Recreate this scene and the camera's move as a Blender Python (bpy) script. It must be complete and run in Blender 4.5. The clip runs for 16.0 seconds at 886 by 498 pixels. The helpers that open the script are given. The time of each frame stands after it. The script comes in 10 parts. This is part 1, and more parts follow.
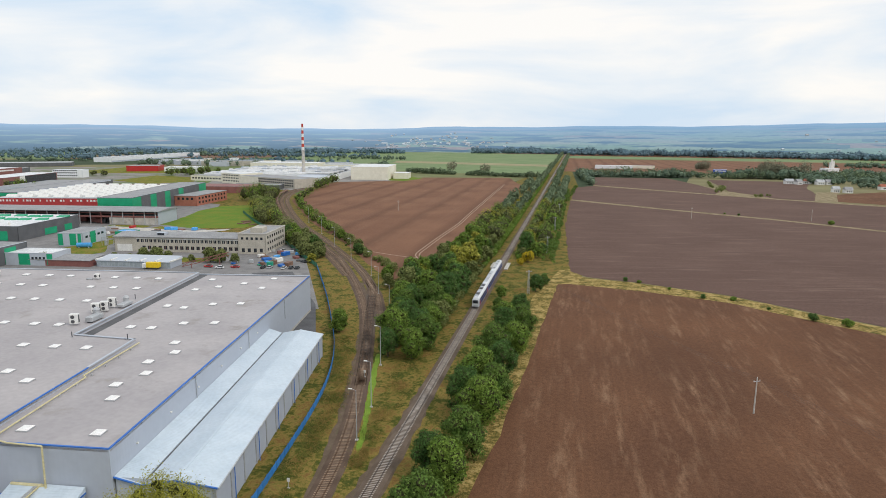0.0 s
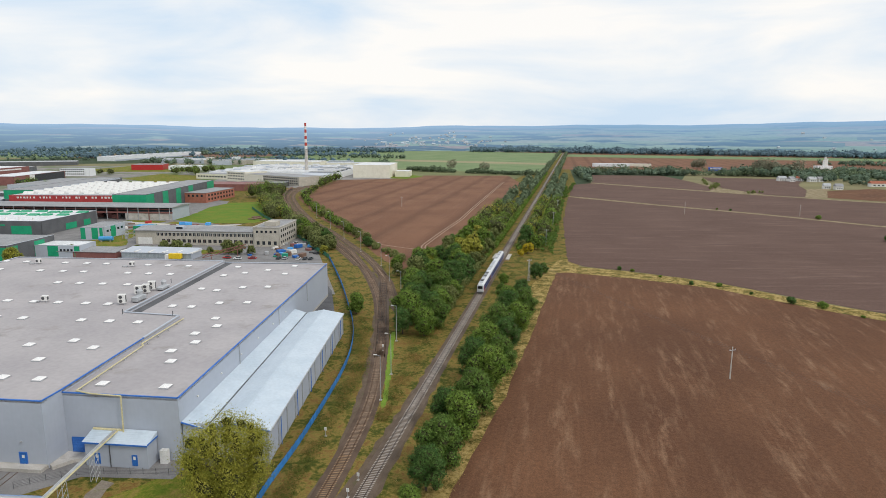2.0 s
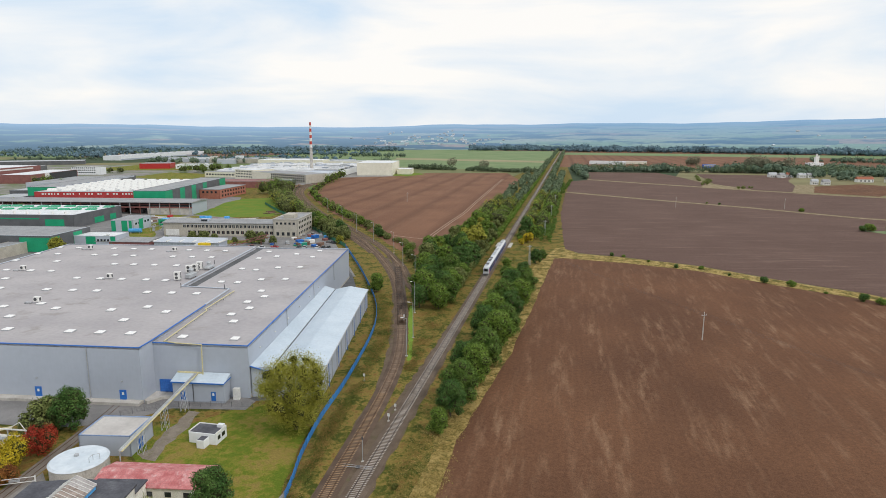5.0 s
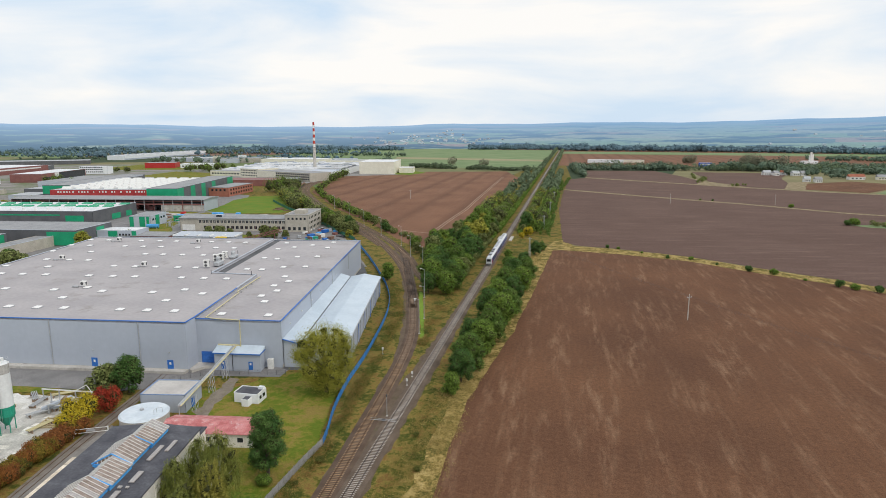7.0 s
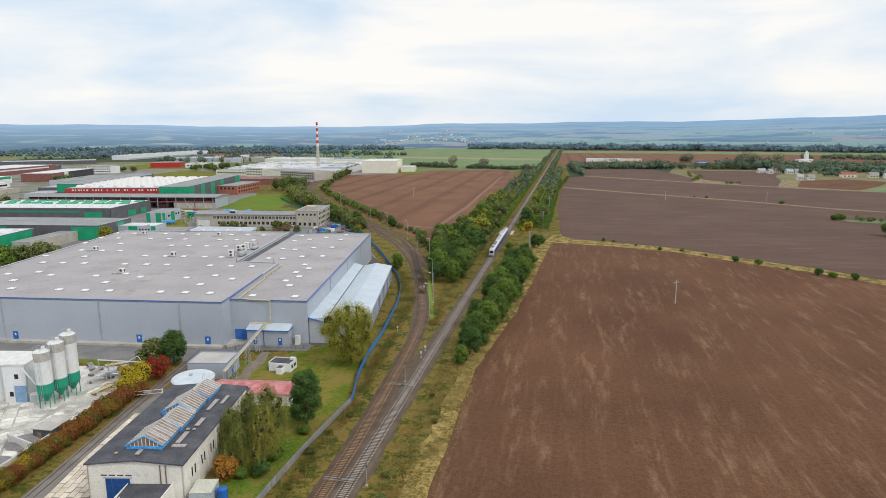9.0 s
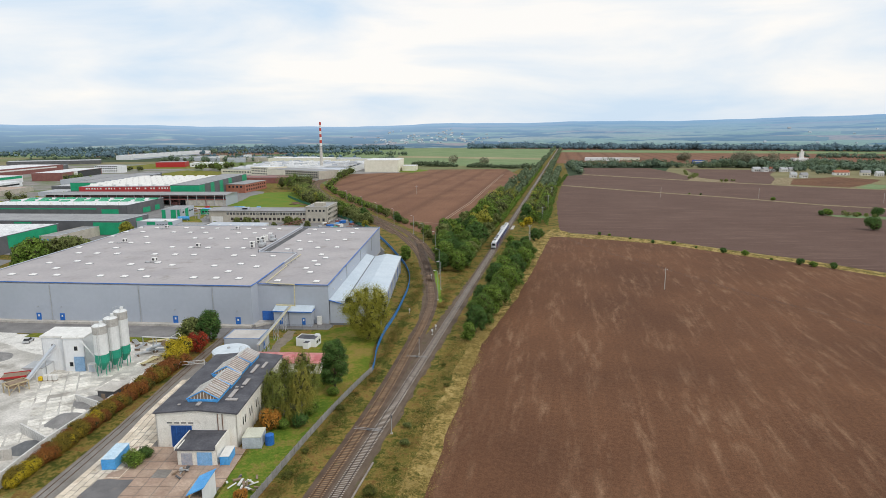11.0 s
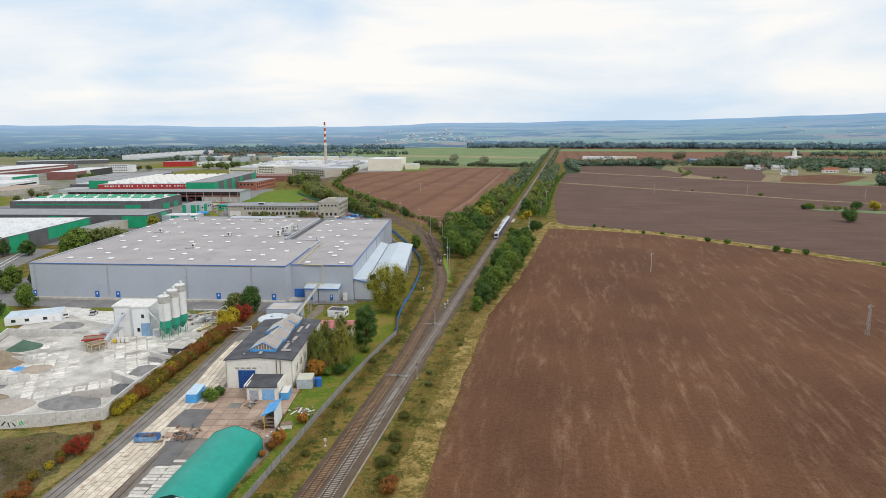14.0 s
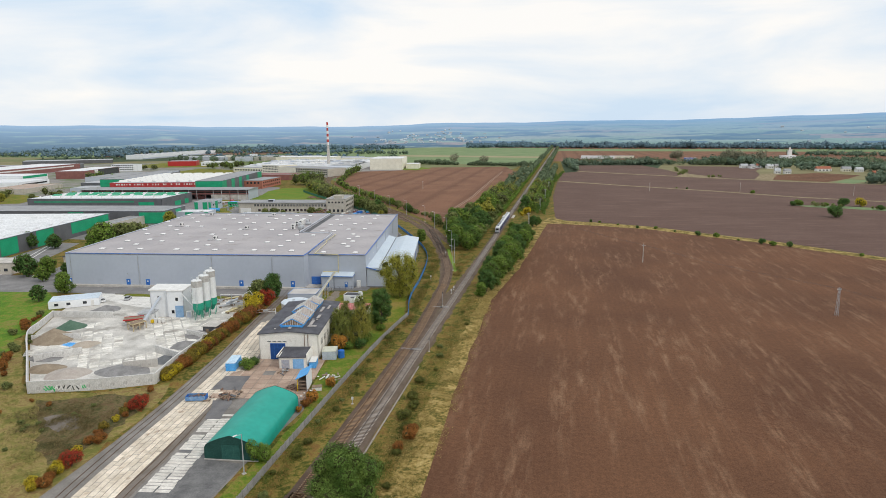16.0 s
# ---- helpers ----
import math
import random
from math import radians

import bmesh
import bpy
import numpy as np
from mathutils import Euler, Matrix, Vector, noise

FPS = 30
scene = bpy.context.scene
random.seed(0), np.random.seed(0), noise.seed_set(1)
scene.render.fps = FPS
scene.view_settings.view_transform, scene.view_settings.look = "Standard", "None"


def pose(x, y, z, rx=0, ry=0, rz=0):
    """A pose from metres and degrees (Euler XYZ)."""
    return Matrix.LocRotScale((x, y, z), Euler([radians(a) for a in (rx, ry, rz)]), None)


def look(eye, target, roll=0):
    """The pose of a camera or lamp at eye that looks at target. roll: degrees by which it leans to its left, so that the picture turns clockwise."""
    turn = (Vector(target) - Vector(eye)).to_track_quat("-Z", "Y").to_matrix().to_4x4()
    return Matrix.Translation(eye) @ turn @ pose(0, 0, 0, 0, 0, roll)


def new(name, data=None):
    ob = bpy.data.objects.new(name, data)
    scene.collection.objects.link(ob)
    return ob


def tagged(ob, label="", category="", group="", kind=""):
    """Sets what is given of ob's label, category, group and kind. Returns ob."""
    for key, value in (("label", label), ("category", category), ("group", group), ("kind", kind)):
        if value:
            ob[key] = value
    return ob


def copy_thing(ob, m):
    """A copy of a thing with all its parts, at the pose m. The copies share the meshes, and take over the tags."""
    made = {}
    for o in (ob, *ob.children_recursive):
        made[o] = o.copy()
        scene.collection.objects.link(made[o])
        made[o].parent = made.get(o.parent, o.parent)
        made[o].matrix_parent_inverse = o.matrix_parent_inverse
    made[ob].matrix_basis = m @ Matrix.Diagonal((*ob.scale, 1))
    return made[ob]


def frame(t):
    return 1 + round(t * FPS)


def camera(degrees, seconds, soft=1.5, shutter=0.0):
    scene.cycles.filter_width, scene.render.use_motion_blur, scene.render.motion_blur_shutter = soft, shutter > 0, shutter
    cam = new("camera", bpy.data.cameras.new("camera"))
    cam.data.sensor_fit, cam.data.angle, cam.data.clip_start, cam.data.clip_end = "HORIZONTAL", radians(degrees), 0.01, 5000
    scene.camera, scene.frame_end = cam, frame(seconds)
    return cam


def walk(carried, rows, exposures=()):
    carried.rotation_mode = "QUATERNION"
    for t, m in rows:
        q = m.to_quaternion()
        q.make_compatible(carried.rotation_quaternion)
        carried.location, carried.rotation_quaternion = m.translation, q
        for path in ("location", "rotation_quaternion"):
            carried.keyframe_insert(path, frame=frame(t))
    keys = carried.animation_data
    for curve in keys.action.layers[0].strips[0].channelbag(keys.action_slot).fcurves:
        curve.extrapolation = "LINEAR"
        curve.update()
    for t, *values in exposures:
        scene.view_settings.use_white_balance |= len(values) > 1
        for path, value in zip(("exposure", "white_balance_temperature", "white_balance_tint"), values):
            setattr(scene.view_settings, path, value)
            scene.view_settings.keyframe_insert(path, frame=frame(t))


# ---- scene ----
EXPO = 0.0
cam = camera(71.70, 16.0, soft=0.6)
PATH = [
    (0.0, look((35.73, 162.24, 67.20), (15.40, 258.47, 49.12), 0.441)),
    (1.0, look((35.94, 152.14, 66.99), (15.76, 248.38, 48.83), 0.398)),
    (2.0, look((36.19, 142.03, 66.81), (16.15, 238.29, 48.57), 0.350)),
    (3.0, look((36.48, 131.91, 66.64), (16.55, 228.18, 48.34), 0.297)),
    (4.0, look((36.79, 121.80, 66.49), (16.97, 218.08, 48.13), 0.242)),
    (5.0, look((37.14, 111.68, 66.36), (17.40, 207.96, 47.95), 0.184)),
    (6.0, look((37.51, 101.56, 66.23), (17.85, 197.85, 47.78), 0.125)),
    (7.0, look((37.90, 91.43, 66.12), (18.31, 187.74, 47.62), 0.066)),
    (8.0, look((38.32, 81.31, 66.00), (18.78, 177.62, 47.48), 0.008)),
    (9.0, look((38.74, 71.20, 65.89), (19.26, 167.51, 47.34), -0.048)),
    (10.0, look((39.18, 61.08, 65.78), (19.75, 157.40, 47.21), -0.102)),
    (11.0, look((39.62, 50.97, 65.67), (20.24, 147.30, 47.08), -0.152)),
    (12.0, look((40.07, 40.87, 65.55), (20.74, 137.20, 46.94), -0.197)),
    (13.0, look((40.51, 30.77, 65.42), (21.25, 127.11, 46.80), -0.237)),
    (14.0, look((40.96, 20.68, 65.28), (21.75, 117.03, 46.65), -0.270)),
    (15.0, look((41.40, 10.59, 65.12), (22.26, 106.96, 46.50), -0.296)),
    (16.0, look((41.82, 0.52, 64.95), (22.77, 96.90, 46.32), -0.313)),
]
walk(cam, PATH, exposures=((0.0, EXPO), (16.0, EXPO)))

# ---- world and sun ----
world = bpy.data.worlds.new("overcast")
scene.world = world
world.use_nodes = True
wn, wl = world.node_tree.nodes, world.node_tree.links
wn.clear()
w_out = wn.new("ShaderNodeOutputWorld")
w_bg = wn.new("ShaderNodeBackground")
w_sky = wn.new("ShaderNodeTexSky")
w_sky.sky_type = "NISHITA"
w_sky.sun_disc = False
w_sky.sun_elevation = radians(45)
w_sky.sun_rotation = radians(115)
w_sky.air_density = 1.0
w_sky.dust_density = 2.0
w_co = wn.new("ShaderNodeTexCoord")
w_map = wn.new("ShaderNodeMapping")
w_map.inputs["Scale"].default_value = (1.0, 1.0, 4.5)
w_no = wn.new("ShaderNodeTexNoise")
w_no.inputs["Scale"].default_value = 2.1
w_no.inputs["Detail"].default_value = 7.0
w_no.inputs["Roughness"].default_value = 0.52
w_no.inputs["Distortion"].default_value = 0.35
w_ramp = wn.new("ShaderNodeValToRGB")
w_ramp.color_ramp.elements[0].position = 0.36
w_ramp.color_ramp.elements[0].color = (0.64, 0.775, 0.92, 1)
w_ramp.color_ramp.elements[1].position = 0.60
w_ramp.color_ramp.elements[1].color = (1.0, 0.975, 0.94, 1)
w_mul = wn.new("ShaderNodeMixRGB")
w_mul.blend_type = "MIX"
w_mul.inputs["Fac"].default_value = 0.93
w_gain = wn.new("ShaderNodeVectorMath")
w_gain.operation = "SCALE"
w_gain.inputs["Scale"].default_value = 0.10
wl.new(w_co.outputs["Generated"], w_map.inputs["Vector"])
wl.new(w_map.outputs["Vector"], w_no.inputs["Vector"])
wl.new(w_no.outputs["Fac"], w_ramp.inputs["Fac"])
wl.new(w_sky.outputs["Color"], w_gain.inputs[0])
wl.new(w_gain.outputs["Vector"], w_mul.inputs["Color1"])
wl.new(w_ramp.outputs["Color"], w_mul.inputs["Color2"])
wl.new(w_mul.outputs["Color"], w_bg.inputs["Color"])
w_bg.inputs["Strength"].default_value = 1.04
wl.new(w_bg.outputs["Background"], w_out.inputs["Surface"])

sun = new("sun", bpy.data.lights.new("sun", "SUN"))
sun.data.energy = 1.3
sun.data.angle = radians(14)
sun.data.color = (1.0, 0.95, 0.88)
sun.matrix_world = look((240, -110, 270), (0, 0, 0))


# ---- materials ----
def lin(r, g, b):
    return (r, g, b, 1.0)


def mat(name, c1, c2, size=3.0, rough=0.85, bump=0.15, metal=0.0, fine=0.25, stripe=None, vary=0.0, island=0.0,
        stain=None, place=False, spec=0.3, grainy=1.0):
    """A surface: two colours mixed by cloud noise of that size in metres, a finer grain, stripes as relief, stains."""
    m = bpy.data.materials.new(name)
    m.use_nodes = True
    n, l = m.node_tree.nodes, m.node_tree.links
    b = n["Principled BSDF"]
    b.inputs["Roughness"].default_value = rough
    b.inputs["Metallic"].default_value = metal
    b.inputs["Specular IOR Level"].default_value = spec
    if place:
        vec = n.new("ShaderNodeNewGeometry").outputs["Position"]
    else:
        vec = n.new("ShaderNodeTexCoord").outputs["Object"]
    big = n.new("ShaderNodeTexNoise")
    big.inputs["Scale"].default_value = 1.0 / size
    big.inputs["Detail"].default_value = 4.0
    l.new(vec, big.inputs["Vector"])
    small = n.new("ShaderNodeTexNoise")
    small.inputs["Scale"].default_value = 1.0 / fine
    small.inputs["Detail"].default_value = 3.0
    l.new(vec, small.inputs["Vector"])
    ramp = n.new("ShaderNodeValToRGB")
    ramp.color_ramp.elements[0].position = 0.35
    ramp.color_ramp.elements[1].position = 0.65
    ramp.color_ramp.elements[0].color = lin(*c1)
    ramp.color_ramp.elements[1].color = lin(*c2)
    l.new(big.outputs["Fac"], ramp.inputs["Fac"])
    col = ramp.outputs["Color"]
    grain = n.new("ShaderNodeMapRange")
    grain.inputs["From Min"].default_value = 0.3
    grain.inputs["From Max"].default_value = 0.7
    grain.inputs["To Min"].default_value = 1.0 - 0.18 * grainy
    grain.inputs["To Max"].default_value = 1.0 + 0.16 * grainy
    l.new(small.outputs["Fac"], grain.inputs["Value"])
    sc = n.new("ShaderNodeVectorMath")
    sc.operation = "SCALE"
    l.new(col, sc.inputs[0])
    l.new(grain.outputs["Result"], sc.inputs["Scale"])
    col = sc.outputs["Vector"]
    if stain:
        st = n.new("ShaderNodeTexNoise")
        st.inputs["Scale"].default_value = 1.0 / stain[1]
        st.inputs["Detail"].default_value = 6.0
        st.inputs["Roughness"].default_value = 0.65
        l.new(vec, st.inputs["Vector"])
        sr = n.new("ShaderNodeMapRange")
        sr.inputs["From Min"].default_value = stain[2]
        sr.inputs["From Max"].default_value = stain[2] + 0.12
        l.new(st.outputs["Fac"], sr.inputs["Value"])
        mx = n.new("ShaderNodeMixRGB")
        mx.inputs["Color2"].default_value = lin(*stain[0])
        l.new(sr.outputs["Result"], mx.inputs["Fac"])
        l.new(col, mx.inputs["Color1"])
        col = mx.outputs["Color"]
    if vary or island:
        if island:
            rnd = n.new("ShaderNodeNewGeometry").outputs["Random Per Island"]
        else:
            rnd = n.new("ShaderNodeObjectInfo").outputs["Random"]
        v = vary or island
        mr = n.new("ShaderNodeMapRange")
        mr.inputs["To Min"].default_value = 1.0 - v
        mr.inputs["To Max"].default_value = 1.0 + v
        l.new(rnd, mr.inputs["Value"])
        s2 = n.new("ShaderNodeVectorMath")
        s2.operation = "SCALE"
        l.new(col, s2.inputs[0])
        l.new(mr.outputs["Result"], s2.inputs["Scale"])
        col = s2.outputs["Vector"]
    l.new(col, b.inputs["Base Color"])
    height = small.outputs["Fac"]
    if stripe:
        axis, period, depth = stripe
        wv = n.new("ShaderNodeTexWave")
        wv.bands_direction = axis
        wv.inputs["Scale"].default_value = 0.314 / period
        l.new(vec, wv.inputs["Vector"])
        ad = n.new("ShaderNodeMath")
        ad.operation = "MULTIPLY_ADD"
        l.new(wv.outputs["Fac"], ad.inputs[0])
        ad.inputs[1].default_value = depth
        l.new(small.outputs["Fac"], ad.inputs[2])
        height = ad.outputs["Value"]
    if bump:
        bp = n.new("ShaderNodeBump")
        bp.inputs["Strength"].default_value = bump
        bp.inputs["Distance"].default_value = 0.1
        l.new(height, bp.inputs["Height"])
        l.new(bp.outputs["Normal"], b.inputs["Normal"])
    return m


def soil(name, turn, c1, c2, pale, amount=0.5, wide=2.6, long=34.0, lanes=0.0):
    """Ploughed earth: rows in one direction, pale dry streaks along them, clods."""
    m = bpy.data.materials.new(name)
    m.use_nodes = True
    n, l = m.node_tree.nodes, m.node_tree.links
    b = n["Principled BSDF"]
    b.inputs["Roughness"].default_value = 0.95
    b.inputs["Specular IOR Level"].default_value = 0.15
    vec = n.new("ShaderNodeNewGeometry").outputs["Position"]
    rot = n.new("ShaderNodeMapping")
    rot.inputs["Rotation"].default_value = (0, 0, radians(turn))
    l.new(vec, rot.inputs["Vector"])

    def streak(wid, lon, detail, rough=0.5):
        mp = n.new("ShaderNodeMapping")
        mp.inputs["Scale"].default_value = (1.0 / wid, 1.0 / lon, 0.0)
        l.new(rot.outputs["Vector"], mp.inputs["Vector"])
        t = n.new("ShaderNodeTexNoise")
        t.inputs["Scale"].default_value = 1.0
        t.inputs["Detail"].default_value = detail
        t.inputs["Roughness"].default_value = rough
        l.new(mp.outputs["Vector"], t.inputs["Vector"])
        return t.outputs["Fac"]

    def ramp(val, a, z):
        r = n.new("ShaderNodeMapRange")
        r.inputs["From Min"].default_value = a
        r.inputs["From Max"].default_value = z
        l.new(val, r.inputs["Value"])
        return r.outputs["Result"]

    def mix(f, a, z):
        x = n.new("ShaderNodeMixRGB")
        l.new(f, x.inputs["Fac"])
        for key, val in (("Color1", a), ("Color2", z)):
            if isinstance(val, tuple):
                x.inputs[key].default_value = lin(*val)
            else:
                l.new(val, x.inputs[key])
        return x.outputs["Color"]

    clouds = n.new("ShaderNodeTexNoise")
    clouds.inputs["Scale"].default_value = 1 / 45
    clouds.inputs["Detail"].default_value = 3
    l.new(vec, clouds.inputs["Vector"])
    col = mix(ramp(clouds.outputs["Fac"], 0.35, 0.65), c1, c2)
    rows = ramp(streak(0.8, 60, 3.0), 0.3, 0.7)
    dark = tuple(v * 0.86 for v in c1)
    half = n.new("ShaderNodeMath")
    half.operation = "MULTIPLY"
    l.new(rows, half.inputs[0])
    half.inputs[1].default_value = 0.32
    col = mix(half.outputs["Value"], col, dark)
    s1 = ramp(streak(wide, long * 0.35, 5.0, 0.66), 0.45, 0.72)
    s2 = ramp(streak(wide * 2.2, long * 1.2, 2.0), 0.44, 0.66)
    pr = n.new("ShaderNodeMath")
    pr.operation = "MULTIPLY"
    l.new(s1, pr.inputs[0])
    l.new(s2, pr.inputs[1])
    am = n.new("ShaderNodeMath")
    am.operation = "MULTIPLY"
    l.new(pr.outputs["Value"], am.inputs[0])
    am.inputs[1].default_value = amount
    col = mix(am.outputs["Value"], col, pale)
    if lanes:
        sx = n.new("ShaderNodeSeparateXYZ")
        l.new(rot.outputs["Vector"], sx.inputs["Vector"])
        wob = n.new("ShaderNodeMath")
        wob.operation = "MULTIPLY_ADD"
        l.new(clouds.outputs["Fac"], wob.inputs[0])
        wob.inputs[1].default_value = lanes * 0.25
        l.new(sx.outputs["X"], wob.inputs[2])
        pp_ = n.new("ShaderNodeMath")
        pp_.operation = "PINGPONG"
        l.new(wob.outputs["Value"], pp_.inputs[0])
        pp_.inputs[1].default_value = lanes / 2
        edge = n.new("ShaderNodeMapRange")
        edge.inputs["From Min"].default_value = 1.0
        edge.inputs["From Max"].default_value = 7.5
        edge.inputs["To Min"].default_value = 0.42
        edge.inputs["To Max"].default_value = 0.0
        l.new(pp_.outputs["Value"], edge.inputs["Value"])
        col = mix(edge.outputs["Result"], col, tuple(v * 0.5 for v in c1))
    lump = n.new("ShaderNodeTexNoise")
    lump.inputs["Scale"].default_value = 0.9
    lump.inputs["Detail"].default_value = 4
    l.new(vec, lump.inputs["Vector"])
    lg = n.new("ShaderNodeMapRange")
    lg.inputs["From Min"].default_value = 0.3
    lg.inputs["From Max"].default_value = 0.7
    lg.inputs["To Min"].default_value = 0.88
    lg.inputs["To Max"].default_value = 1.12
    l.new(lump.outputs["Fac"], lg.inputs["Value"])
    ls = n.new("ShaderNodeVectorMath")
    ls.operation = "SCALE"
    l.new(col, ls.inputs[0])
    l.new(lg.outputs["Result"], ls.inputs["Scale"])
    col = ls.outputs["Vector"]
    clod = n.new("ShaderNodeTexNoise")
    clod.inputs["Scale"].default_value = 3.4
    clod.inputs["Detail"].default_value = 5
    clod.inputs["Roughness"].default_value = 0.7
    l.new(vec, clod.inputs["Vector"])
    g = n.new("ShaderNodeMapRange")
    g.inputs["From Min"].default_value = 0.3
    g.inputs["From Max"].default_value = 0.7
    g.inputs["To Min"].default_value = 0.70
    g.inputs["To Max"].default_value = 1.30
    l.new(clod.outputs["Fac"], g.inputs["Value"])
    sc = n.new("ShaderNodeVectorMath")
    sc.operation = "SCALE"
    l.new(col, sc.inputs[0])
    l.new(g.outputs["Result"], sc.inputs["Scale"])
    l.new(sc.outputs["Vector"], b.inputs["Base Color"])
    bp = n.new("ShaderNodeBump")
    bp.inputs["Strength"].default_value = 0.7
    bp.inputs["Distance"].default_value = 0.15
    l.new(clod.outputs["Fac"], bp.inputs["Height"])
    l.new(bp.outputs["Normal"], b.inputs["Normal"])
    return m


def leaf(name, c1, c2, island=0.35, thin=0.22):
    m = mat(name, c1, c2, size=2.5, rough=0.75, bump=0.0, fine=0.6, island=island, spec=0.15)
    n, l = m.node_tree.nodes, m.node_tree.links
    b = n["Principled BSDF"]
    tr = n.new("ShaderNodeBsdfTranslucent")
    l.new(b.inputs["Base Color"].links[0].from_socket, tr.inputs["Color"])
    mx = n.new("ShaderNodeMixShader")
    mx.inputs["Fac"].default_value = thin
    l.new(b.outputs["BSDF"], mx.inputs[1])
    l.new(tr.outputs["BSDF"], mx.inputs[2])
    l.new(mx.outputs["Shader"], n["Material Output"].inputs["Surface"])
    return m


def turf(name, colours, size=6.0, rough=0.95, relief=0.5):
    """Rough grass: four colours in clouds at two scales, with a fine grain of blades."""
    m = bpy.data.materials.new(name)
    m.use_nodes = True
    n, l = m.node_tree.nodes, m.node_tree.links
    b = n["Principled BSDF"]
    b.inputs["Roughness"].default_value = rough
    b.inputs["Specular IOR Level"].default_value = 0.1
    vec = n.new("ShaderNodeNewGeometry").outputs["Position"]
    fac = None
    for s, w in ((size, 0.55), (size * 0.2, 0.45)):
        t = n.new("ShaderNodeTexNoise")
        t.inputs["Scale"].default_value = 1.0 / s
        t.inputs["Detail"].default_value = 5.0
        t.inputs["Roughness"].default_value = 0.62
        l.new(vec, t.inputs["Vector"])
        ma = n.new("ShaderNodeMath")
        ma.operation = "MULTIPLY_ADD"
        l.new(t.outputs["Fac"], ma.inputs[0])
        ma.inputs[1].default_value = w
        ma.inputs[2].default_value = 0.0
        if fac is not None:
            l.new(fac, ma.inputs[2])
        fac = ma.outputs["Value"]
    rp = n.new("ShaderNodeValToRGB")
    e = rp.color_ramp.elements
    e[0].position, e[0].color = 0.43, lin(*colours[0])
    e[1].position, e[1].color = 0.58, lin(*colours[3])
    for pos, c in ((0.485, colours[1]), (0.53, colours[2])):
        e.new(pos).color = lin(*c)
    l.new(fac, rp.inputs["Fac"])
    fine = n.new("ShaderNodeTexNoise")
    fine.inputs["Scale"].default_value = 3.2
    fine.inputs["Detail"].default_value = 6.0
    fine.inputs["Roughness"].default_value = 0.75
    l.new(vec, fine.inputs["Vector"])
    g = n.new("ShaderNodeMapRange")
    g.inputs["From Min"].default_value = 0.32
    g.inputs["From Max"].default_value = 0.68
    g.inputs["To Min"].default_value = 0.62
    g.inputs["To Max"].default_value = 1.38
    l.new(fine.outputs["Fac"], g.inputs["Value"])
    sc = n.new("ShaderNodeVectorMath")
    sc.operation = "SCALE"
    l.new(rp.outputs["Color"], sc.inputs[0])
    l.new(g.outputs["Result"], sc.inputs["Scale"])
    l.new(sc.outputs["Vector"], b.inputs["Base Color"])
    bp = n.new("ShaderNodeBump")
    bp.inputs["Strength"].default_value = relief
    bp.inputs["Distance"].default_value = 0.25
    l.new(fine.outputs["Fac"], bp.inputs["Height"])
    l.new(bp.outputs["Normal"], b.inputs["Normal"])
    return m


soil_near = soil("ploughed_soil", 0, (0.116, 0.0555, 0.031), (0.164, 0.079, 0.042), (0.285, 0.172, 0.104), 0.78, 2.3, 36)
soil_right = soil("ploughed_soil_violet", 78, (0.118, 0.071, 0.056), (0.140, 0.086, 0.068), (0.24, 0.165, 0.13), 0.55, 2.4, 60)
soil_left = soil("ploughed_soil_red", -1, (0.178, 0.088, 0.053), (0.228, 0.116, 0.069), (0.285, 0.172, 0.112), 0.4, 4.0, 200, lanes=38)
grass_wild = turf("wild_grass", ((0.060, 0.072, 0.014), (0.132, 0.116, 0.025), (0.225, 0.165, 0.046), (0.185, 0.110, 0.034)), 6.0)
grass_dry = turf("dry_grass", ((0.100, 0.092, 0.024), (0.210, 0.155, 0.046), (0.335, 0.240, 0.084), (0.40, 0.300, 0.120)), 4.5)
grass_tan = turf("tan_grass", ((0.17, 0.145, 0.075), (0.25, 0.195, 0.115), (0.30, 0.24, 0.15), (0.33, 0.27, 0.175)), 5.0)
lawn_mat = turf("lawn", ((0.108, 0.150, 0.017), (0.155, 0.168, 0.024), (0.205, 0.180, 0.036), (0.235, 0.175, 0.050)), 9.0, 0.95, 0.25)
far_meadow = mat("far_meadow", (0.155, 0.225, 0.105), (0.21, 0.26, 0.13), size=60, fine=4, bump=0.0, place=True, rough=0.95, spec=0.1)
meadow_mat = mat("bright_meadow", (0.11, 0.20, 0.025), (0.17, 0.20, 0.03), size=12, fine=0.6, bump=0.2, place=True, rough=0.95, spec=0.1)
ballast_mat = mat("ballast", (0.108, 0.078, 0.056), (0.152, 0.112, 0.083), size=4, fine=0.12, bump=0.8, place=True, rough=0.95,
                  stain=((0.12, 0.08, 0.055), 3, 0.58))
ballast_rust = mat("rusty_ballast", (0.090, 0.058, 0.040), (0.132, 0.089, 0.063), size=4, fine=0.12, bump=0.8, place=True, rough=0.95,
                   stain=((0.11, 0.095, 0.04), 3, 0.60))
rail_mat = mat("rail_steel", (0.065, 0.048, 0.040), (0.095, 0.072, 0.06), size=2, rough=0.5, metal=0.2, bump=0.05)
rail_rust = mat("rusty_rail", (0.105, 0.058, 0.034), (0.15, 0.085, 0.05), size=2, rough=0.7, metal=0.3, bump=0.1)
sleeper_mat = mat("concrete_sleeper", (0.34, 0.30, 0.262), (0.46, 0.41, 0.365), size=1.0, fine=0.1, vary=0.18)
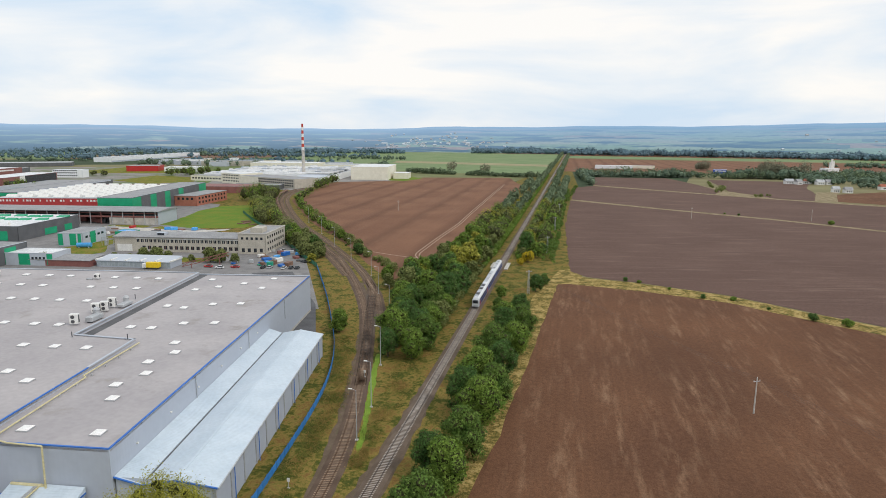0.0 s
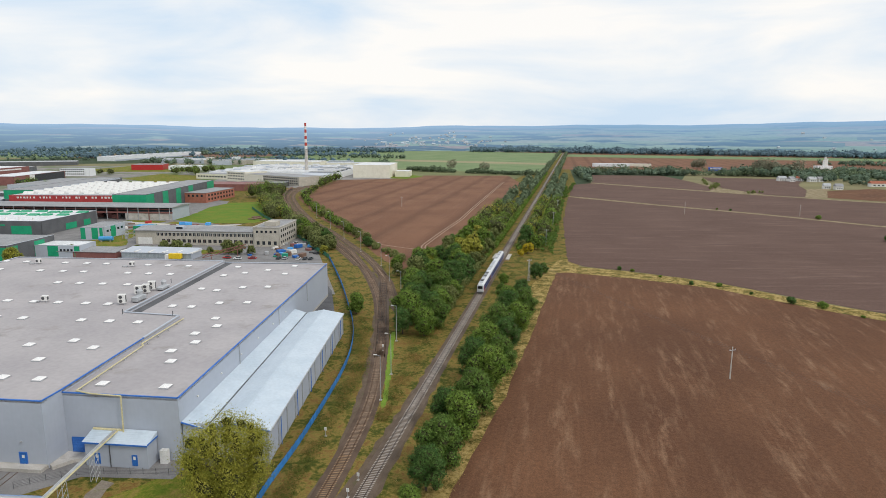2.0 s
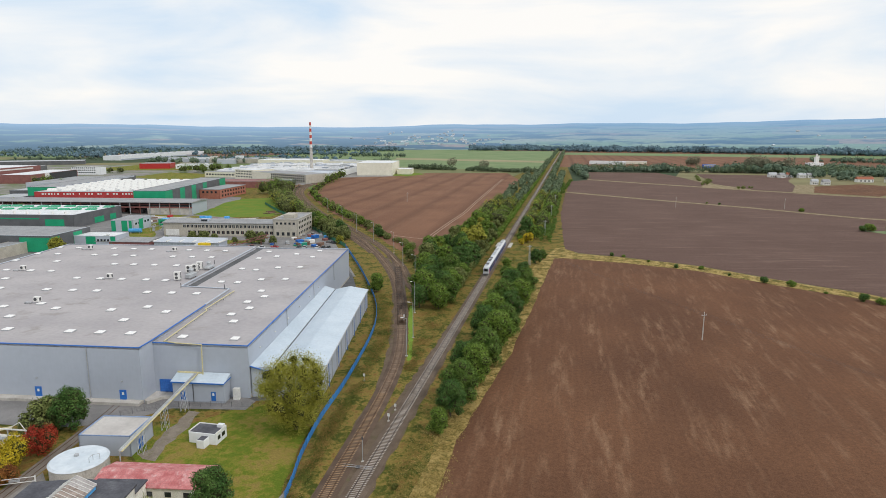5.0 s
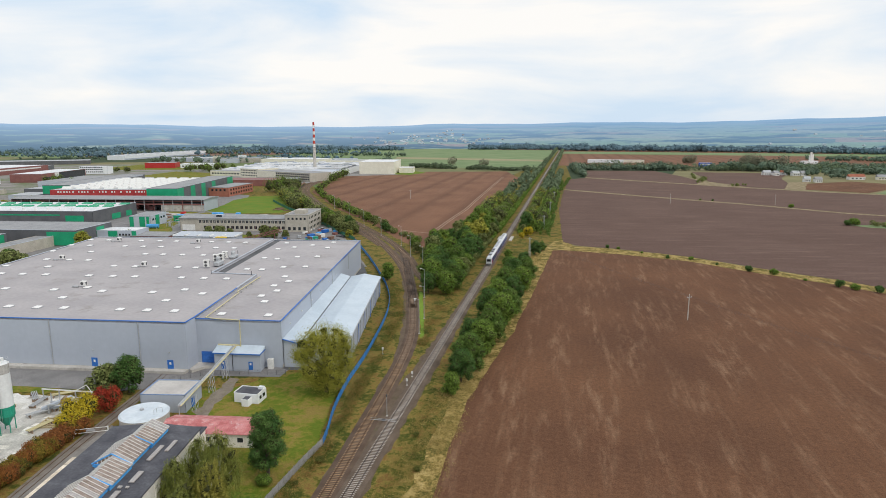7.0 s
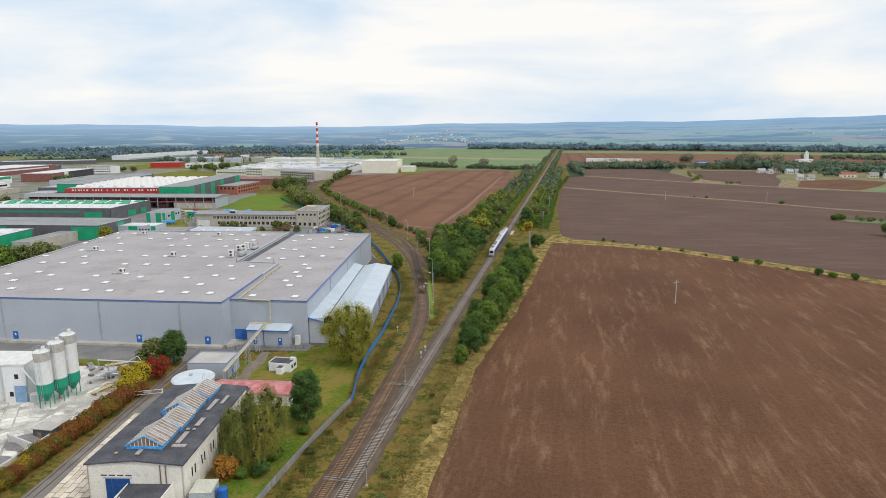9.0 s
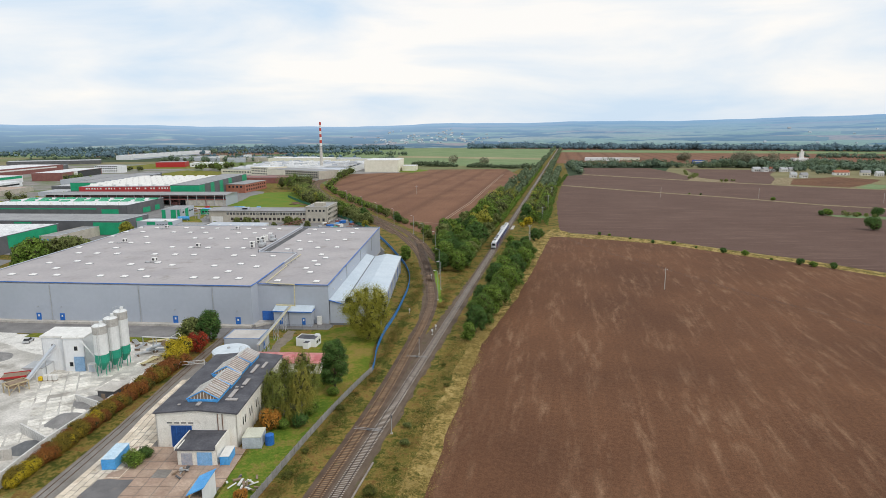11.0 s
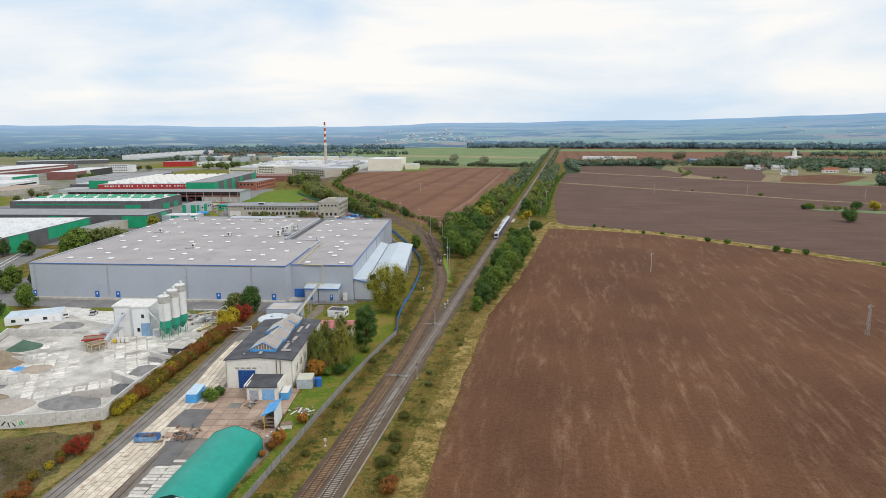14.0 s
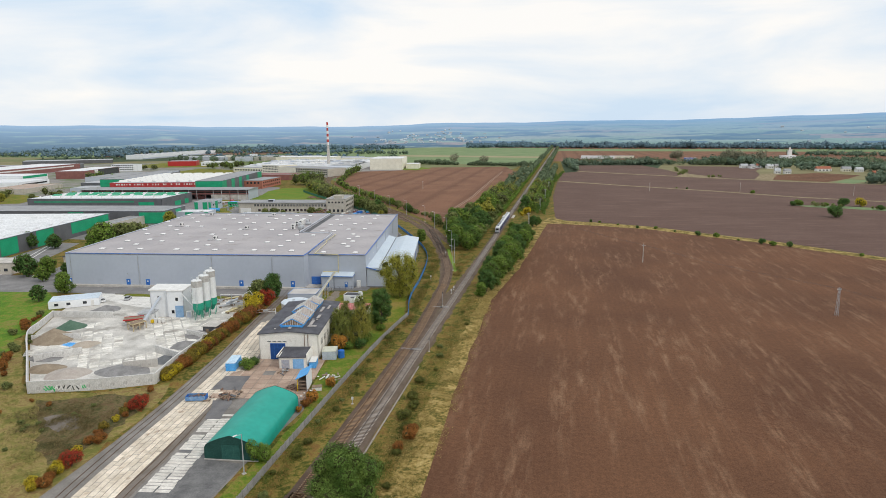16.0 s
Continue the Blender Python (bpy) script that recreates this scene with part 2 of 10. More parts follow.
sleeper_far = mat("concrete_sleeper_row", (0.34, 0.30, 0.262), (0.43, 0.385, 0.345), size=1.0, fine=0.1, island=0.15)
sleeper_wood = mat("timber_sleeper", (0.25, 0.155, 0.085), (0.35, 0.23, 0.135), size=0.8, fine=0.08, vary=0.25)
sleeper_wood_far = mat("timber_sleeper_row", (0.20, 0.13, 0.085), (0.31, 0.22, 0.15), size=0.8, fine=0.08, island=0.25)
asphalt = mat("asphalt", (0.185, 0.178, 0.176), (0.25, 0.24, 0.235), size=6, fine=0.2, bump=0.2, place=True, rough=0.9,
              stain=((0.19, 0.18, 0.17), 4, 0.6))
asphalt_dark = mat("dark_asphalt", (0.085, 0.085, 0.09), (0.13, 0.13, 0.135), size=6, fine=0.2, bump=0.2, place=True, rough=0.9)
concrete = mat("concrete", (0.44, 0.41, 0.37), (0.56, 0.53, 0.49), size=3, fine=0.2, bump=0.15, rough=0.9, stain=((0.33, 0.31, 0.28), 2.5, 0.56))
concrete_yard = mat("concrete_yard", (0.41, 0.39, 0.355), (0.65, 0.62, 0.575), size=7, fine=0.4, bump=0.2, place=True, rough=0.85,
                    stain=((0.31, 0.29, 0.255), 12, 0.525))
slab_mat = mat("concrete_slab", (0.60, 0.51, 0.40), (0.76, 0.67, 0.55), size=3.5, fine=0.3, bump=0.15, vary=0.12, place=True,
               stain=((0.42, 0.31, 0.215), 3.0, 0.57))
slab_warm = mat("brown_slab", (0.36, 0.25, 0.19), (0.46, 0.34, 0.26), size=3.5, fine=0.3, bump=0.15, vary=0.10, place=True,
                stain=((0.25, 0.18, 0.135), 2.4, 0.57))
cladding = mat("grey_cladding", (0.415, 0.45, 0.515), (0.44, 0.475, 0.54), size=14, fine=1.5, grainy=0.15, rough=0.45, bump=0.025, stripe=("X", 0.9, 2.0),
               stain=((0.40, 0.435, 0.50), 9, 0.60))
cladding_light = mat("light_cladding", (0.44, 0.475, 0.53), (0.48, 0.515, 0.57), size=10, fine=1.2, grainy=0.2, rough=0.4, bump=0.12, stripe=("X", 0.6, 2.0))
canopy_roof = mat("white_sheet_roof", (0.50, 0.58, 0.65), (0.57, 0.645, 0.71), size=6, fine=0.8, grainy=0.3, rough=0.35, bump=0.2, stripe=("Y", 0.5, 2.0),
                  stain=((0.46, 0.53, 0.59), 5, 0.62))
roof_grey = mat("roof_membrane", (0.365, 0.34, 0.345), (0.425, 0.395, 0.395), size=16, fine=1.2, grainy=0.35, rough=0.85, bump=0.05, place=True,
                stain=((0.31, 0.285, 0.27), 9, 0.58))
blue_trim = mat("blue_trim", (0.035, 0.14, 0.48), (0.05, 0.18, 0.55), size=3, rough=0.5, bump=0.0)
blue_paint = mat("blue_paint", (0.02, 0.12, 0.42), (0.03, 0.16, 0.50), size=2, rough=0.55, bump=0.05, stain=((0.10, 0.20, 0.42), 1.5, 0.62))
blue_light = mat("light_blue_sheet", (0.06, 0.32, 0.72), (0.12, 0.42, 0.80), size=2, rough=0.5, bump=0.1, stripe=("X", 0.3, 1.0))
white_paint = mat("white_paint", (0.68, 0.67, 0.64), (0.78, 0.77, 0.74), size=2, grainy=0.5, rough=0.6, bump=0.05, stain=((0.55, 0.53, 0.49), 1.8, 0.60))
white_sheet = mat("white_sheet", (0.74, 0.755, 0.77), (0.81, 0.82, 0.83), size=5, fine=0.8, grainy=0.25, rough=0.5, bump=0.08, stripe=("X", 0.5, 1.5))
dark_glass = mat("dark_window", (0.02, 0.024, 0.03), (0.04, 0.045, 0.055), size=1.5, rough=0.12, bump=0.0, spec=0.6)
skylight_mat = mat("skylight_dome", (0.78, 0.76, 0.73), (0.86, 0.84, 0.82), size=1, rough=0.3, bump=0.0, spec=0.5)
steel = mat("galvanised_steel", (0.42, 0.43, 0.44), (0.52, 0.53, 0.54), size=1.5, rough=0.5, metal=0.4, bump=0.05)
steel_dark = mat("dark_steel", (0.075, 0.075, 0.08), (0.12, 0.12, 0.125), size=2, rough=0.6, bump=0.05)
yellow_paint = mat("yellow_paint", (0.52, 0.46, 0.26), (0.60, 0.54, 0.33), size=1.5, rough=0.5, bump=0.05)
yellow_bright = mat("bright_yellow", (0.75, 0.50, 0.02), (0.82, 0.58, 0.03), size=1.5, rough=0.5, bump=0.05)
timber = mat("weathered_timber", (0.22, 0.16, 0.11), (0.30, 0.22, 0.16), size=0.8, fine=0.06, bump=0.2)


# ---- building tools ----
from mathutils import geometry


def mesh_of(bm, name, material):
    me = bpy.data.meshes.new(name)
    bm.to_mesh(me)
    bm.free()
    for m in (material if isinstance(material, (list, tuple)) else [material]):
        me.materials.append(m)
    return me


def part(name, bm, material, parent=None, label=""):
    """Links a bmesh as one mesh object, under a thing or a part where one is given."""
    ob = new(name, mesh_of(bm, name, material))
    ob.parent = parent
    if label:
        ob["label"] = label
    return ob


def thing(name, label, category, m=None, group="", kind=""):
    ob = new(name)
    if m is not None:
        ob.matrix_world = m
    return tagged(ob, label, category, group, kind)


def T(x, y, z=0.0, deg=0.0):
    return pose(x, y, z, 0, 0, deg)


def box(bm, x0, x1, y0, y1, z0, z1, m=None, bevel=0.0):
    vs = bmesh.ops.create_cube(bm, size=1.0)["verts"]
    for v in vs:
        v.co = Vector(((x0 + x1) / 2 + v.co.x * (x1 - x0), (y0 + y1) / 2 + v.co.y * (y1 - y0), (z0 + z1) / 2 + v.co.z * (z1 - z0)))
    if bevel:
        es = list({e for v in vs for e in v.link_edges})
        vs = bmesh.ops.bevel(bm, geom=es, offset=bevel, segments=1, affect="EDGES")["verts"]
    if m is not None:
        for v in vs:
            v.co = m @ v.co
    return vs


def new_box(x0, x1, y0, y1, z0, z1, m=None, bevel=0.0):
    bm = bmesh.new()
    box(bm, x0, x1, y0, y1, z0, z1, m, bevel)
    return bm


def prism(bm, poly, z0, z1):
    """A solid over a polygon (x, y), from z0 to z1; z1 may be a list, one height a corner."""
    tops = z1 if isinstance(z1, (list, tuple)) else [z1] * len(poly)
    lo = [bm.verts.new((x, y, z0)) for x, y in poly]
    hi = [bm.verts.new((x, y, z)) for (x, y), z in zip(poly, tops)]
    bm.faces.new(hi)
    bm.faces.new(lo[::-1])
    k = len(poly)
    for i in range(k):
        bm.faces.new((lo[i], lo[(i + 1) % k], hi[(i + 1) % k], hi[i]))
    bmesh.ops.recalc_face_normals(bm, faces=bm.faces[:])


def new_prism(poly, z0, z1):
    bm = bmesh.new()
    prism(bm, poly, z0, z1)
    return bm


def tube(bm, a, b, r, r2=None, seg=8):
    """A round bar from a to b."""
    a, b = Vector(a), Vector(b)
    q = (b - a).to_track_quat("Z", "Y").to_matrix().to_4x4()
    m = Matrix.Translation((a + b) / 2) @ q
    return bmesh.ops.create_cone(bm, cap_ends=True, segments=seg, radius1=r, radius2=r if r2 is None else r2,
                                 depth=(b - a).length, matrix=m)["verts"]


def new_tube(a, b, r, r2=None, seg=8):
    bm = bmesh.new()
    tube(bm, a, b, r, r2, seg)
    return bm


def new_tubes(segs, r, seg=6):
    bm = bmesh.new()
    for a, b in segs:
        tube(bm, a, b, r, seg=seg)
    return bm


def sheet(name, poly, z, material, label, category, thick=0.0, wobble=0.0, step=0.0):
    """A piece of the setting that lies flat: a thin solid over a polygon, with an uneven outline where wobble is given."""
    pts = []
    rng = random.Random(name + str(poly[0]))
    for i, p in enumerate(poly):
        q = poly[(i + 1) % len(poly)]
        k = max(1, int(math.dist(p, q) / step)) if step else 1
        for j in range(k):
            f = j / k
            pts.append((p[0] + (q[0] - p[0]) * f + rng.uniform(-wobble, wobble), p[1] + (q[1] - p[1]) * f + rng.uniform(-wobble, wobble)))
    if sum(a[0] * b[1] - b[0] * a[1] for a, b in zip(pts, pts[1:] + pts[:1])) < 0:
        pts.reverse()
    bm = bmesh.new()
    k = len(pts)
    vs, _, fs, *_ = geometry.delaunay_2d_cdt([Vector(q) for q in pts], [(i, (i + 1) % k) for i in range(k)], [list(range(k))], 1, 1e-4)
    made = [bm.verts.new((v.x, v.y, z)) for v in vs]
    for t in fs:
        bm.faces.new([made[i] for i in t])
    bmesh.ops.recalc_face_normals(bm, faces=bm.faces[:])
    bm.normal_update()
    if sum(t.normal.z for t in bm.faces) < 0:
        bmesh.ops.reverse_faces(bm, faces=bm.faces[:])
    if thick:
        r = bmesh.ops.extrude_face_region(bm, geom=bm.faces[:])
        for v in r["geom"]:
            if isinstance(v, bmesh.types.BMVert):
                v.co.z -= thick
        bmesh.ops.recalc_face_normals(bm, faces=bm.faces[:])
    bm.normal_update()
    ob = part(name, bm, material)
    return tagged(ob, label, category, kind="structure")


def spline(points, step):
    """Points at even steps along a smooth line through the given ones, with headings."""
    p = [Vector((x, y, 0)) for x, y in points]
    p = [2 * p[0] - p[1]] + p + [2 * p[-1] - p[-2]]
    dense = []
    for i in range(1, len(p) - 2):
        for j in range(40):
            f = j / 40
            a, b, c, d = p[i - 1 : i + 3]
            dense.append(0.5 * ((2 * b) + (c - a) * f + (2 * a - 5 * b + 4 * c - d) * f * f + (3 * b - a - 3 * c + d) * f ** 3))
    dense.append(p[-2])
    out, left = [dense[0]], step
    for a, b in zip(dense, dense[1:]):
        run, seg = 0.0, (b - a).length
        while seg - run >= left:
            run += left
            out.append(a + (b - a) * (run / seg))
            left = step
        left -= seg - run
    res = []
    for i, q in enumerate(out):
        d = out[min(i + 1, len(out) - 1)] - out[max(i - 1, 0)]
        res.append((q.x, q.y, math.degrees(math.atan2(-d.x, d.y))))
    return res


def along(bm, line, profile, closed=False):
    """Sweeps a profile of (across, up) along a line of (x, y, heading)."""
    rows = []
    for x, y, h in line:
        c, s = math.cos(radians(h)), math.sin(radians(h))
        rows.append([bm.verts.new((x + c * u, y + s * u, v)) for u, v in profile])
    k = len(profile)
    for a, b in zip(rows, rows[1:]):
        for i in range(k if closed else k - 1):
            j = (i + 1) % k
            bm.faces.new((a[i], a[j], b[j], b[i]))
    if closed:
        bm.faces.new(rows[0][::-1])
        bm.faces.new(rows[-1])
    bmesh.ops.recalc_face_normals(bm, faces=bm.faces[:])


# ---- ground, fields and ways ----
def hill_height(az, f):
    """Height of the far land at an azimuth, f from 0 at its near foot to 1 on the skyline."""
    top = 110 + 34 / (1 + math.exp(-(az + 0.24) * 22)) + 34 / (1 + math.exp(-(az - 0.34) * 16)) + 14 * math.exp(-((az + 0.75) / 0.22) ** 2) - 6 * math.exp(-((az + 0.10) / 0.09) ** 2)
    top += 2.2 * math.sin(az * 27) + 1.4 * math.sin(az * 61 + 1) + 0.8 * math.sin(az * 140)
    g = f * f * (3 - 2 * f)
    return top * (0.55 * f + 0.45 * g) + 3.0 * math.sin(az * 37 + f * 9) * f * (1 - f)


def hills():
    bm = bmesh.new()
    rows = []
    for j in range(17):
        f = j / 16
        r = 2750 + 1800 * f
        rows.append([bm.verts.new((r * math.sin(a), r * math.cos(a), -1.5 + hill_height(a, f))) for a in [radians(-62 + 124 * i / 240) for i in range(241)]])
    for p, q in zip(rows, rows[1:]):
        for i in range(240):
            bm.faces.new((p[i], p[i + 1], q[i + 1], q[i])).smooth = True
    bm.normal_update()
    return bm


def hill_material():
    """Far hills: strips of field and dark woods under painted haze, paler and bluer with distance."""
    m = bpy.data.materials.new("far_hills")
    m.use_nodes = True
    n, l = m.node_tree.nodes, m.node_tree.links
    b = n["Principled BSDF"]
    b.inputs["Roughness"].default_value = 1.0
    b.inputs["Specular IOR Level"].default_value = 0.0
    vec = n.new("ShaderNodeNewGeometry").outputs["Position"]
    ln = n.new("ShaderNodeVectorMath")
    ln.operation = "LENGTH"
    l.new(vec, ln.inputs[0])
    xyz = n.new("ShaderNodeSeparateXYZ")
    l.new(vec, xyz.inputs["Vector"])
    az = n.new("ShaderNodeMath")
    az.operation = "ARCTAN2"
    l.new(xyz.outputs["X"], az.inputs[0])
    l.new(xyz.outputs["Y"], az.inputs[1])

    def span(sock, a, z, c=0.0, d=1.0):
        r = n.new("ShaderNodeMapRange")
        r.clamp = c == 0.0 and d == 1.0 or a > 100 or abs(d) < 1.5
        for key, v in (("From Min", a), ("From Max", z), ("To Min", c), ("To Max", d)):
            r.inputs[key].default_value = v
        l.new(sock, r.inputs["Value"])
        return r.outputs["Result"]

    def coords(sa, sr):
        co = n.new("ShaderNodeCombineXYZ")
        l.new(span(az.outputs["Value"], 0, 1, 0, sa), co.inputs["X"])
        l.new(span(ln.outputs["Value"], 0, 1000, 0, sr), co.inputs["Y"])
        return co.outputs["Vector"]

    vo = n.new("ShaderNodeTexVoronoi")
    vo.distance = "CHEBYCHEV"
    vo.inputs["Scale"].default_value = 1.0
    l.new(coords(7.0, 6.5), vo.inputs["Vector"])
    sep = n.new("ShaderNodeSeparateColor")
    l.new(vo.outputs["Color"], sep.inputs["Color"])
    rp = n.new("ShaderNodeValToRGB")
    rp.color_ramp.interpolation = "CONSTANT"
    e = rp.color_ramp.elements
    e[0].position, e[0].color = 0.0, lin(0.17, 0.235, 0.15)
    e[1].position, e[1].color = 0.22, lin(0.22, 0.27, 0.19)
    for pos, c in ((0.42, (0.255, 0.195, 0.155)), (0.54, (0.15, 0.215, 0.15)), (0.70, (0.255, 0.265, 0.20)), (0.86, (0.10, 0.145, 0.13))):
        e.new(pos).color = lin(*c)
    l.new(sep.outputs["Red"], rp.inputs["Fac"])
    no = n.new("ShaderNodeTexNoise")
    no.inputs["Scale"].default_value = 1.0
    no.inputs["Detail"].default_value = 5
    no.inputs["Roughness"].default_value = 0.58
    l.new(coords(11.0, 6.0), no.inputs["Vector"])
    lift = n.new("ShaderNodeMath")
    lift.operation = "ADD"
    l.new(no.outputs["Fac"], lift.inputs[0])
    l.new(span(az.outputs["Value"], -0.30, 0.02, 0.085, -0.02), lift.inputs[1])
    wooded = span(lift.outputs["Value"], 0.51, 0.57)
    mw = n.new("ShaderNodeMixRGB")
    l.new(wooded, mw.inputs["Fac"])
    l.new(rp.outputs["Color"], mw.inputs["Color1"])
    mw.inputs["Color2"].default_value = lin(0.040, 0.076, 0.100)
    grain = n.new("ShaderNodeTexNoise")
    grain.inputs["Scale"].default_value = 1.0
    grain.inputs["Detail"].default_value = 6
    grain.inputs["Roughness"].default_value = 0.7
    l.new(coords(120.0, 36.0), grain.inputs["Vector"])
    sc = n.new("ShaderNodeVectorMath")
    sc.operation = "SCALE"
    l.new(mw.outputs["Color"], sc.inputs[0])
    l.new(span(grain.outputs["Fac"], 0.3, 0.7, 0.72, 1.28), sc.inputs["Scale"])
    # blue haze mixed into the colour by distance, with its own tint each side
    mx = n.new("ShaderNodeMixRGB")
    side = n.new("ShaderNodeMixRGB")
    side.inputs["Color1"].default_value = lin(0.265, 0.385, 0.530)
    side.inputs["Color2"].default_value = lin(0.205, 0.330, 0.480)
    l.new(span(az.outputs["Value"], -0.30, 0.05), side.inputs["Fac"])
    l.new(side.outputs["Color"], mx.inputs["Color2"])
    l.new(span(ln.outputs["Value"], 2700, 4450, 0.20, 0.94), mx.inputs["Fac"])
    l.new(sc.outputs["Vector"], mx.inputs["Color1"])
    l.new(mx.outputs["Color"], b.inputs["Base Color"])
    # weak glow in the same colour lifts the painted haze
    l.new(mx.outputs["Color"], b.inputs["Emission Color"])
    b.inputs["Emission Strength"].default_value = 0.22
    return m


def ground_sheet():
    xs = sorted({round(math.copysign(abs(k / 46) ** 2.2 * 4600, k)) for k in range(-46, 47)})
    ys = [-300 + 5000 * (k / 90) ** 1.5 for k in range(91)]
    bm = bmesh.new()
    grid = [[bm.verts.new((x, y, 0.0)) for x in xs] for y in ys]
    for a, b in zip(grid, grid[1:]):
        for i in range(len(xs) - 1):
            bm.faces.new((a[i], a[i + 1], b[i + 1], b[i])).smooth = True
    bm.normal_update()
    return bm


def far_land_material():
    """Meadow near by; a patchwork of fields and woods farther off."""
    m = bpy.data.materials.new("open_land")
    m.use_nodes = True
    n, l = m.node_tree.nodes, m.node_tree.links
    b = n["Principled BSDF"]
    b.inputs["Roughness"].default_value = 0.95
    b.inputs["Specular IOR Level"].default_value = 0.1
    vec = n.new("ShaderNodeNewGeometry").outputs["Position"]
    mp = n.new("ShaderNodeMapping")
    mp.inputs["Rotation"].default_value = (0, 0, radians(14))
    mp.inputs["Scale"].default_value = (1 / 420, 1 / 520, 0)
    l.new(vec, mp.inputs["Vector"])
    vo = n.new("ShaderNodeTexVoronoi")
    vo.distance = "CHEBYCHEV"
    l.new(mp.outputs["Vector"], vo.inputs["Vector"])
    vo.inputs["Scale"].default_value = 1.0
    sep = n.new("ShaderNodeSeparateColor")
    l.new(vo.outputs["Color"], sep.inputs["Color"])
    ramp = n.new("ShaderNodeValToRGB")
    ramp.color_ramp.interpolation = "CONSTANT"
    e = ramp.color_ramp.elements
    e[0].position, e[0].color = 0.0, lin(0.14, 0.175, 0.075)
    e[1].position, e[1].color = 0.28, lin(0.21, 0.19, 0.10)
    for pos, c in ((0.45, (0.20, 0.125, 0.088)), (0.58, (0.13, 0.18, 0.065)), (0.74, (0.055, 0.078, 0.042)), (0.88, (0.17, 0.18, 0.085))):
        x = e.new(pos)
        x.color = lin(*c)
    l.new(sep.outputs["Red"], ramp.inputs["Fac"])
    no = n.new("ShaderNodeTexNoise")
    no.inputs["Scale"].default_value = 1 / 60
    no.inputs["Detail"].default_value = 8
    no.inputs["Roughness"].default_value = 0.6
    l.new(vec, no.inputs["Vector"])
    g = n.new("ShaderNodeMapRange")
    g.inputs["From Min"].default_value = 0.3
    g.inputs["From Max"].default_value = 0.7
    g.inputs["To Min"].default_value = 0.8
    g.inputs["To Max"].default_value = 1.2
    l.new(no.outputs["Fac"], g.inputs["Value"])
    sc = n.new("ShaderNodeVectorMath")
    sc.operation = "SCALE"
    l.new(ramp.outputs["Color"], sc.inputs[0])
    l.new(g.outputs["Result"], sc.inputs["Scale"])
    l.new(sc.outputs["Vector"], b.inputs["Base Color"])
    return m


tagged(part("ground", ground_sheet(), far_land_material()), "flat open farmland with meadows, woods and far hills", "ground", kind="structure")

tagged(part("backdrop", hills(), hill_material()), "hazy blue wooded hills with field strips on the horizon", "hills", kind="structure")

sheet("verge", [(-420, -300), (20, -300), (34, 60), (34, 240), (42, 470), (46, 900), (30, 1500), (8, 2600), (-8, 2600), (-30, 1500), (-60, 900), (-70, 500),
                (-330, 900), (-420, 800)], 0.03, grass_wild, "rough green and rusty-brown grass beside the railway", "grass")
sheet("field_near", [(18.6, 60), (18.3, 99), (15.8, 143), (15.2, 235), (21.7, 292), (30.8, 444), (36, 446), (66, 440), (101, 428), (130, 404), (159, 385), (203, 341),
                     (262, 285), (330, 205), (420, 60), (420, -200), (20, -200)], 0.10, soil_near, "bare brown ploughed field with pale dry streaks", "field", wobble=0.35, step=6)
sheet("field_verge", [(11, -250), (19.6, -250), (19, 99), (16.6, 143), (16, 235), (22.5, 292), (31.5, 443), (66, 437), (101, 425), (130, 401), (159, 382), (203, 338), (262, 282), (330, 200),
                      (338, 207), (268, 291), (207, 350), (163, 396), (134, 415), (104, 440), (66, 456), (42, 462), (36, 480), (31, 475), (24, 440), (17, 380), (13, 292), (10.5, 235), (10.5, 150)],
      0.07, grass_dry, "strip of dry yellow grass round the ploughed field", "grass", wobble=0.7, step=5)
sheet("field_right", [(36, 474), (44, 463), (66, 457), (104, 441), (134, 416), (163, 397), (207, 351), (268, 292), (338, 208), (700, 300), (620, 500), (330, 632), (267, 664), (203, 718), (118, 775), (33, 838), (31, 640)],
      0.10, soil_right, "dark violet-brown ploughed field", "field", wobble=0.5, step=8)
sheet("farm_track", [(33, 838), (118, 775), (203, 718), (267, 664), (330, 632), (620, 500), (623, 506), (332, 639), (269, 671), (205, 726), (120, 784), (35, 849)], 0.13, grass_tan, "narrow dry grass track between two fields", "track", wobble=0.5, step=8)
sheet("field_strip", [(35, 849), (120, 784), (205, 726), (269, 671), (332, 639), (623, 506), (900, 600), (640, 740), (330, 868), (245, 921), (155, 985), (62, 1052), (36, 1010)],
      0.10, soil_right, "long brown ploughed strip", "field", wobble=0.6, step=10)
sheet("farm_track", [(62, 1052), (155, 985), (245, 921), (330, 868), (640, 740), (642, 748), (333, 878), (248, 932), (158, 997), (64, 1066)], 0.13, grass_tan, "narrow dry grass track between two fields", "track", wobble=0.6, step=9)
sheet("field_far", [(64, 1066), (158, 997), (206, 962), (222, 1010), (214, 1120), (190, 1262), (62, 1248)], 0.10, soil_right, "far brown ploughed field", "field", wobble=0.8, step=12)
sheet("field_far", [(232, 1010), (262, 925), (296, 905), (330, 1000), (352, 1100), (400, 1230), (250, 1240)], 0.14, soil_right, "far brown ploughed field", "field", wobble=0.8, step=12)
sheet("field_left", [(-46, 432), (-42.5, 480), (-38, 545), (-33, 700), (-36, 887), (-32, 1010), (-70, 1190), (-205, 1150), (-232, 1060), (-300, 1015), (-330, 985), (-250, 752), (-184, 640), (-145, 580), (-107, 528), (-74, 474)],
      0.10, soil_left, "reddish-brown ploughed field with darker wheel rows", "field", wobble=0.8, step=8)
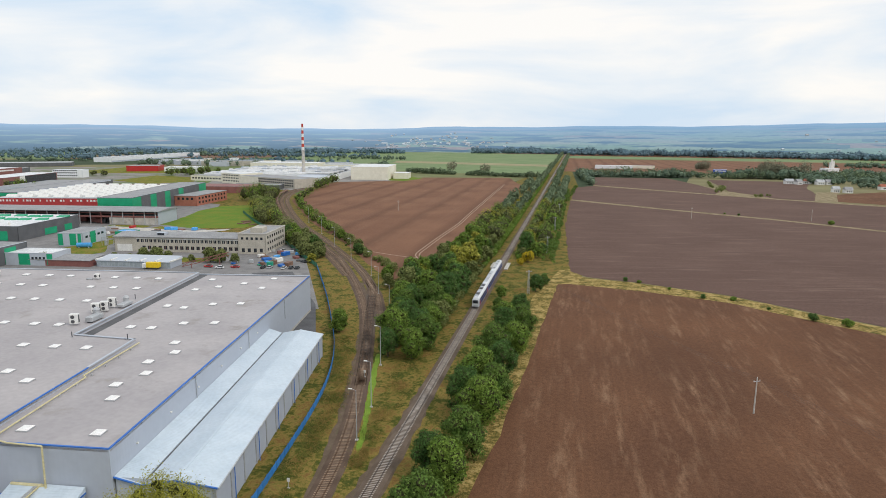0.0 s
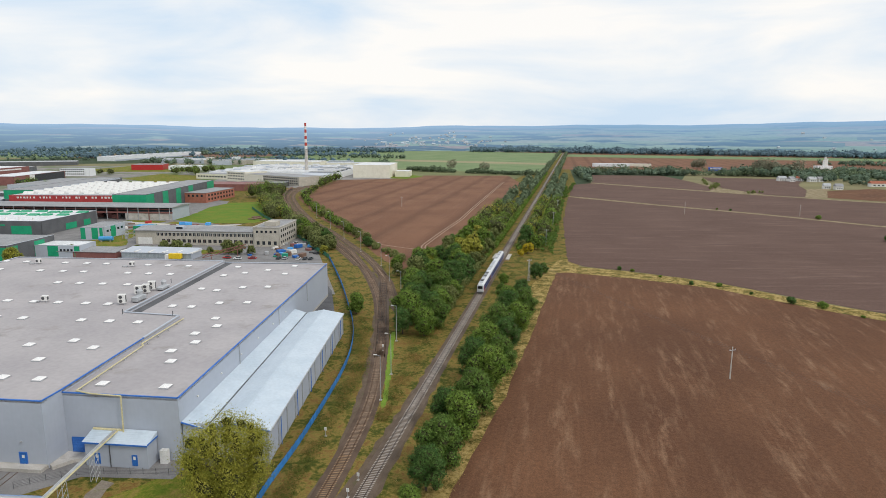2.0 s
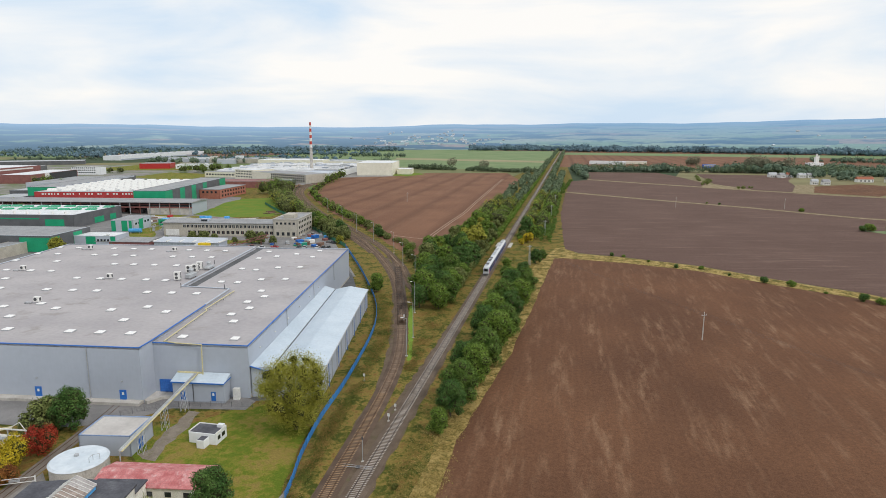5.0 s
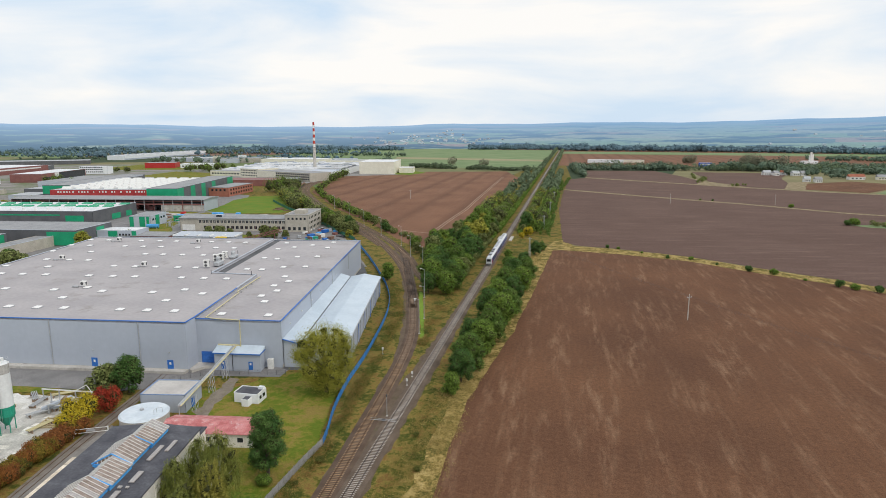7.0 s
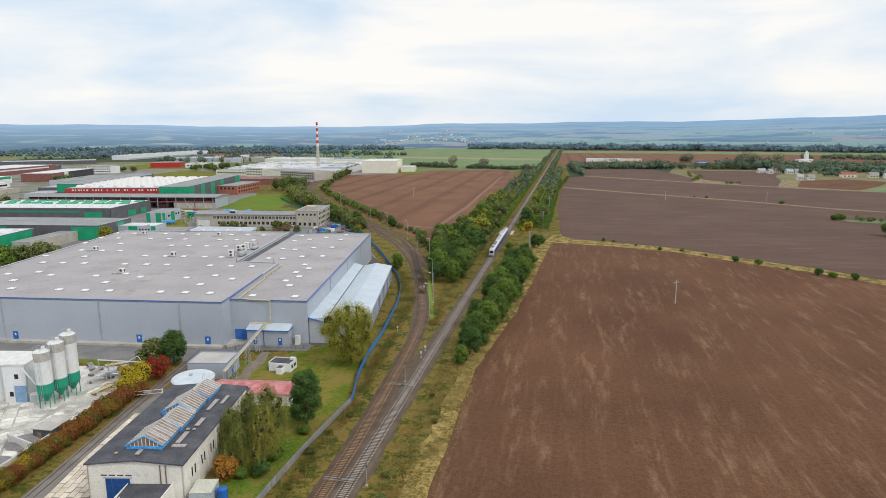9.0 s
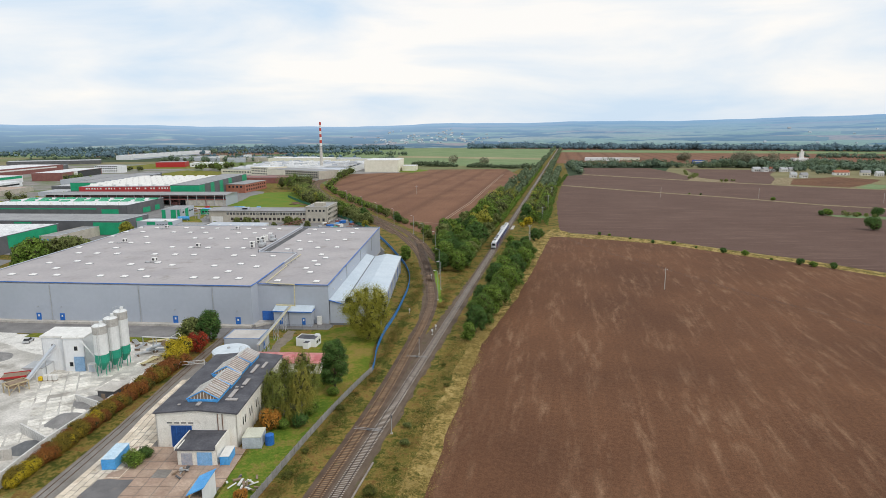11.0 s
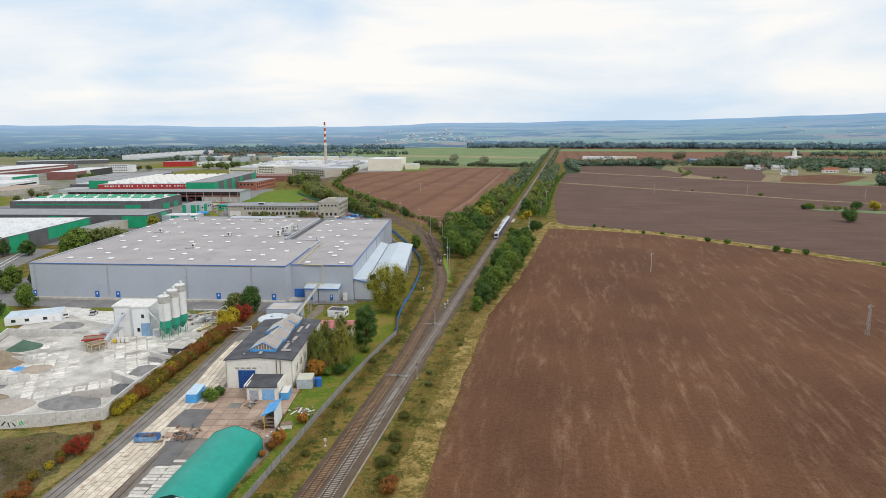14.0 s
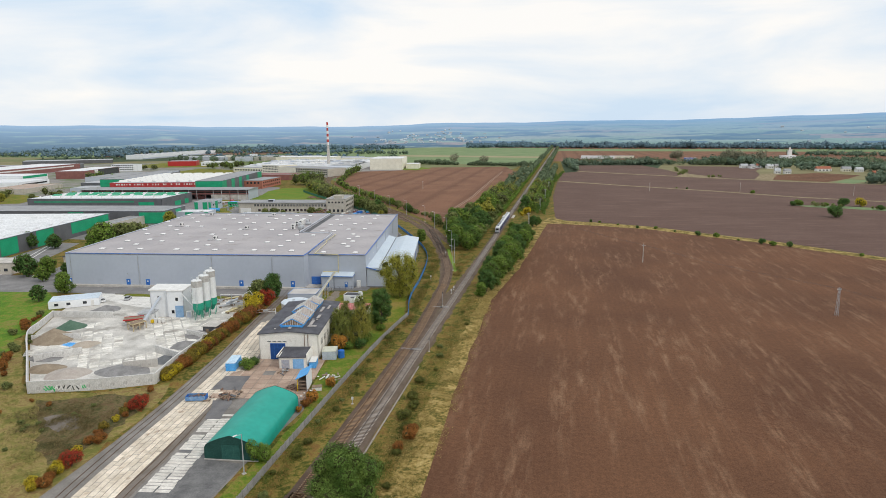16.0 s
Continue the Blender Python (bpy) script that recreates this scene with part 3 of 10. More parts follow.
sheet("lime_verge", [(-6.3, 272), (-5.6, 272), (-8.2, 286), (-12.2, 303), (-16.6, 320), (-21.0, 337), (-22.2, 337), (-18.4, 320), (-13.6, 302), (-9.4, 286)], 0.09, mat("lime_grass", (0.13, 0.22, 0.02), (0.18, 0.27, 0.03), size=2, fine=0.3, place=True, bump=0.4, rough=0.95), "strip of vivid green grass beside the siding", "grass", wobble=0.25, step=2)
sheet("turnout_bed", [(-23.2, 323.5), (-25.0, 330), (-31, 348), (-38.6, 372), (-49, 406), (-44.4, 408), (-34.2, 374), (-26.6, 346), (-21.4, 329), (-20.4, 323.5)], 0.150, mat("oily_ballast", (0.085, 0.064, 0.050), (0.125, 0.096, 0.076), size=3, fine=0.15, place=True, bump=0.6, rough=0.9), "dark oily ballast at the turnout", "ballast", wobble=0.3, step=3)
sheet("meadow_far", [(-760, 1560), (-300, 1330), (-60, 1260), (-12, 1300), (-6, 2650), (-420, 2700), (-1000, 2650)], 0.12, far_meadow, "pale green far meadow", "meadow", wobble=3, step=40)
sheet("meadow_strip", [(-420, 1680), (-120, 1620), (-20, 1600), (-20, 1700), (-130, 1730), (-440, 1800)], 0.30, mat("straw_field", (0.27, 0.24, 0.13), (0.32, 0.28, 0.16), size=70, fine=6, place=True, rough=0.95), "pale straw strip in the far meadow", "field", wobble=3, step=40)
sheet("field_far", [(16, 1420), (700, 1400), (1300, 1350), (1400, 2050), (20, 2200)], 0.12, soil_left, "far reddish ploughed field", "field", wobble=3, step=40)
sheet("meadow_far", [(16, 2230), (1100, 2150), (1500, 2050), (1500, 2350), (20, 2480)], 0.12, far_meadow, "pale green far meadow", "meadow", wobble=3, step=40)
sheet("field_far", [(16, 2500), (1500, 2380), (1400, 2620), (20, 2760)], 0.12, soil_left, "far reddish ploughed field", "field", wobble=3, step=40)
sheet("meadow_far", [(-2500, 2380), (-1900, 2340), (-1330, 1680), (-1300, 1520), (-1650, 1560), (-2100, 1980)], 0.12, far_meadow, "pale green far meadow on the plain", "meadow", wobble=4, step=40)
sheet("field_far", [(-2150, 2370), (-1560, 2330), (-1900, 2720), (-2560, 2740)], 0.16, soil_left, "far reddish ploughed field on the plain", "field", wobble=4, step=40)
# wheel tracks and headland of the reddish field
wheel_mat = mat("pale_wheel_track", (0.33, 0.225, 0.165), (0.40, 0.285, 0.21), size=5, fine=0.5, place=True, rough=0.95)
for off in (-1.1, 1.1):
    wl_ = spline([(-38 + off, 474), (-49.8 + off, 496), (-51 + off, 523), (-50.8 + off, 574), (-50 + off, 628), (-52.3 + off, 698), (-55.2 + off, 810), (-61 + off, 1040)], 8.0)
    bm = bmesh.new()
    along(bm, wl_, [(-0.35, 0.14), (0.35, 0.14)])
    tagged(part("wheel_track", bm, wheel_mat), "pale wheel track across the reddish field", "wheel track", kind="structure")
hl_ = spline([(-84, 503), (-59.5, 492), (-37, 486)], 5.0)
bm = bmesh.new()
along(bm, hl_, [(-0.5, 0.15), (0.5, 0.15)])
tagged(part("wheel_track", bm, wheel_mat), "pale wheel track across the reddish field", "wheel track", kind="structure")
# earth between the tracks
cess = mat("track_cess", (0.100, 0.070, 0.046), (0.142, 0.102, 0.070), size=3, fine=0.15, bump=0.6, place=True, rough=0.95, stain=((0.105, 0.095, 0.045), 3.5, 0.56))
sheet("track_cess", [(-6.8, -250), (3.0, -250), (3.0, 180), (2.8, 290), (2.3, 320), (-2.3, 320), (-2.8, 290), (-3.3, 262), (-4.4, 240), (-5.4, 250), (-7.4, 270), (-11.2, 292), (-20.5, 325), (-38.5, 386), (-58, 426), (-64, 424), (-45, 388), (-28.5, 335), (-17.0, 290), (-10.6, 258), (-7.7, 215), (-6.1, 185), (-5.6, 140)],
      0.055, cess, "brown gravelly earth beside and between the tracks", "track bed", wobble=0.5, step=3)

# ---- railway ----
def rail_profile(u):
    return [(u - 0.07, 0.18), (u - 0.07, 0.22), (u - 0.015, 0.24), (u - 0.035, 0.30), (u - 0.035, 0.345), (u + 0.035, 0.345), (u + 0.035, 0.30), (u + 0.015, 0.24), (u + 0.07, 0.22), (u + 0.07, 0.18)]


def sleeper_mesh(name, material, half):
    bm = bmesh.new()
    prism(bm, [(-half, -0.14), (half, -0.14), (half, 0.14), (-half, 0.14)], 0.06, 0.19)
    for v in bm.verts:
        if v.co.z > 0.1:
            v.co.y *= 0.8
            v.co.x *= 0.985
    return mesh_of(bm, name, material)


def track(name, label, line, ballast, rails, one, rows, half, singles):
    """A railway track: ballast bed, two rails, sleepers; those along the stretch `singles` of the line are pieces of their own."""
    top = thing(name, label, "railway track", kind="structure")
    bm = bmesh.new()
    coarse = line[::4] + [line[-1]]
    along(bm, coarse, [(-2.5, 0.02), (-1.75, 0.165), (1.75, 0.165), (2.5, 0.02)])
    part("ballast", bm, ballast, top)
    for u in (-0.7535, 0.7535):
        bm = bmesh.new()
        along(bm, line[::2] + [line[-1]], rail_profile(u))
        part("rail", bm, rails, top)
    verts, faces = [], []
    for i, (x, y, h) in enumerate(line):
        if singles[0] <= i < singles[1]:
            s = new("sleeper", one)
            s.matrix_world = T(x, y, 0, h)
            s.parent = top
        else:
            c, s = math.cos(radians(h)), math.sin(radians(h))
            k = len(verts)
            for z in (0.06, 0.19):
                for u, v in ((-half, -0.13), (half, -0.13), (half, 0.13), (-half, 0.13)):
                    verts.append((x + c * u - s * v, y + s * u + c * v, z))
            faces += [(k + 4, k + 5, k + 6, k + 7), (k, k + 1, k + 5, k + 4), (k + 1, k + 2, k + 6, k + 5), (k + 2, k + 3, k + 7, k + 6), (k + 3, k, k + 4, k + 7)]
    me = bpy.data.meshes.new("sleepers")
    me.from_pydata(verts, [], faces)
    me.materials.append(rows)
    ob = tagged(new("sleepers", me), kind="stuff")
    ob.parent = top
    return top


MAIN = [(0.0, y * 1.0) for y in (-250, 60, 400, 900, 1500, 2700)]
SIDING = [(-4.6, -250), (-4.2, 60), (-3.7, 96), (-3.45, 125), (-3.6, 155), (-4.0, 185), (-5.5, 215), (-8.4, 258), (-13.1, 289), (-24.6, 332), (-34.6, 363), (-45.4, 391), (-63.5, 429), (-88.5, 475), (-101.5, 494), (-130, 536), (-163, 582), (-198, 638), (-235.5, 703), (-267, 764), (-289, 823), (-302, 884), (-308, 940)]
SPUR = [(-18.6, 312), (-22.2, 325), (-28.6, 346.5), (-36.8, 373), (-46.9, 407), (-55.5, 428), (-73, 460), (-93, 491), (-126, 540), (-159, 585), (-194, 641), (-231, 706), (-262, 766), (-284, 825), (-297, 885), (-303, 940)]
STORE = [(-70, 438), (-83, 459), (-106, 494), (-134.5, 534), (-167.5, 579), (-202.5, 635), (-240, 701), (-271.5, 762), (-294, 822), (-307, 883)]
LOOP = [(-22.0, 352), (-26.7, 362.4), (-32.4, 374), (-38.5, 390), (-46, 409), (-58, 432)]
concrete_piece = sleeper_mesh("sleeper", sleeper_mat, 1.25)
timber_piece = sleeper_mesh("sleeper", sleeper_wood, 1.25)


# ---- trees ----
def leaves(points, normals, sizes, rng):
    """Small pointed leaf sprays: one triangle each."""
    k = len(points)
    a = rng.normal(size=(k, 3))
    a -= (a * normals).sum(1, keepdims=True) * normals
    a /= np.linalg.norm(a, axis=1, keepdims=True) + 1e-9
    b = np.cross(normals, a)
    s = sizes[:, None]
    asp = rng.uniform(0.6, 1.0, (k, 1))
    v = np.stack([points - a * s - b * s * asp * 0.45, points + a * s - b * s * asp * 0.25, points + b * s * asp + normals * s * 0.1], 1)
    return v.reshape(-1, 3), np.arange(3 * k).reshape(-1, 3)


def crown_points(lobes, k, rng, hollow=0.55):
    """Points through the outer shells of a set of lobes (x, y, z, rx, rz), with outward normals."""
    lobes = np.array(lobes)
    w = lobes[:, 3] ** 2
    pick = rng.choice(len(lobes), k, p=w / w.sum())
    d = rng.normal(size=(k, 3))
    d[:, 2] = d[:, 2] * 0.9 + 0.15
    d /= np.linalg.norm(d, axis=1, keepdims=True)
    r = rng.uniform(hollow, 1.0, (k, 1)) ** 0.6
    c = lobes[pick]
    p = c[:, :3] + d * r * np.stack([c[:, 3], c[:, 3], c[:, 4]], 1)
    nrm = d + rng.normal(size=(k, 3)) * 0.34
    nrm /= np.linalg.norm(nrm, axis=1, keepdims=True)
    return p, nrm


def mesh_from(name, verts, faces, material, smooth=False):
    me = bpy.data.meshes.new(name)
    me.from_pydata(verts.tolist(), [], faces.tolist())
    me.materials.append(material)
    return me


def limb(bm, a, b, r0, r1, seg=6):
    a, b = Vector(a), Vector(b)
    mid = (a + b) / 2 + Vector((0, 0, (b - a).length * 0.08))
    tube(bm, a, mid, r0, (r0 + r1) / 2, seg)
    tube(bm, mid, b, (r0 + r1) / 2, r1, seg)


def tree(name, label, category, seed, height, width, material, bark, count, size, kind="round", group=""):
    """A tree or shrub at the origin: tapered trunk with limbs, and a crown of many small leaf sprays."""
    rng = np.random.default_rng(seed)
    top = thing(name, label, category, group=group)
    count, size = (int(count * 2.1), size * 0.80) if kind == "bush" else (int(count * 1.6), size * 0.92)
    lobes = []
    r = width / 2
    if kind == "round":
        base = height * 0.10
        for i in range(22):
            a = i * 2.4 + rng.uniform(-0.5, 0.5)
            f = i / 21
            z = base + (height - base) * (0.10 + 0.76 * f)
            rr = r * math.sin(math.pi * (0.24 + 0.66 * f)) * rng.uniform(0.40, 0.92)
            s = r * rng.uniform(0.24, 0.50)
            lobes.append((math.cos(a) * rr, math.sin(a) * rr, z, s, s * rng.uniform(0.7, 0.95)))
        lobes.append((0, 0, height * 0.62, r * 0.62, height * 0.27))
    elif kind == "bush":
        for i in range(8):
            a = i * 2.4
            rr = r * rng.uniform(0.2, 0.65)
            s = r * rng.uniform(0.35, 0.55)
            lobes.append((math.cos(a) * rr, math.sin(a) * rr, height * rng.uniform(0.3, 0.62), s, height * 0.34))
    elif kind == "tall":
        for i in range(12):
            f = i / 11
            a = i * 2.4
            rr = r * 0.5 * (1 - 0.5 * f)
            s = r * (0.62 - 0.30 * f) * rng.uniform(0.8, 1.15)
            lobes.append((math.cos(a) * rr, math.sin(a) * rr, height * (0.22 + 0.70 * f), s, s * 1.25))
    elif kind == "airy":
        for i in range(56):
            a = i * 2.4 + rng.uniform(-0.4, 0.4)
            f = (i + 0.5) / 56
            rr = r * (0.35 + 0.62 * math.sin(math.pi * (0.12 + 0.66 * f))) * rng.uniform(0.25, 1.0) ** 0.7
            s = r * rng.uniform(0.16, 0.30)
            lobes.append((math.cos(a) * rr, math.sin(a) * rr, height * (0.14 + 0.78 * f), s, s * rng.uniform(1.0, 1.6)))
    elif kind == "birch":
        for i in range(16):
            a = i * 2.4 + rng.uniform(-0.4, 0.4)
            f = (i + 0.5) / 16
            rr = r * (0.85 - 0.70 * f) * rng.uniform(0.3, 1.0)
            s = r * rng.uniform(0.26, 0.42) * (1.15 - 0.5 * f)
            lobes.append((math.cos(a) * rr, math.sin(a) * rr, height * (0.30 + 0.62 * f), s, s * 1.15))
    p, nrm = crown_points(lobes, count, rng)
    p += rng.normal(size=p.shape) * r * {"airy": 0.10, "birch": 0.06}.get(kind, 0.035)
    if kind == "birch":
        # hanging strands: runs of leaves below one twig, swinging outwards
        run = 12
        top_p, top_n = p[::run], nrm[::run]
        drop = np.tile(np.arange(run), len(top_p))[:len(p)] / run
        length = np.repeat(rng.uniform(0.7, 3.0, len(top_p)), run)[:len(p)]
        p = np.repeat(top_p, run, 0)[:len(p)] + rng.normal(size=p.shape) * 0.07
        out = np.repeat(top_n, run, 0)[:len(p)]
        p[:, :2] += out[:, :2] * (0.5 * np.sqrt(drop))[:, None]
        p[:, 2] -= drop * length
        nrm = out * [1, 1, 0.4] + rng.normal(size=p.shape) * 0.3
        nrm /= np.linalg.norm(nrm, axis=1, keepdims=True)
    p[:, 2] = np.maximum(p[:, 2], 0.15)
    v, f = leaves(p, nrm, size * rng.uniform(0.6, 1.35, count), rng)
    bm = bmesh.new()
    if kind != "bush":
        tr = 0.022 * height + 0.05
        tube(bm, (0, 0, -0.2), (0.1, 0.05, height * 0.42), tr, tr * 0.7, 7)
        tube(bm, (0.1, 0.05, height * 0.42), (0, 0.1, height * 0.8), tr * 0.7, tr * 0.2, 6)
        for q in lobes[::2]:
            limb(bm, (0.05, 0.03, max(height * 0.22, q[2] * 0.55)), q[:3], tr * 0.4, tr * 0.12, 5)
    else:
        for q in lobes[:5]:
            limb(bm, (0, 0, -0.1), q[:3], 0.05, 0.02, 5)
    part("trunk" if kind != "bush" else "stems", bm, bark, top)
    # a dense core keeps light from shining through; dark twig colour paints inner shade
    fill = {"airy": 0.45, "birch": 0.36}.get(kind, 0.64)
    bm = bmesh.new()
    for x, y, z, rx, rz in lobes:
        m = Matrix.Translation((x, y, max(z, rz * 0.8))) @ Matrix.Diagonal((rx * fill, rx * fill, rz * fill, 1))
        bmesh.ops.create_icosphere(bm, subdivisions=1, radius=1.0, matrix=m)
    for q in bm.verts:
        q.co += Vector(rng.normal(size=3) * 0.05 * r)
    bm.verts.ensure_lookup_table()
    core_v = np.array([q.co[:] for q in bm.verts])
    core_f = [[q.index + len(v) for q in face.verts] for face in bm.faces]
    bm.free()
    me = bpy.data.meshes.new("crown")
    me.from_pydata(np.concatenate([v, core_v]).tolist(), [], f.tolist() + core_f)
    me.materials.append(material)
    me.materials.append(twig_shade_mat)
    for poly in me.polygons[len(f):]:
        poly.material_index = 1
    c = new("crown", me)
    c.parent = top
    return top


# dark twig colour for crown cores, painting the shade between the leaves
twig_shade_mat = mat("twigs_inner_shade", (0.042, 0.046, 0.020), (0.070, 0.072, 0.032), size=0.5, fine=0.08, bump=0.4, rough=0.95, spec=0.05)
bark_mat = mat("bark", (0.085, 0.065, 0.048), (0.14, 0.11, 0.085), size=0.6, fine=0.05, bump=0.4)
birch_bark = mat("birch_bark", (0.45, 0.43, 0.38), (0.55, 0.53, 0.48), size=0.6, fine=0.1, bump=0.2, stain=((0.08, 0.07, 0.06), 0.4, 0.6))
leaf_green = leaf("leaves_green", (0.112, 0.195, 0.030), (0.200, 0.285, 0.052), 0.4)
leaf_deep = leaf("leaves_deep_green", (0.058, 0.130, 0.032), (0.108, 0.185, 0.046), 0.4)
leaf_mid = leaf("leaves_mid_green", (0.082, 0.155, 0.030), (0.148, 0.220, 0.046), 0.4)
leaf_olive = leaf("leaves_olive", (0.150, 0.185, 0.058), (0.225, 0.245, 0.084), 0.35)
leaf_yellow = leaf("leaves_yellow", (0.47, 0.375, 0.024), (0.62, 0.47, 0.038), 0.35, 0.3)
leaf_gold = leaf("leaves_yellow_green", (0.275, 0.280, 0.040), (0.395, 0.370, 0.064), 0.35, 0.28)
leaf_rust = leaf("leaves_rust", (0.25, 0.095, 0.028), (0.37, 0.165, 0.042), 0.35, 0.3)
leaf_red = leaf("leaves_red", (0.33, 0.040, 0.025), (0.44, 0.075, 0.035), 0.35, 0.3)
leaf_orange = leaf("leaves_orange", (0.44, 0.18, 0.035), (0.54, 0.27, 0.05))
# far leaves: green dulled by distance haze put into the colour
leaf_hazed = leaf("leaves_hazed_far", (0.125, 0.175, 0.100), (0.180, 0.225, 0.130), 0.3, 0.2)
leaf_tan = leaf("leaves_grey_tan", (0.20, 0.20, 0.135), (0.26, 0.25, 0.17), 0.3)


FAR_TREES = {}


class Grove:
    """Prototypes of one kind of tree, copied about; the first of each is used where it stands first. Far off, trees join one mass."""

    def __init__(self, makers, far=None):
        self.makers, self.made, self.count, self.far = makers, [None] * len(makers), 0, far

    def put(self, x, y, s=1.0, rng=random, tall=1.0, z=0.0):
        turn = rng.uniform(0, 360)
        if self.far and y > 545:
            if abs(x) < 36:
                x = math.copysign(max(abs(x), 4.6 + 5.4 * s), x)
            FAR_TREES.setdefault(self.far, []).append((x, y, 10.0 * s))
            return None
        i = self.count % len(self.makers)
        self.count += 1
        if self.made[i] is None:
            self.made[i] = self.makers[i]()
            self.made[i].matrix_world = T(x, y, z, turn) @ Matrix.Diagonal((s, s, s * tall, 1))
            return self.made[i]
        ob = copy_thing(self.made[i], T(x, y, z, turn))
        ob.scale = (s, s, s * tall)
        return ob


RT = random.Random(11)
broad = Grove([
    lambda: tree("tree", "dense green broadleaf tree beside the railway line", "tree", 1, 10, 8.5, leaf_green, bark_mat, 1500, 0.42, group="trees along the railway"),
    lambda: tree("tree", "deep green broadleaf tree beside the railway line", "tree", 2, 11, 9.0, leaf_deep, bark_mat, 1500, 0.42, group="trees along the railway"),
    lambda: tree("tree", "dark green rounded tree beside the railway line", "tree", 3, 9, 8.0, leaf_deep, bark_mat, 1500, 0.42, group="trees along the railway"),
    lambda: tree("tree", "leafy green broadleaf tree beside the railway line", "tree", 4, 10.5, 8.0, leaf_green, bark_mat, 1500, 0.42, group="trees along the railway")], "green")
near = Grove([
    lambda: tree("tree", "dense green broadleaf tree at the field edge", "tree", 81, 10, 8.5, leaf_green, bark_mat, 5200, 0.235, group="trees along the railway"),
    lambda: tree("tree", "deep green broadleaf tree at the field edge", "tree", 82, 11, 9.0, leaf_deep, bark_mat, 5200, 0.235, group="trees along the railway"),
    lambda: tree("tree", "leafy mid-green tree at the field edge", "tree", 84, 9.5, 8.5, leaf_mid, bark_mat, 5200, 0.235, group="trees along the railway")], "green")
olive = Grove([
    lambda: tree("tree", "olive-green tree turning in autumn by the railway", "tree", 5, 9, 8.0, leaf_olive, bark_mat, 1500, 0.42, group="trees along the railway"),
    lambda: tree("tree", "greyish olive willow-like tree by the railway", "tree", 6, 8, 8.5, leaf_olive, bark_mat, 1500, 0.42, group="trees along the railway")], "olive")
golden = Grove([lambda: tree("tree", "yellow-green tree turning in autumn by the railway", "tree", 15, 9, 8.0, leaf_gold, bark_mat, 1500, 0.42, group="trees along the railway")], "golden")
shrub_green = Grove([
    lambda: tree("shrub", "round dark green shrub in dry grass", "shrub", 7, 3.0, 3.6, leaf_deep, bark_mat, 1300, 0.15, "bush", group="shrubs"),
    lambda: tree("shrub", "low leafy green shrub in dry grass", "shrub", 8, 2.6, 3.8, leaf_green, bark_mat, 1300, 0.15, "bush", group="shrubs")])
shrub_olive = Grove([lambda: tree("shrub", "olive-brown shrub in rough grass", "shrub", 9, 2.4, 3.6, leaf_olive, bark_mat, 1300, 0.14, "bush", group="shrubs")])
leaf_weed = leaf("leaves_dull_green", (0.092, 0.104, 0.024), (0.150, 0.150, 0.036), 0.4)
leaf_russet = leaf("leaves_russet", (0.205, 0.078, 0.030), (0.330, 0.135, 0.040), 0.4, 0.25)
leaf_bronze = leaf("leaves_bronze", (0.180, 0.145, 0.026), (0.300, 0.215, 0.036), 0.45, 0.25)
shrub_bright = Grove([lambda: tree("shrub", "light green leafy bush beside the tent", "shrub", 22, 4.0, 4.2, leaf_green, bark_mat, 2400, 0.14, "bush", group="shrubs")])
shrub_weed = Grove([lambda: tree("shrub", "dull green bush in dry grass by the track", "shrub", 19, 2.5, 3.4, leaf_weed, bark_mat, 1700, 0.13, "bush", group="shrubs")])
shrub_russet = Grove([lambda: tree("shrub", "dark russet autumn shrub in the hedge", "shrub", 17, 3.0, 3.6, leaf_russet, bark_mat, 2000, 0.13, "bush", group="hedge shrubs"),
                      lambda: tree("shrub", "brown-red autumn shrub in the hedge", "shrub", 20, 3.2, 3.8, leaf_russet, bark_mat, 2000, 0.13, "bush", group="hedge shrubs")])
shrub_bronze = Grove([lambda: tree("shrub", "bronze-green autumn shrub in the hedge", "shrub", 18, 3.0, 3.6, leaf_bronze, bark_mat, 2000, 0.13, "bush", group="hedge shrubs"),
                      lambda: tree("shrub", "olive-brown autumn shrub in the hedge", "shrub", 21, 3.1, 3.7, leaf_bronze, bark_mat, 2000, 0.13, "bush", group="hedge shrubs")])
shrub_yellow = Grove([lambda: tree("shrub", "bright yellow autumn shrub in rough grass", "shrub", 10, 4.5, 5.0, leaf_yellow, bark_mat, 2200, 0.15, "bush", group="autumn shrubs")])
shrub_rust = Grove([lambda: tree("shrub", "rust-brown autumn shrub in weeds", "shrub", 12, 3.0, 3.8, leaf_rust, bark_mat, 1700, 0.14, "bush", group="autumn shrubs")])
shrub_red = Grove([lambda: tree("shrub", "deep red autumn shrub in weeds", "shrub", 13, 4.2, 4.6, leaf_red, bark_mat, 2000, 0.14, "bush", group="autumn shrubs")])
shrub_orange = Grove([lambda: tree("shrub", "orange autumn shrub on the lawn", "shrub", 14, 3.6, 3.2, leaf_orange, bark_mat, 1700, 0.13, "bush", group="autumn shrubs")])

# the row on the field side of the main line
for x, y, s in ((10.5, 237, 0.55), (11.5, 246, 0.75), (12.0, 255, 1.0), (14.5, 267, 1.0), (10.0, 272, 0.8), (15.5, 281, 1.05), (16.5, 296, 1.1), (11.5, 303, 0.95), (18.5, 309, 1.0), (13.5, 318, 1.05),
                (18.5, 326, 0.9), (14.5, 338, 1.1), (20.0, 345, 1.0), (15.5, 356, 1.0), (20.5, 366, 1.0), (13.5, 374, 0.85), (18.5, 384, 0.8)):
    near.put(x, y, s * 1.16, RT)
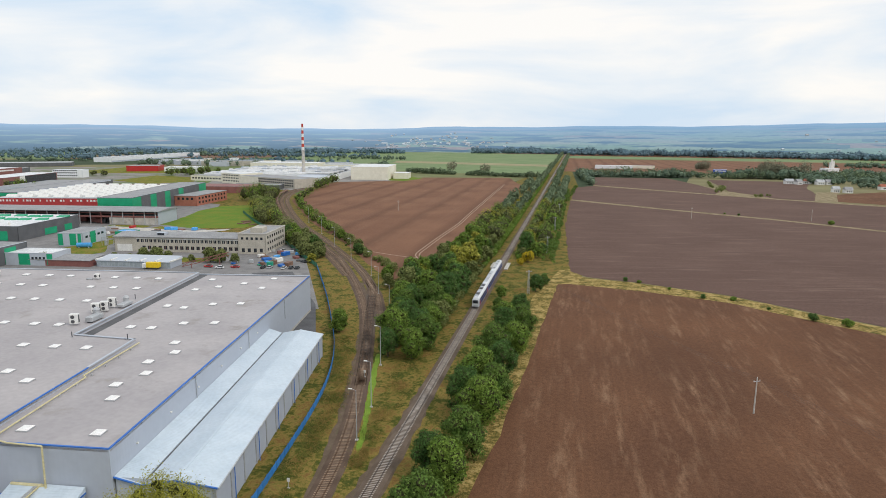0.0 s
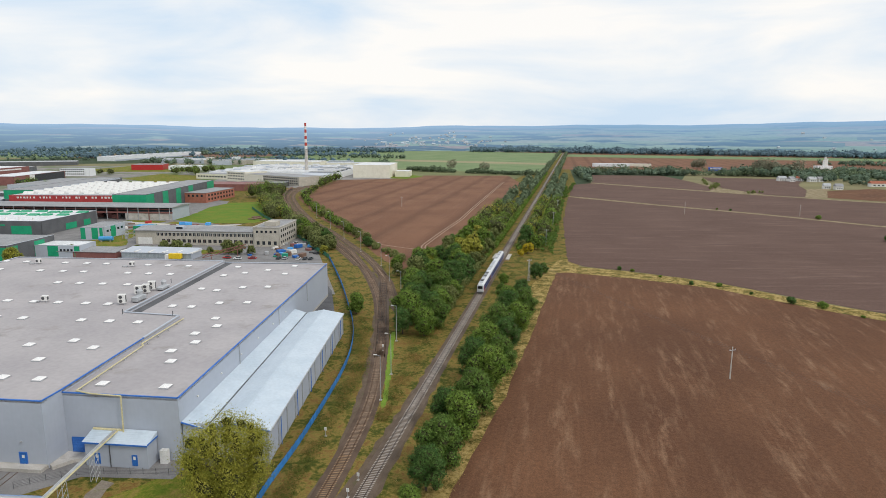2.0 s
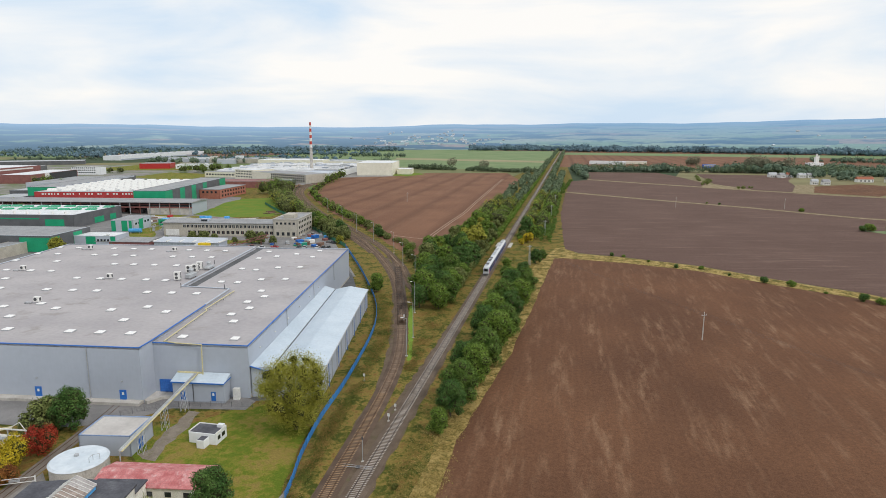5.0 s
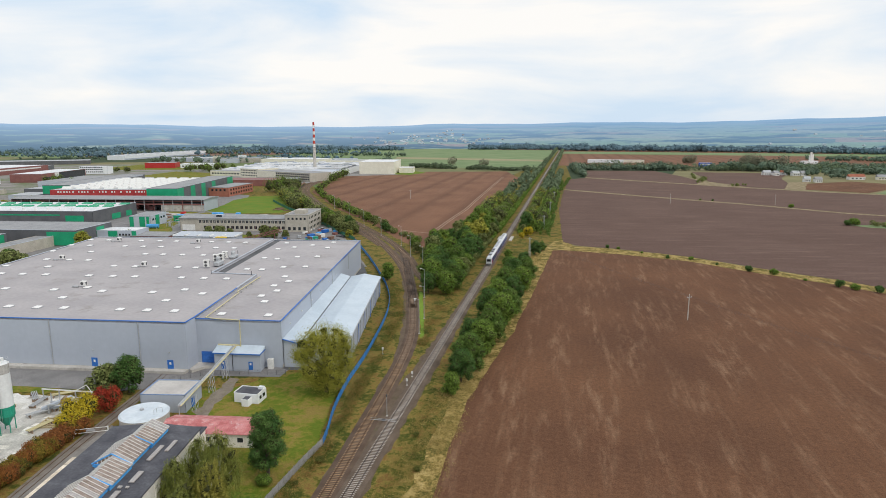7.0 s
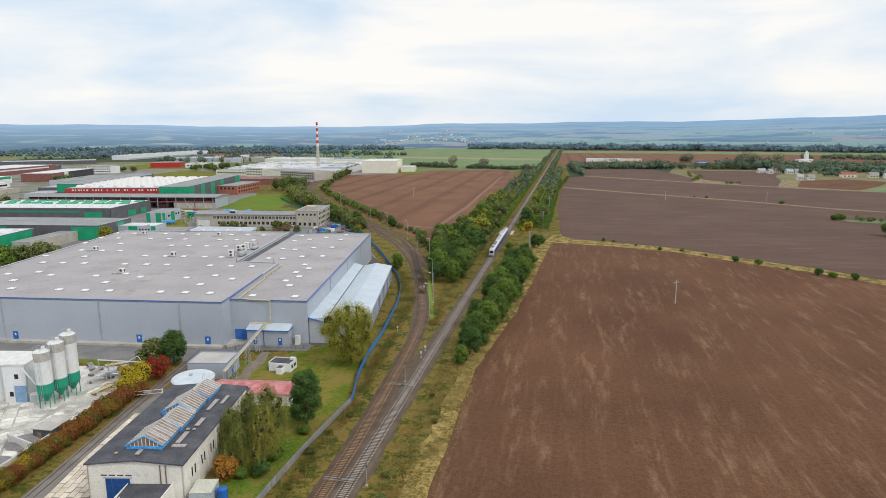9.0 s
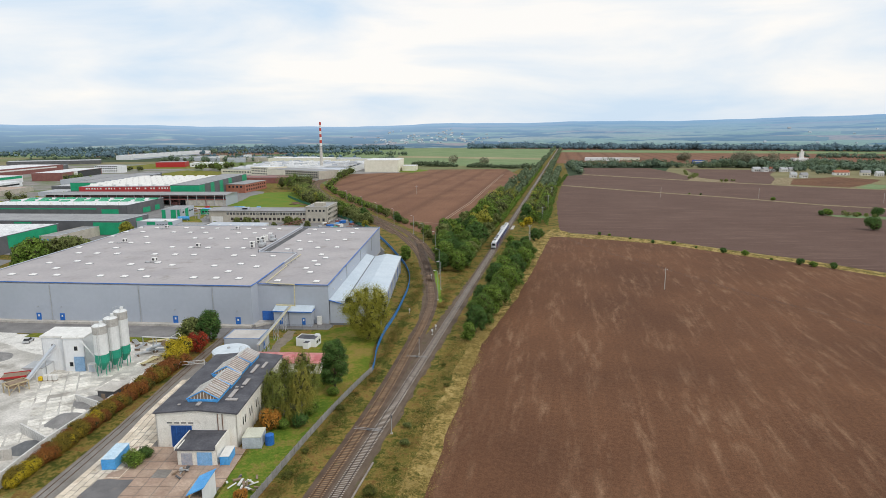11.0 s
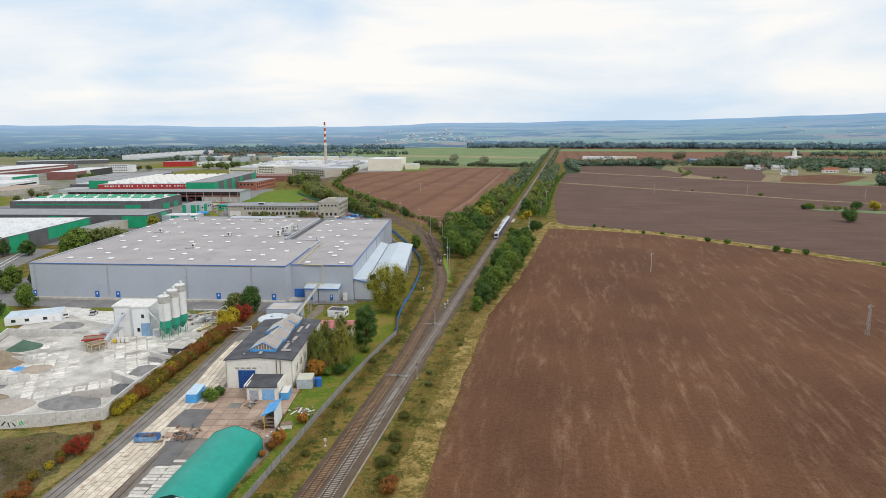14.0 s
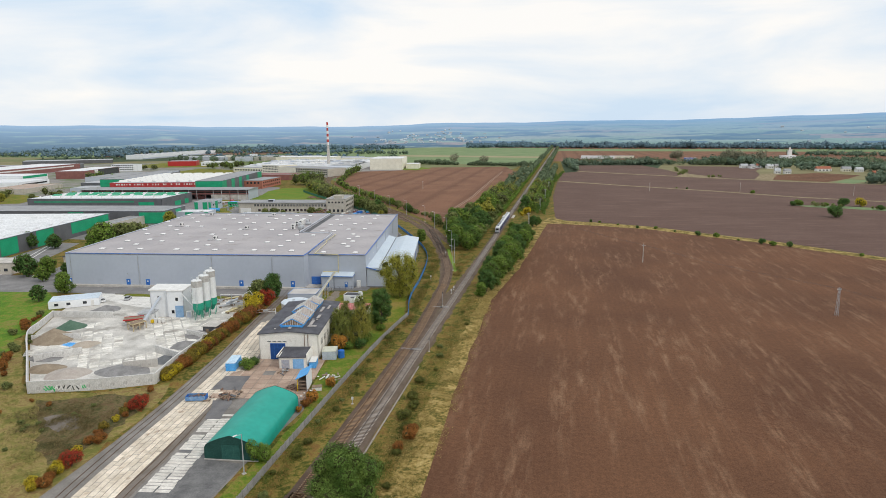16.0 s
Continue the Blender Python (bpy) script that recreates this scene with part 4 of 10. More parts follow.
for x, y, s in ((8.5, 397, 0.5), (8.0, 414, 0.55), (21.5, 428, 0.75), (24.5, 440, 0.6)):
    near.put(x, y, s, RT)
# beyond the gap, on the same side
for k in range(27):
    y = 508 + k * 9.5 + RT.uniform(-3, 3)
    for x in ((RT.uniform(7, 12), RT.uniform(16, 24)) if y < 760 else (RT.uniform(7, 12), RT.uniform(17, 30))):
        (golden if RT.random() < 0.12 else (olive if RT.random() < 0.3 else broad)).put(x, y, RT.uniform(0.65, 1.2), RT)
# the wedge of wood between the siding and the main line
for k in range(60):
    y = 338 + 6.2 * k + RT.uniform(-3, 3)
    left = -20 - (y - 338) * 0.20 if y < 432 else max(-38.8, -38.8 + (y - 432) * 0.06) if y < 560 else -31
    cols = 2 if k % 2 or y < 640 else 1
    for c in range(cols):
        x = -8.0 + (left + 8.0) * ((c + RT.uniform(0.05, 0.9)) / cols)
        (golden if RT.random() < (0.03 if y < 430 else 0.16) else (olive if RT.random() < (0.15 if y < 450 else 0.5) else (near if y < 400 else broad))).put(x, y, RT.uniform(0.75, 1.35), RT)
# brush between the spur and the left field
for x, y, _ in spline(SPUR[3:13], 5.2)[1:]:
    if RT.random() < 0.6:
        (broad if RT.random() < 0.5 else (olive if RT.random() < 0.4 else shrub_green)).put(x + RT.uniform(6.5, 13.0) * (1 + 0.2 * (y > 560)), y + RT.uniform(2, 7), RT.uniform(0.35, 0.75), RT)
for x, y, s in ((-244, 757, 0.9), (-247, 775, 1.0), (-254, 800, 0.95), (-262, 826, 1.0), (-274, 870, 1.2), (-279, 890, 1.4), (-284, 915, 1.5), (-289, 940, 1.4), (-296, 975, 1.5), (-300, 1000, 1.3)):
    broad.put(x, y, s, RT)
# willows and broadleaf trees on the works side of the curve
for x, y, _ in spline(STORE, 5.6):
    if 474 < y < 562:
        for c in range(2):
            (olive if RT.random() < 0.65 else broad).put(x - 5.5 - 7.5 * c - RT.uniform(0, 3), y + RT.uniform(-3, 3), RT.uniform(0.75, 1.15), RT)
    elif 585 < y < 700:
        for c in range(2):
            (olive if RT.random() < 0.7 else (golden if RT.random() < 0.4 else broad)).put(x - 9 - 10 * c - RT.uniform(0, 4), y + RT.uniform(-3, 3), RT.uniform(0.9, 1.35), RT)
for x, y, s in ((-262, 728, 1.7), (-272, 738, 1.9), (-283, 746, 2.0), (-292, 752, 1.8), (-268, 748, 1.8), (-281, 730, 1.6), (-298, 742, 1.6)):
    (broad if s != 1.7 else olive).put(x, y, s, RT)
golden.put(-99.5, 462.5, 0.6, RT)
near.put(-41.5, 355, 0.85, RT)
# shrubs on the grass strip between the fields
for x, y, s in ((62, 458, 0.8), (68, 456, 0.7), (92, 433, 0.75), (103.5, 432, 0.85), (126, 408, 1.15), (136, 403, 1.25), (156, 382, 1.3), (161, 378, 1.2), (169, 375, 1.2), (196, 352, 0.8), (214, 334, 0.9)):
    shrub_green.put(x, y, s, RT)
for x, y, s in ((80, 446, 0.5), (114, 420, 0.5), (146, 392, 0.5), (245, 512, 3.4), (238, 700, 1.6), (240, 588, 1.6), (246, 590, 2.4), (279, 586, 2.9), (268, 590, 1.4), (300, 566, 1.6), (312, 560, 2.6), (322, 556, 2.2), (170, 752, 0.7), (180, 744, 0.8)):
    shrub_green.put(x, y, s, RT)
shrub_yellow.put(13, 492, 1.6, RT)
shrub_yellow.put(294, 588, 2.0, RT)
shrub_yellow.put(10, 484, 0.9, RT)
near_tree = tree("tree", "large leafy green tree beside the track", "tree", 90, 13.2, 12.6, leaf_mid, bark_mat, 17000, 0.19)
near_tree.matrix_world = T(6.4, 91.2, 0, 40)
shrub_yellow.put(-1.5, 83.5, 0.55, RT)


def wood(name, label, spots, height, size, per, material, seed, base=None):
    """A far wood as one mass of leaf sprays."""
    rng = np.random.default_rng(seed)
    spots = np.array(spots)
    swell = np.array([noise.noise(Vector((x / 46, y / 46, seed))) for x, y in spots])
    spots, swell = spots[swell > -0.42], swell[swell > -0.42]
    k = len(spots)
    hs = height * np.clip(0.82 + 0.75 * swell, 0.45, 1.35) * rng.uniform(0.7, 1.15, k)
    ground_z = np.array([base(x, y) for x, y in spots]) if base else np.zeros(k)
    per = int(per * 1.25)
    c = np.repeat(np.column_stack([spots, ground_z + hs * 0.55]), per, 0)
    d = rng.normal(size=(k * per, 3))
    d /= np.linalg.norm(d, axis=1, keepdims=True)
    hh = np.repeat(hs, per)[:, None]
    p = c + d * np.concatenate([hh * 0.42, hh * 0.42, hh * 0.47], 1) * rng.uniform(0.6, 1, (k * per, 1))
    p[:, 2] = np.maximum(p[:, 2], np.repeat(ground_z, per) + 0.3)
    nrm = d + rng.normal(size=d.shape) * 0.4
    nrm /= np.linalg.norm(nrm, axis=1, keepdims=True)
    v, f = leaves(p, nrm, size * rng.uniform(0.7, 1.3, k * per), rng)
    return tagged(new(name, mesh_from(name, v, f, material)), label, "wood", kind="stuff")


def band(x0, y0, x1, y1, depth, n, rng):
    return [(x0 + (x1 - x0) * f + rng.uniform(-depth, depth) * 0.3, y0 + (y1 - y0) * f + rng.uniform(-depth, depth)) for f in (rng.random() for _ in range(n))]


RW = random.Random(5)


def on_hill(x, y):
    return -1.5 + hill_height(math.atan2(x, y), (math.hypot(x, y) - 2750) / 1800)


def arc(a0, a1, r0, r1, n, rng):
    """Spots spread over part of a ring round the origin."""
    res = []
    for _ in range(n):
        a, r = rng.uniform(a0, a1), rng.uniform(r0, r1)
        res.append((r * math.sin(a), r * math.cos(a)))
    return res


wood("brush", "dense green brush and saplings along the main line", band(6.6, 500, 7.2, 1250, 1.4, 420, RW) + band(-6.6, 500, -7.2, 1250, 1.4, 420, RW) + band(8.0, 486, 8.6, 1120, 1.6, 330, RW) + band(-7.8, 470, -8.6, 1120, 1.6, 330, RW) + band(14, 560, 20, 1000, 7, 160, RW) + band(-24, 400, -30, 640, 9, 120, RW), 4.2, 0.42, 60, leaf_green, 61)
wood("brush", "olive brush along the main line", band(7.5, 500, 9, 1120, 2.5, 190, RW) + band(-8, 350, -9, 1120, 2.5, 260, RW) + band(-24, 420, -30, 880, 8, 200, RW) + band(-50, 452, -98, 520, 4, 60, RW) + band(-98, 520, -246, 762, 4, 120, RW), 4.6, 0.42, 60, leaf_olive, 62)
wood("brush", "green brush between line and field", band(24, 500, 27, 960, 12, 260, RW) + band(30, 830, 40, 1040, 8, 40, RW), 4.4, 0.42, 60, leaf_mid, 64)
wood("brush", "yellowing brush along the main line", band(12, 500, 14, 800, 5, 26, RW) + band(-14, 420, -20, 900, 8, 44, RW), 5.0, 0.42, 60, leaf_gold, 63)


def clumps(name, label, spots, height, material, seed, level=1, per=46):
    """A far wood as one mass of uneven crowns: a rough core under many leaf sprays."""
    rng = np.random.default_rng(seed)
    bm = bmesh.new()
    bmesh.ops.create_icosphere(bm, subdivisions=level, radius=1.0)
    bm.verts.ensure_lookup_table()
    base = np.array([v.co[:] for v in bm.verts])
    tri = [[v.index for v in f.verts] for f in bm.faces]
    bm.free()
    vs, fs, cores, n = [], [], [], 0
    for x, y, *own in spots:
        sw = noise.noise(Vector((x / 60, y / 60, seed)))
        if sw < -0.40 and not own:
            continue
        h = own[0] if own else height * min(1.35, max(0.5, 0.85 + 0.7 * sw)) * rng.uniform(0.7, 1.15)
        r = h * rng.uniform(0.40, 0.60)
        p = base * rng.uniform(0.55, 1.0, (len(base), 1)) * ([r, r, h * 0.48] if per < 80 else [r * 0.85, r * 0.85, h * 0.42]) + [x, y, h * 0.5]
        p[:, 2] = np.maximum(p[:, 2], 0.0)
        vs.append(p)
        cores.append((len(fs), len(tri)))
        fs += [[i + n for i in t] for t in tri]
        n += len(base)
        full = per
        per = int(per * max(1.0, (h / 9.5) ** 1.7)) if own else per
        if per:
            d = rng.normal(size=(per, 3))
            d /= np.linalg.norm(d, axis=1, keepdims=True)
            q = d * rng.uniform(0.7, 1.08, (per, 1)) * [r, r, h * 0.52] + [x, y, h * 0.52]
            q[:, 2] = np.maximum(q[:, 2], 0.4)
            nrm = d + rng.normal(size=d.shape) * 0.35
            nrm /= np.linalg.norm(nrm, axis=1, keepdims=True)
            v, f = leaves(q, nrm, (h * 0.105 if per < 80 else 0.55) * rng.uniform(0.6, 1.4, per), rng)
            vs.append(v)
            fs += (f + n).tolist()
            n += len(v)
        per = full
    me = bpy.data.meshes.new(name)
    me.from_pydata(np.concatenate(vs).tolist(), [], fs)
    me.materials.append(material)
    # cores of fuller crowns take the dark colour that paints inner shade
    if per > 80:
        me.materials.append(twig_shade_mat)
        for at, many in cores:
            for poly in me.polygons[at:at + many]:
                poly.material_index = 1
    return tagged(new(name, me), label, "wood", kind="stuff")


# far crowns: green greyed with a little painted haze
wood_green_hazed = mat("far_crowns_green_hazed", (0.095, 0.140, 0.098), (0.145, 0.188, 0.128), size=9, fine=2.2, grainy=1.8, rough=0.95, bump=0.6, island=0.25, spec=0.05, place=True)
# crowns farthest off: blue distance haze painted into the base colour
wood_hazed = mat("far_crowns_hazed", (0.098, 0.158, 0.190), (0.130, 0.190, 0.222), size=30, fine=7, grainy=1.2, rough=0.95, bump=0.3, island=0.2, spec=0.05, place=True)


# ---- the large warehouse ----
def wall_on(p, q, z0, z1, material, parent, name="wall", thick=0.25, label=""):
    """A wall from p to q (interior on its left), its own x along the wall."""
    d = math.dist(p, q)
    ob = part(name, new_box(0, d, 0, thick, z0, z1), material, parent, label)
    ob.matrix_basis = T(p[0], p[1], 0, math.degrees(math.atan2(q[1] - p[1], q[0] - p[0])))
    return ob


def bar_on(p, q, z0, z1, out, inn, material, parent, name, label=""):
    d = math.dist(p, q)
    ob = part(name, new_box(0, d, -out, inn, z0, z1), material, parent, label)
    ob.matrix_basis = T(p[0], p[1], 0, math.degrees(math.atan2(q[1] - p[1], q[0] - p[0])))
    return ob


def lerp2(p, q, f):
    return (p[0] + (q[0] - p[0]) * f, p[1] + (q[1] - p[1]) * f)


WF = T(-65, 237.4, 0, 7.5)
A_, B_, B2, C_, D_, F_ = (-105.6, 1.5), (0.2, -0.2), (0.4, 5.5), (25.6, 4.9), (21.2, 138.0), (-112.5, 135.0)
S1, S2, S3 = (-1.6, 58.8), (-19.6, 60.8), (-22.0, 136.4)
TOP, LOW = 14.6, 14.0
wh = thing("warehouse", "large grey metal-clad warehouse with blue edging and flat roof", "warehouse", WF)
for p, q, h in ((A_, B_, TOP), (B_, B2, TOP), (C_, D_, LOW), (D_, S3, LOW), (S3, F_, TOP), (F_, A_, TOP)):
    wall_on(p, q, 0, h, cladding, wh)
wall_on(B2, C_, 0, LOW, cladding, wh)
part("roof", new_prism([A_, B_, B2, S1, S2, S3, F_], 14.0, 14.35), roof_grey, wh, "flat grey membrane roof")
part("roof", new_prism([B2, C_, D_, S3, S2, S1], 13.3, 13.65), roof_grey, wh, "flat grey membrane roof")
for p, q in ((B2, S1), (S1, S2), (S2, S3)):
    wall_on(p, q, 13.65, TOP, cladding, wh, "parapet")
for p, q, z in ((A_, B_, TOP), (B_, B2, TOP), (B2, lerp2(B2, S1, 0.62), TOP + 0.02), (B2, C_, LOW), (C_, D_, LOW)):
    bar_on(p, q, z - 0.16, z + 0.06, 0.10, 0.22, blue_trim, wh, "flashing", "blue edge flashing")
for p, q, z in ((lerp2(B2, S1, 0.62), S1, TOP), (S1, S2, TOP), (S2, S3, TOP), (F_, A_, TOP), (S3, F_, TOP), (D_, S3, LOW)):
    bar_on(p, q, z - 0.10, z + 0.10, 0.06, 0.5, cladding_light, wh, "coping")
bar_on(A_, B_, 0.0, 0.9, 0.06, 0.05, concrete, wh, "plinth")
bar_on(C_, D_, 0.0, 0.9, 0.06, 0.05, concrete, wh, "plinth")
part("roof_gutter", new_prism([(-19.2, 61.6), (-16.2, 61.6), (-18.6, 136.0), (-21.6, 136.0)], 13.64, 13.67), asphalt_dark, wh, "dark gutter strip beside the roof step")
# roof valley lines and rain pipes
for f in (0.02, 0.31, 0.62, 0.87):
    p = lerp2(A_, B_, f)
    part("rain_pipe", new_tube((p[0], p[1] - 0.16, 0), (p[0], p[1] - 0.16, 14.3), 0.11), steel, wh)
for f in (0.25, 0.5, 0.75):
    p = lerp2(C_, D_, f)
    part("rain_pipe", new_tube((p[0] + 0.2, p[1], 7), (p[0] + 0.2, p[1], 13.8), 0.1), steel, wh)
# doors in the long front
for x in (-104.4, -78.0, -69.2, -27.5, -5.0):
    y = A_[1] + (B_[1] - A_[1]) * (x - A_[0]) / (B_[0] - A_[0])
    d = part("door", new_box(x - 0.75, x + 0.75, y - 0.10, y + 0.04, 0.82, 3.25, bevel=0.03), blue_paint, wh, "blue steel door")
    part("door_frame", new_box(x - 0.9, x + 0.9, y - 0.06, y + 0.05, 0.8, 3.4), blue_trim, d)
    part("door_pane", new_box(x - 0.25, x + 0.3, y - 0.125, y - 0.08, 2.1, 2.8), white_paint, d)
    part("wall_lamp", new_box(x - 0.2, x + 0.2, y - 0.35, y - 0.02, 5.6, 5.8), steel, wh)
gate = part("gate", new_box(1.6, 5.6, 5.25, 5.4, 0.82, 4.2, bevel=0.04), blue_paint, wh, "blue sectional gate")
for k in range(4):
    part("gate_panel", new_box(1.8, 5.4, 5.19, 5.26, 0.92 + 0.8 * k, 1.62 + 0.8 * k, bevel=0.02), blue_trim, gate)
part("door", new_box(6.4, 7.6, 5.2, 5.4, 0.82, 3.2, bevel=0.03), blue_paint, wh, "blue steel door")
# skylights in rows
dome = bmesh.new()
prism(dome, [(-1.05, -1.05), (1.05, -1.05), (1.05, 1.05), (-1.05, 1.05)], 0.30, 0.52)
for v in dome.verts:
    if v.co.z > 0.45:
        v.co.x *= 0.72
        v.co.y *= 0.72
dome_me = mesh_of(dome, "skylight", skylight_mat)
curb_me = mesh_of(new_box(-1.12, 1.12, -1.12, 1.12, -0.02, 0.30), "curb", steel)


def skylight(x, y, z):
    ob = new("skylight", dome_me)
    ob.parent = wh
    ob.location = (x, y, z)
    c = new("curb", curb_me)
    c.parent = ob


# three to a bay, with a gap between the bays; the middle one of some rows is doubled
for y, first, bays in ((10.4, -8.2, 3), (51.2, -9.9, 3), (109.8, -31.6, 3), (124.6, -31.9, 3)):
    for k in range(11):
        if k % 4 != 3 and first - 8.75 * k > -111:
            skylight(first - 8.75 * k + 0.25 * (k % 3), y + 0.021 * (8.75 * k), 14.35)
for bay in range(3):
    x = -9.1 - 34.6 * bay
    for dx, y in ((0, 30.2), (-17.2, 30.8), (-7.6, 21.4), (-8.2, 34.8)):
        if x + dx > -104:
            skylight(x + dx, y + 0.8 * bay, 14.35)
for y, row in ((68.3, (-29.6, -36.9, -46.1, -54.3, -63.3)), (78.0, (-80.5, -88.8, -98.8)), (92.6, (-29.4, -38.1, -47.4, -56.0, -64.2)), (64.6, (-88.1, -105.8)), (95.2, (-90.8, -108.8))):
    for x in row:
        skylight(x, y + 0.02 * (-30 - x), 14.35)
for x, y in ((5.8, 10.8), (20.0, 10.5), (13.6, 24.8), (10.1, 31.5), (13.0, 38.3), (9.6, 45.1), (12.6, 52.0), (9.0, 58.9), (-3.8, 70.1), (-10.0, 70.4), (3.0, 75.1), (11.5, 76.5),
             (-4.9, 90.6), (-11.0, 92.1), (2.3, 95.5), (10.7, 97.1), (-12.1, 112.8), (-5.9, 117.7), (9.9, 117.7), (1.1, 123.5), (-13.0, 128.0), (9.2, 132.0)):
    skylight(x, y, 13.65)


def vent_fan(x, y, z, turn=0.0, tall=False):
    """A white roof unit on a frame: low with one fan, or a tall cooler with two."""
    f = thing("roof_fan", "tall white roof cooler with dark fan openings" if tall else "white roof ventilation unit with a black fan opening", "fan unit", WF @ T(x, y, z, turn), "roof fan units")
    top = 3.3 if tall else 2.1
    w = 1.15 if tall else 0.9
    part("housing", new_box(-w, w, -0.7, 0.7, 0.5, top, bevel=0.08), white_paint, f)
    for zz in ((1.2, 2.5) if tall else (1.35,)):
        part("fan_opening", new_tube((-0.2, -0.74, zz), (-0.2, -0.68, zz), 0.52, seg=16), steel_dark, f)
    part("side_grille", new_box(w - 0.02, w + 0.03, -0.4, 0.4, 0.8, top - 0.3), steel_dark, f)
    for a in (-0.8, 0.8):
        for b in (-0.6, 0.6):
            part("leg", new_box(a - 0.05, a + 0.05, b - 0.05, b + 0.05, 0, 0.5), steel, f)
    return f


for x, y in ((-94.2, 123.4), (-53.9, 122.0), (-92.0, 79.6), (-51.0, 69.4), (-53.9, 36.8)):
    vent_fan(x, y, 14.35)
    low = thing("roof_kerb", "low grey duct cover beside a roof fan", "duct", WF @ T(x - 2.6, y - 0.6, 14.35))
    part("cover", new_box(-1.0, 1.0, -0.4, 0.4, 0, 0.5, bevel=0.05), steel, low)
    part("flange", new_box(-1.1, 1.1, -0.5, 0.5, -0.02, 0.08), steel_dark, low)
for x, y in ((-25.4, 69.0), (-26.6, 80.2), (-25.2, 82.4), (-25.6, 86.6)):
    vent_fan(x, y, 14.35, 12, True)
for x, y, h in ((-22.6, 73.5, 1.5), (-22.8, 88.6, 1.0)):
    ducts = thing("roof_duct", "galvanised ventilation duct on the warehouse roof", "duct", WF @ T(x, y, 14.35))
    part("duct", new_box(-1.1, 1.1, -2.6, 2.6, 0.35, h + 0.2, bevel=0.1), steel, ducts)
    part("cowl", new_tube((-1.6, 3.4, 0), (-1.6, 3.4, h + 0.9), 0.85, seg=14), steel, ducts)
    part("cowl_cap", new_tube((-1.6, 3.4, h + 0.9), (-1.6, 3.4, h + 1.5), 1.05, 0.5, 14), steel, ducts)
    part("support", new_box(-0.8, 0.8, -2.2, -1.9, 0, 0.36), steel_dark, ducts)
    part("support", new_box(-0.8, 0.8, 1.9, 2.2, 0, 0.36), steel_dark, ducts)
for x, y in ((-18.9, 58.6), (-3.4, 58.2), (-24.4, 97.0)):
    vp = thing("vent_pipe", "thin dark vent pipe on the roof edge", "vent pipe", WF @ T(x, y, 14.35))
    part("pipe", new_tube((0, 0, 0), (0, 0, 1.7), 0.12, seg=8), steel_dark, vp)
    part("collar", new_tube((0, 0, 0), (0, 0, 0.2), 0.28, seg=8), steel, vp)

# yellow gas pipe over the roof edge and down the front
gp = thing("gas_pipe", "yellow gas pipe along the warehouse roof and wall", "pipe", WF)
run = [(7.6, 4.3, 5.5), (13.8, 4.2, 5.5), (13.8, 4.4, 14.15), (7.0, 4.9, 14.2), (3.2, 6.0, 14.2), (1.6, 34, 14.2), (1.0, 34.2, 14.5), (0.4, 57, 14.2)]
for a, b in zip(run, run[1:]):
    part("pipe", new_tube(a, b, 0.17, seg=8), yellow_paint, gp)
for k in range(9):
    y = 8 + 5.6 * k
    x = 3.1 - 2.5 * (y - 6) / 50
    part("bracket", new_box(x - 0.15, x + 0.15, y - 0.15, y + 0.15, 13.6, 14.2), steel, gp)

# loading canopy along the side
cn = thing("loading_canopy", "long loading canopy with two white sheet-metal roof bays", "canopy", WF)
K0, K1 = 5.3, 89.2


def side_x(y):
    return C_[0] + (D_[0] - C_[0]) * (y - C_[1]) / (D_[1] - C_[1])


def slab_between(x0a, x0b, z0, x1a, x1b, z1, thick=0.22):
    bm = bmesh.new()
    lo = [(x0a, K0, z0), (x1a, K0, z1), (x1b, K1, z1), (x0b, K1, z0)]
    a = [bm.verts.new(v) for v in lo]
    b = [bm.verts.new((x, y, z - thick)) for x, y, z in lo]
    bm.faces.new(a)
    bm.faces.new(b[::-1])
    for i in range(4):
        bm.faces.new((a[i], b[i], b[(i + 1) % 4], a[(i + 1) % 4]))
    bmesh.ops.recalc_face_normals(bm, faces=bm.faces[:])
    return bm


w0, w1 = side_x(K0), side_x(K1)
GUT, RIDGE, EAVE = (4.8, 3.9), (11.2, 10.0), (18.7, 16.8)
part("roof_sheet", slab_between(w0 + 0.05, w1 + 0.05, 8.5, w0 + GUT[0], w1 + GUT[1], 7.3), canopy_roof, cn, "white ribbed roof sheet")
part("gutter", slab_between(w0 + GUT[0], w1 + GUT[1], 7.1, w0 + GUT[0] + 0.5, w1 + GUT[1] + 0.45, 7.1), steel_dark, cn, "dark gutter between the bays")
part("roof_sheet", slab_between(w0 + GUT[0] + 0.5, w1 + GUT[1] + 0.45, 7.3, w0 + RIDGE[0], w1 + RIDGE[1], 8.5), canopy_roof, cn, "white ribbed roof sheet")
part("roof_sheet", slab_between(w0 + RIDGE[0], w1 + RIDGE[1], 8.5, w0 + EAVE[0], w1 + EAVE[1], 7.4), canopy_roof, cn, "white ribbed roof sheet")
part("ridge_cap", slab_between(w0 + RIDGE[0] - 0.3, w1 + RIDGE[1] - 0.3, 8.52, w0 + RIDGE[0] + 0.3, w1 + RIDGE[1] + 0.3, 8.52, 0.06), canopy_roof, cn)
part("eaves_gutter", slab_between(w0 + EAVE[0], w1 + EAVE[1], 7.34, w0 + EAVE[0] + 0.25, w1 + EAVE[1] + 0.25, 7.34, 0.2), steel, cn)
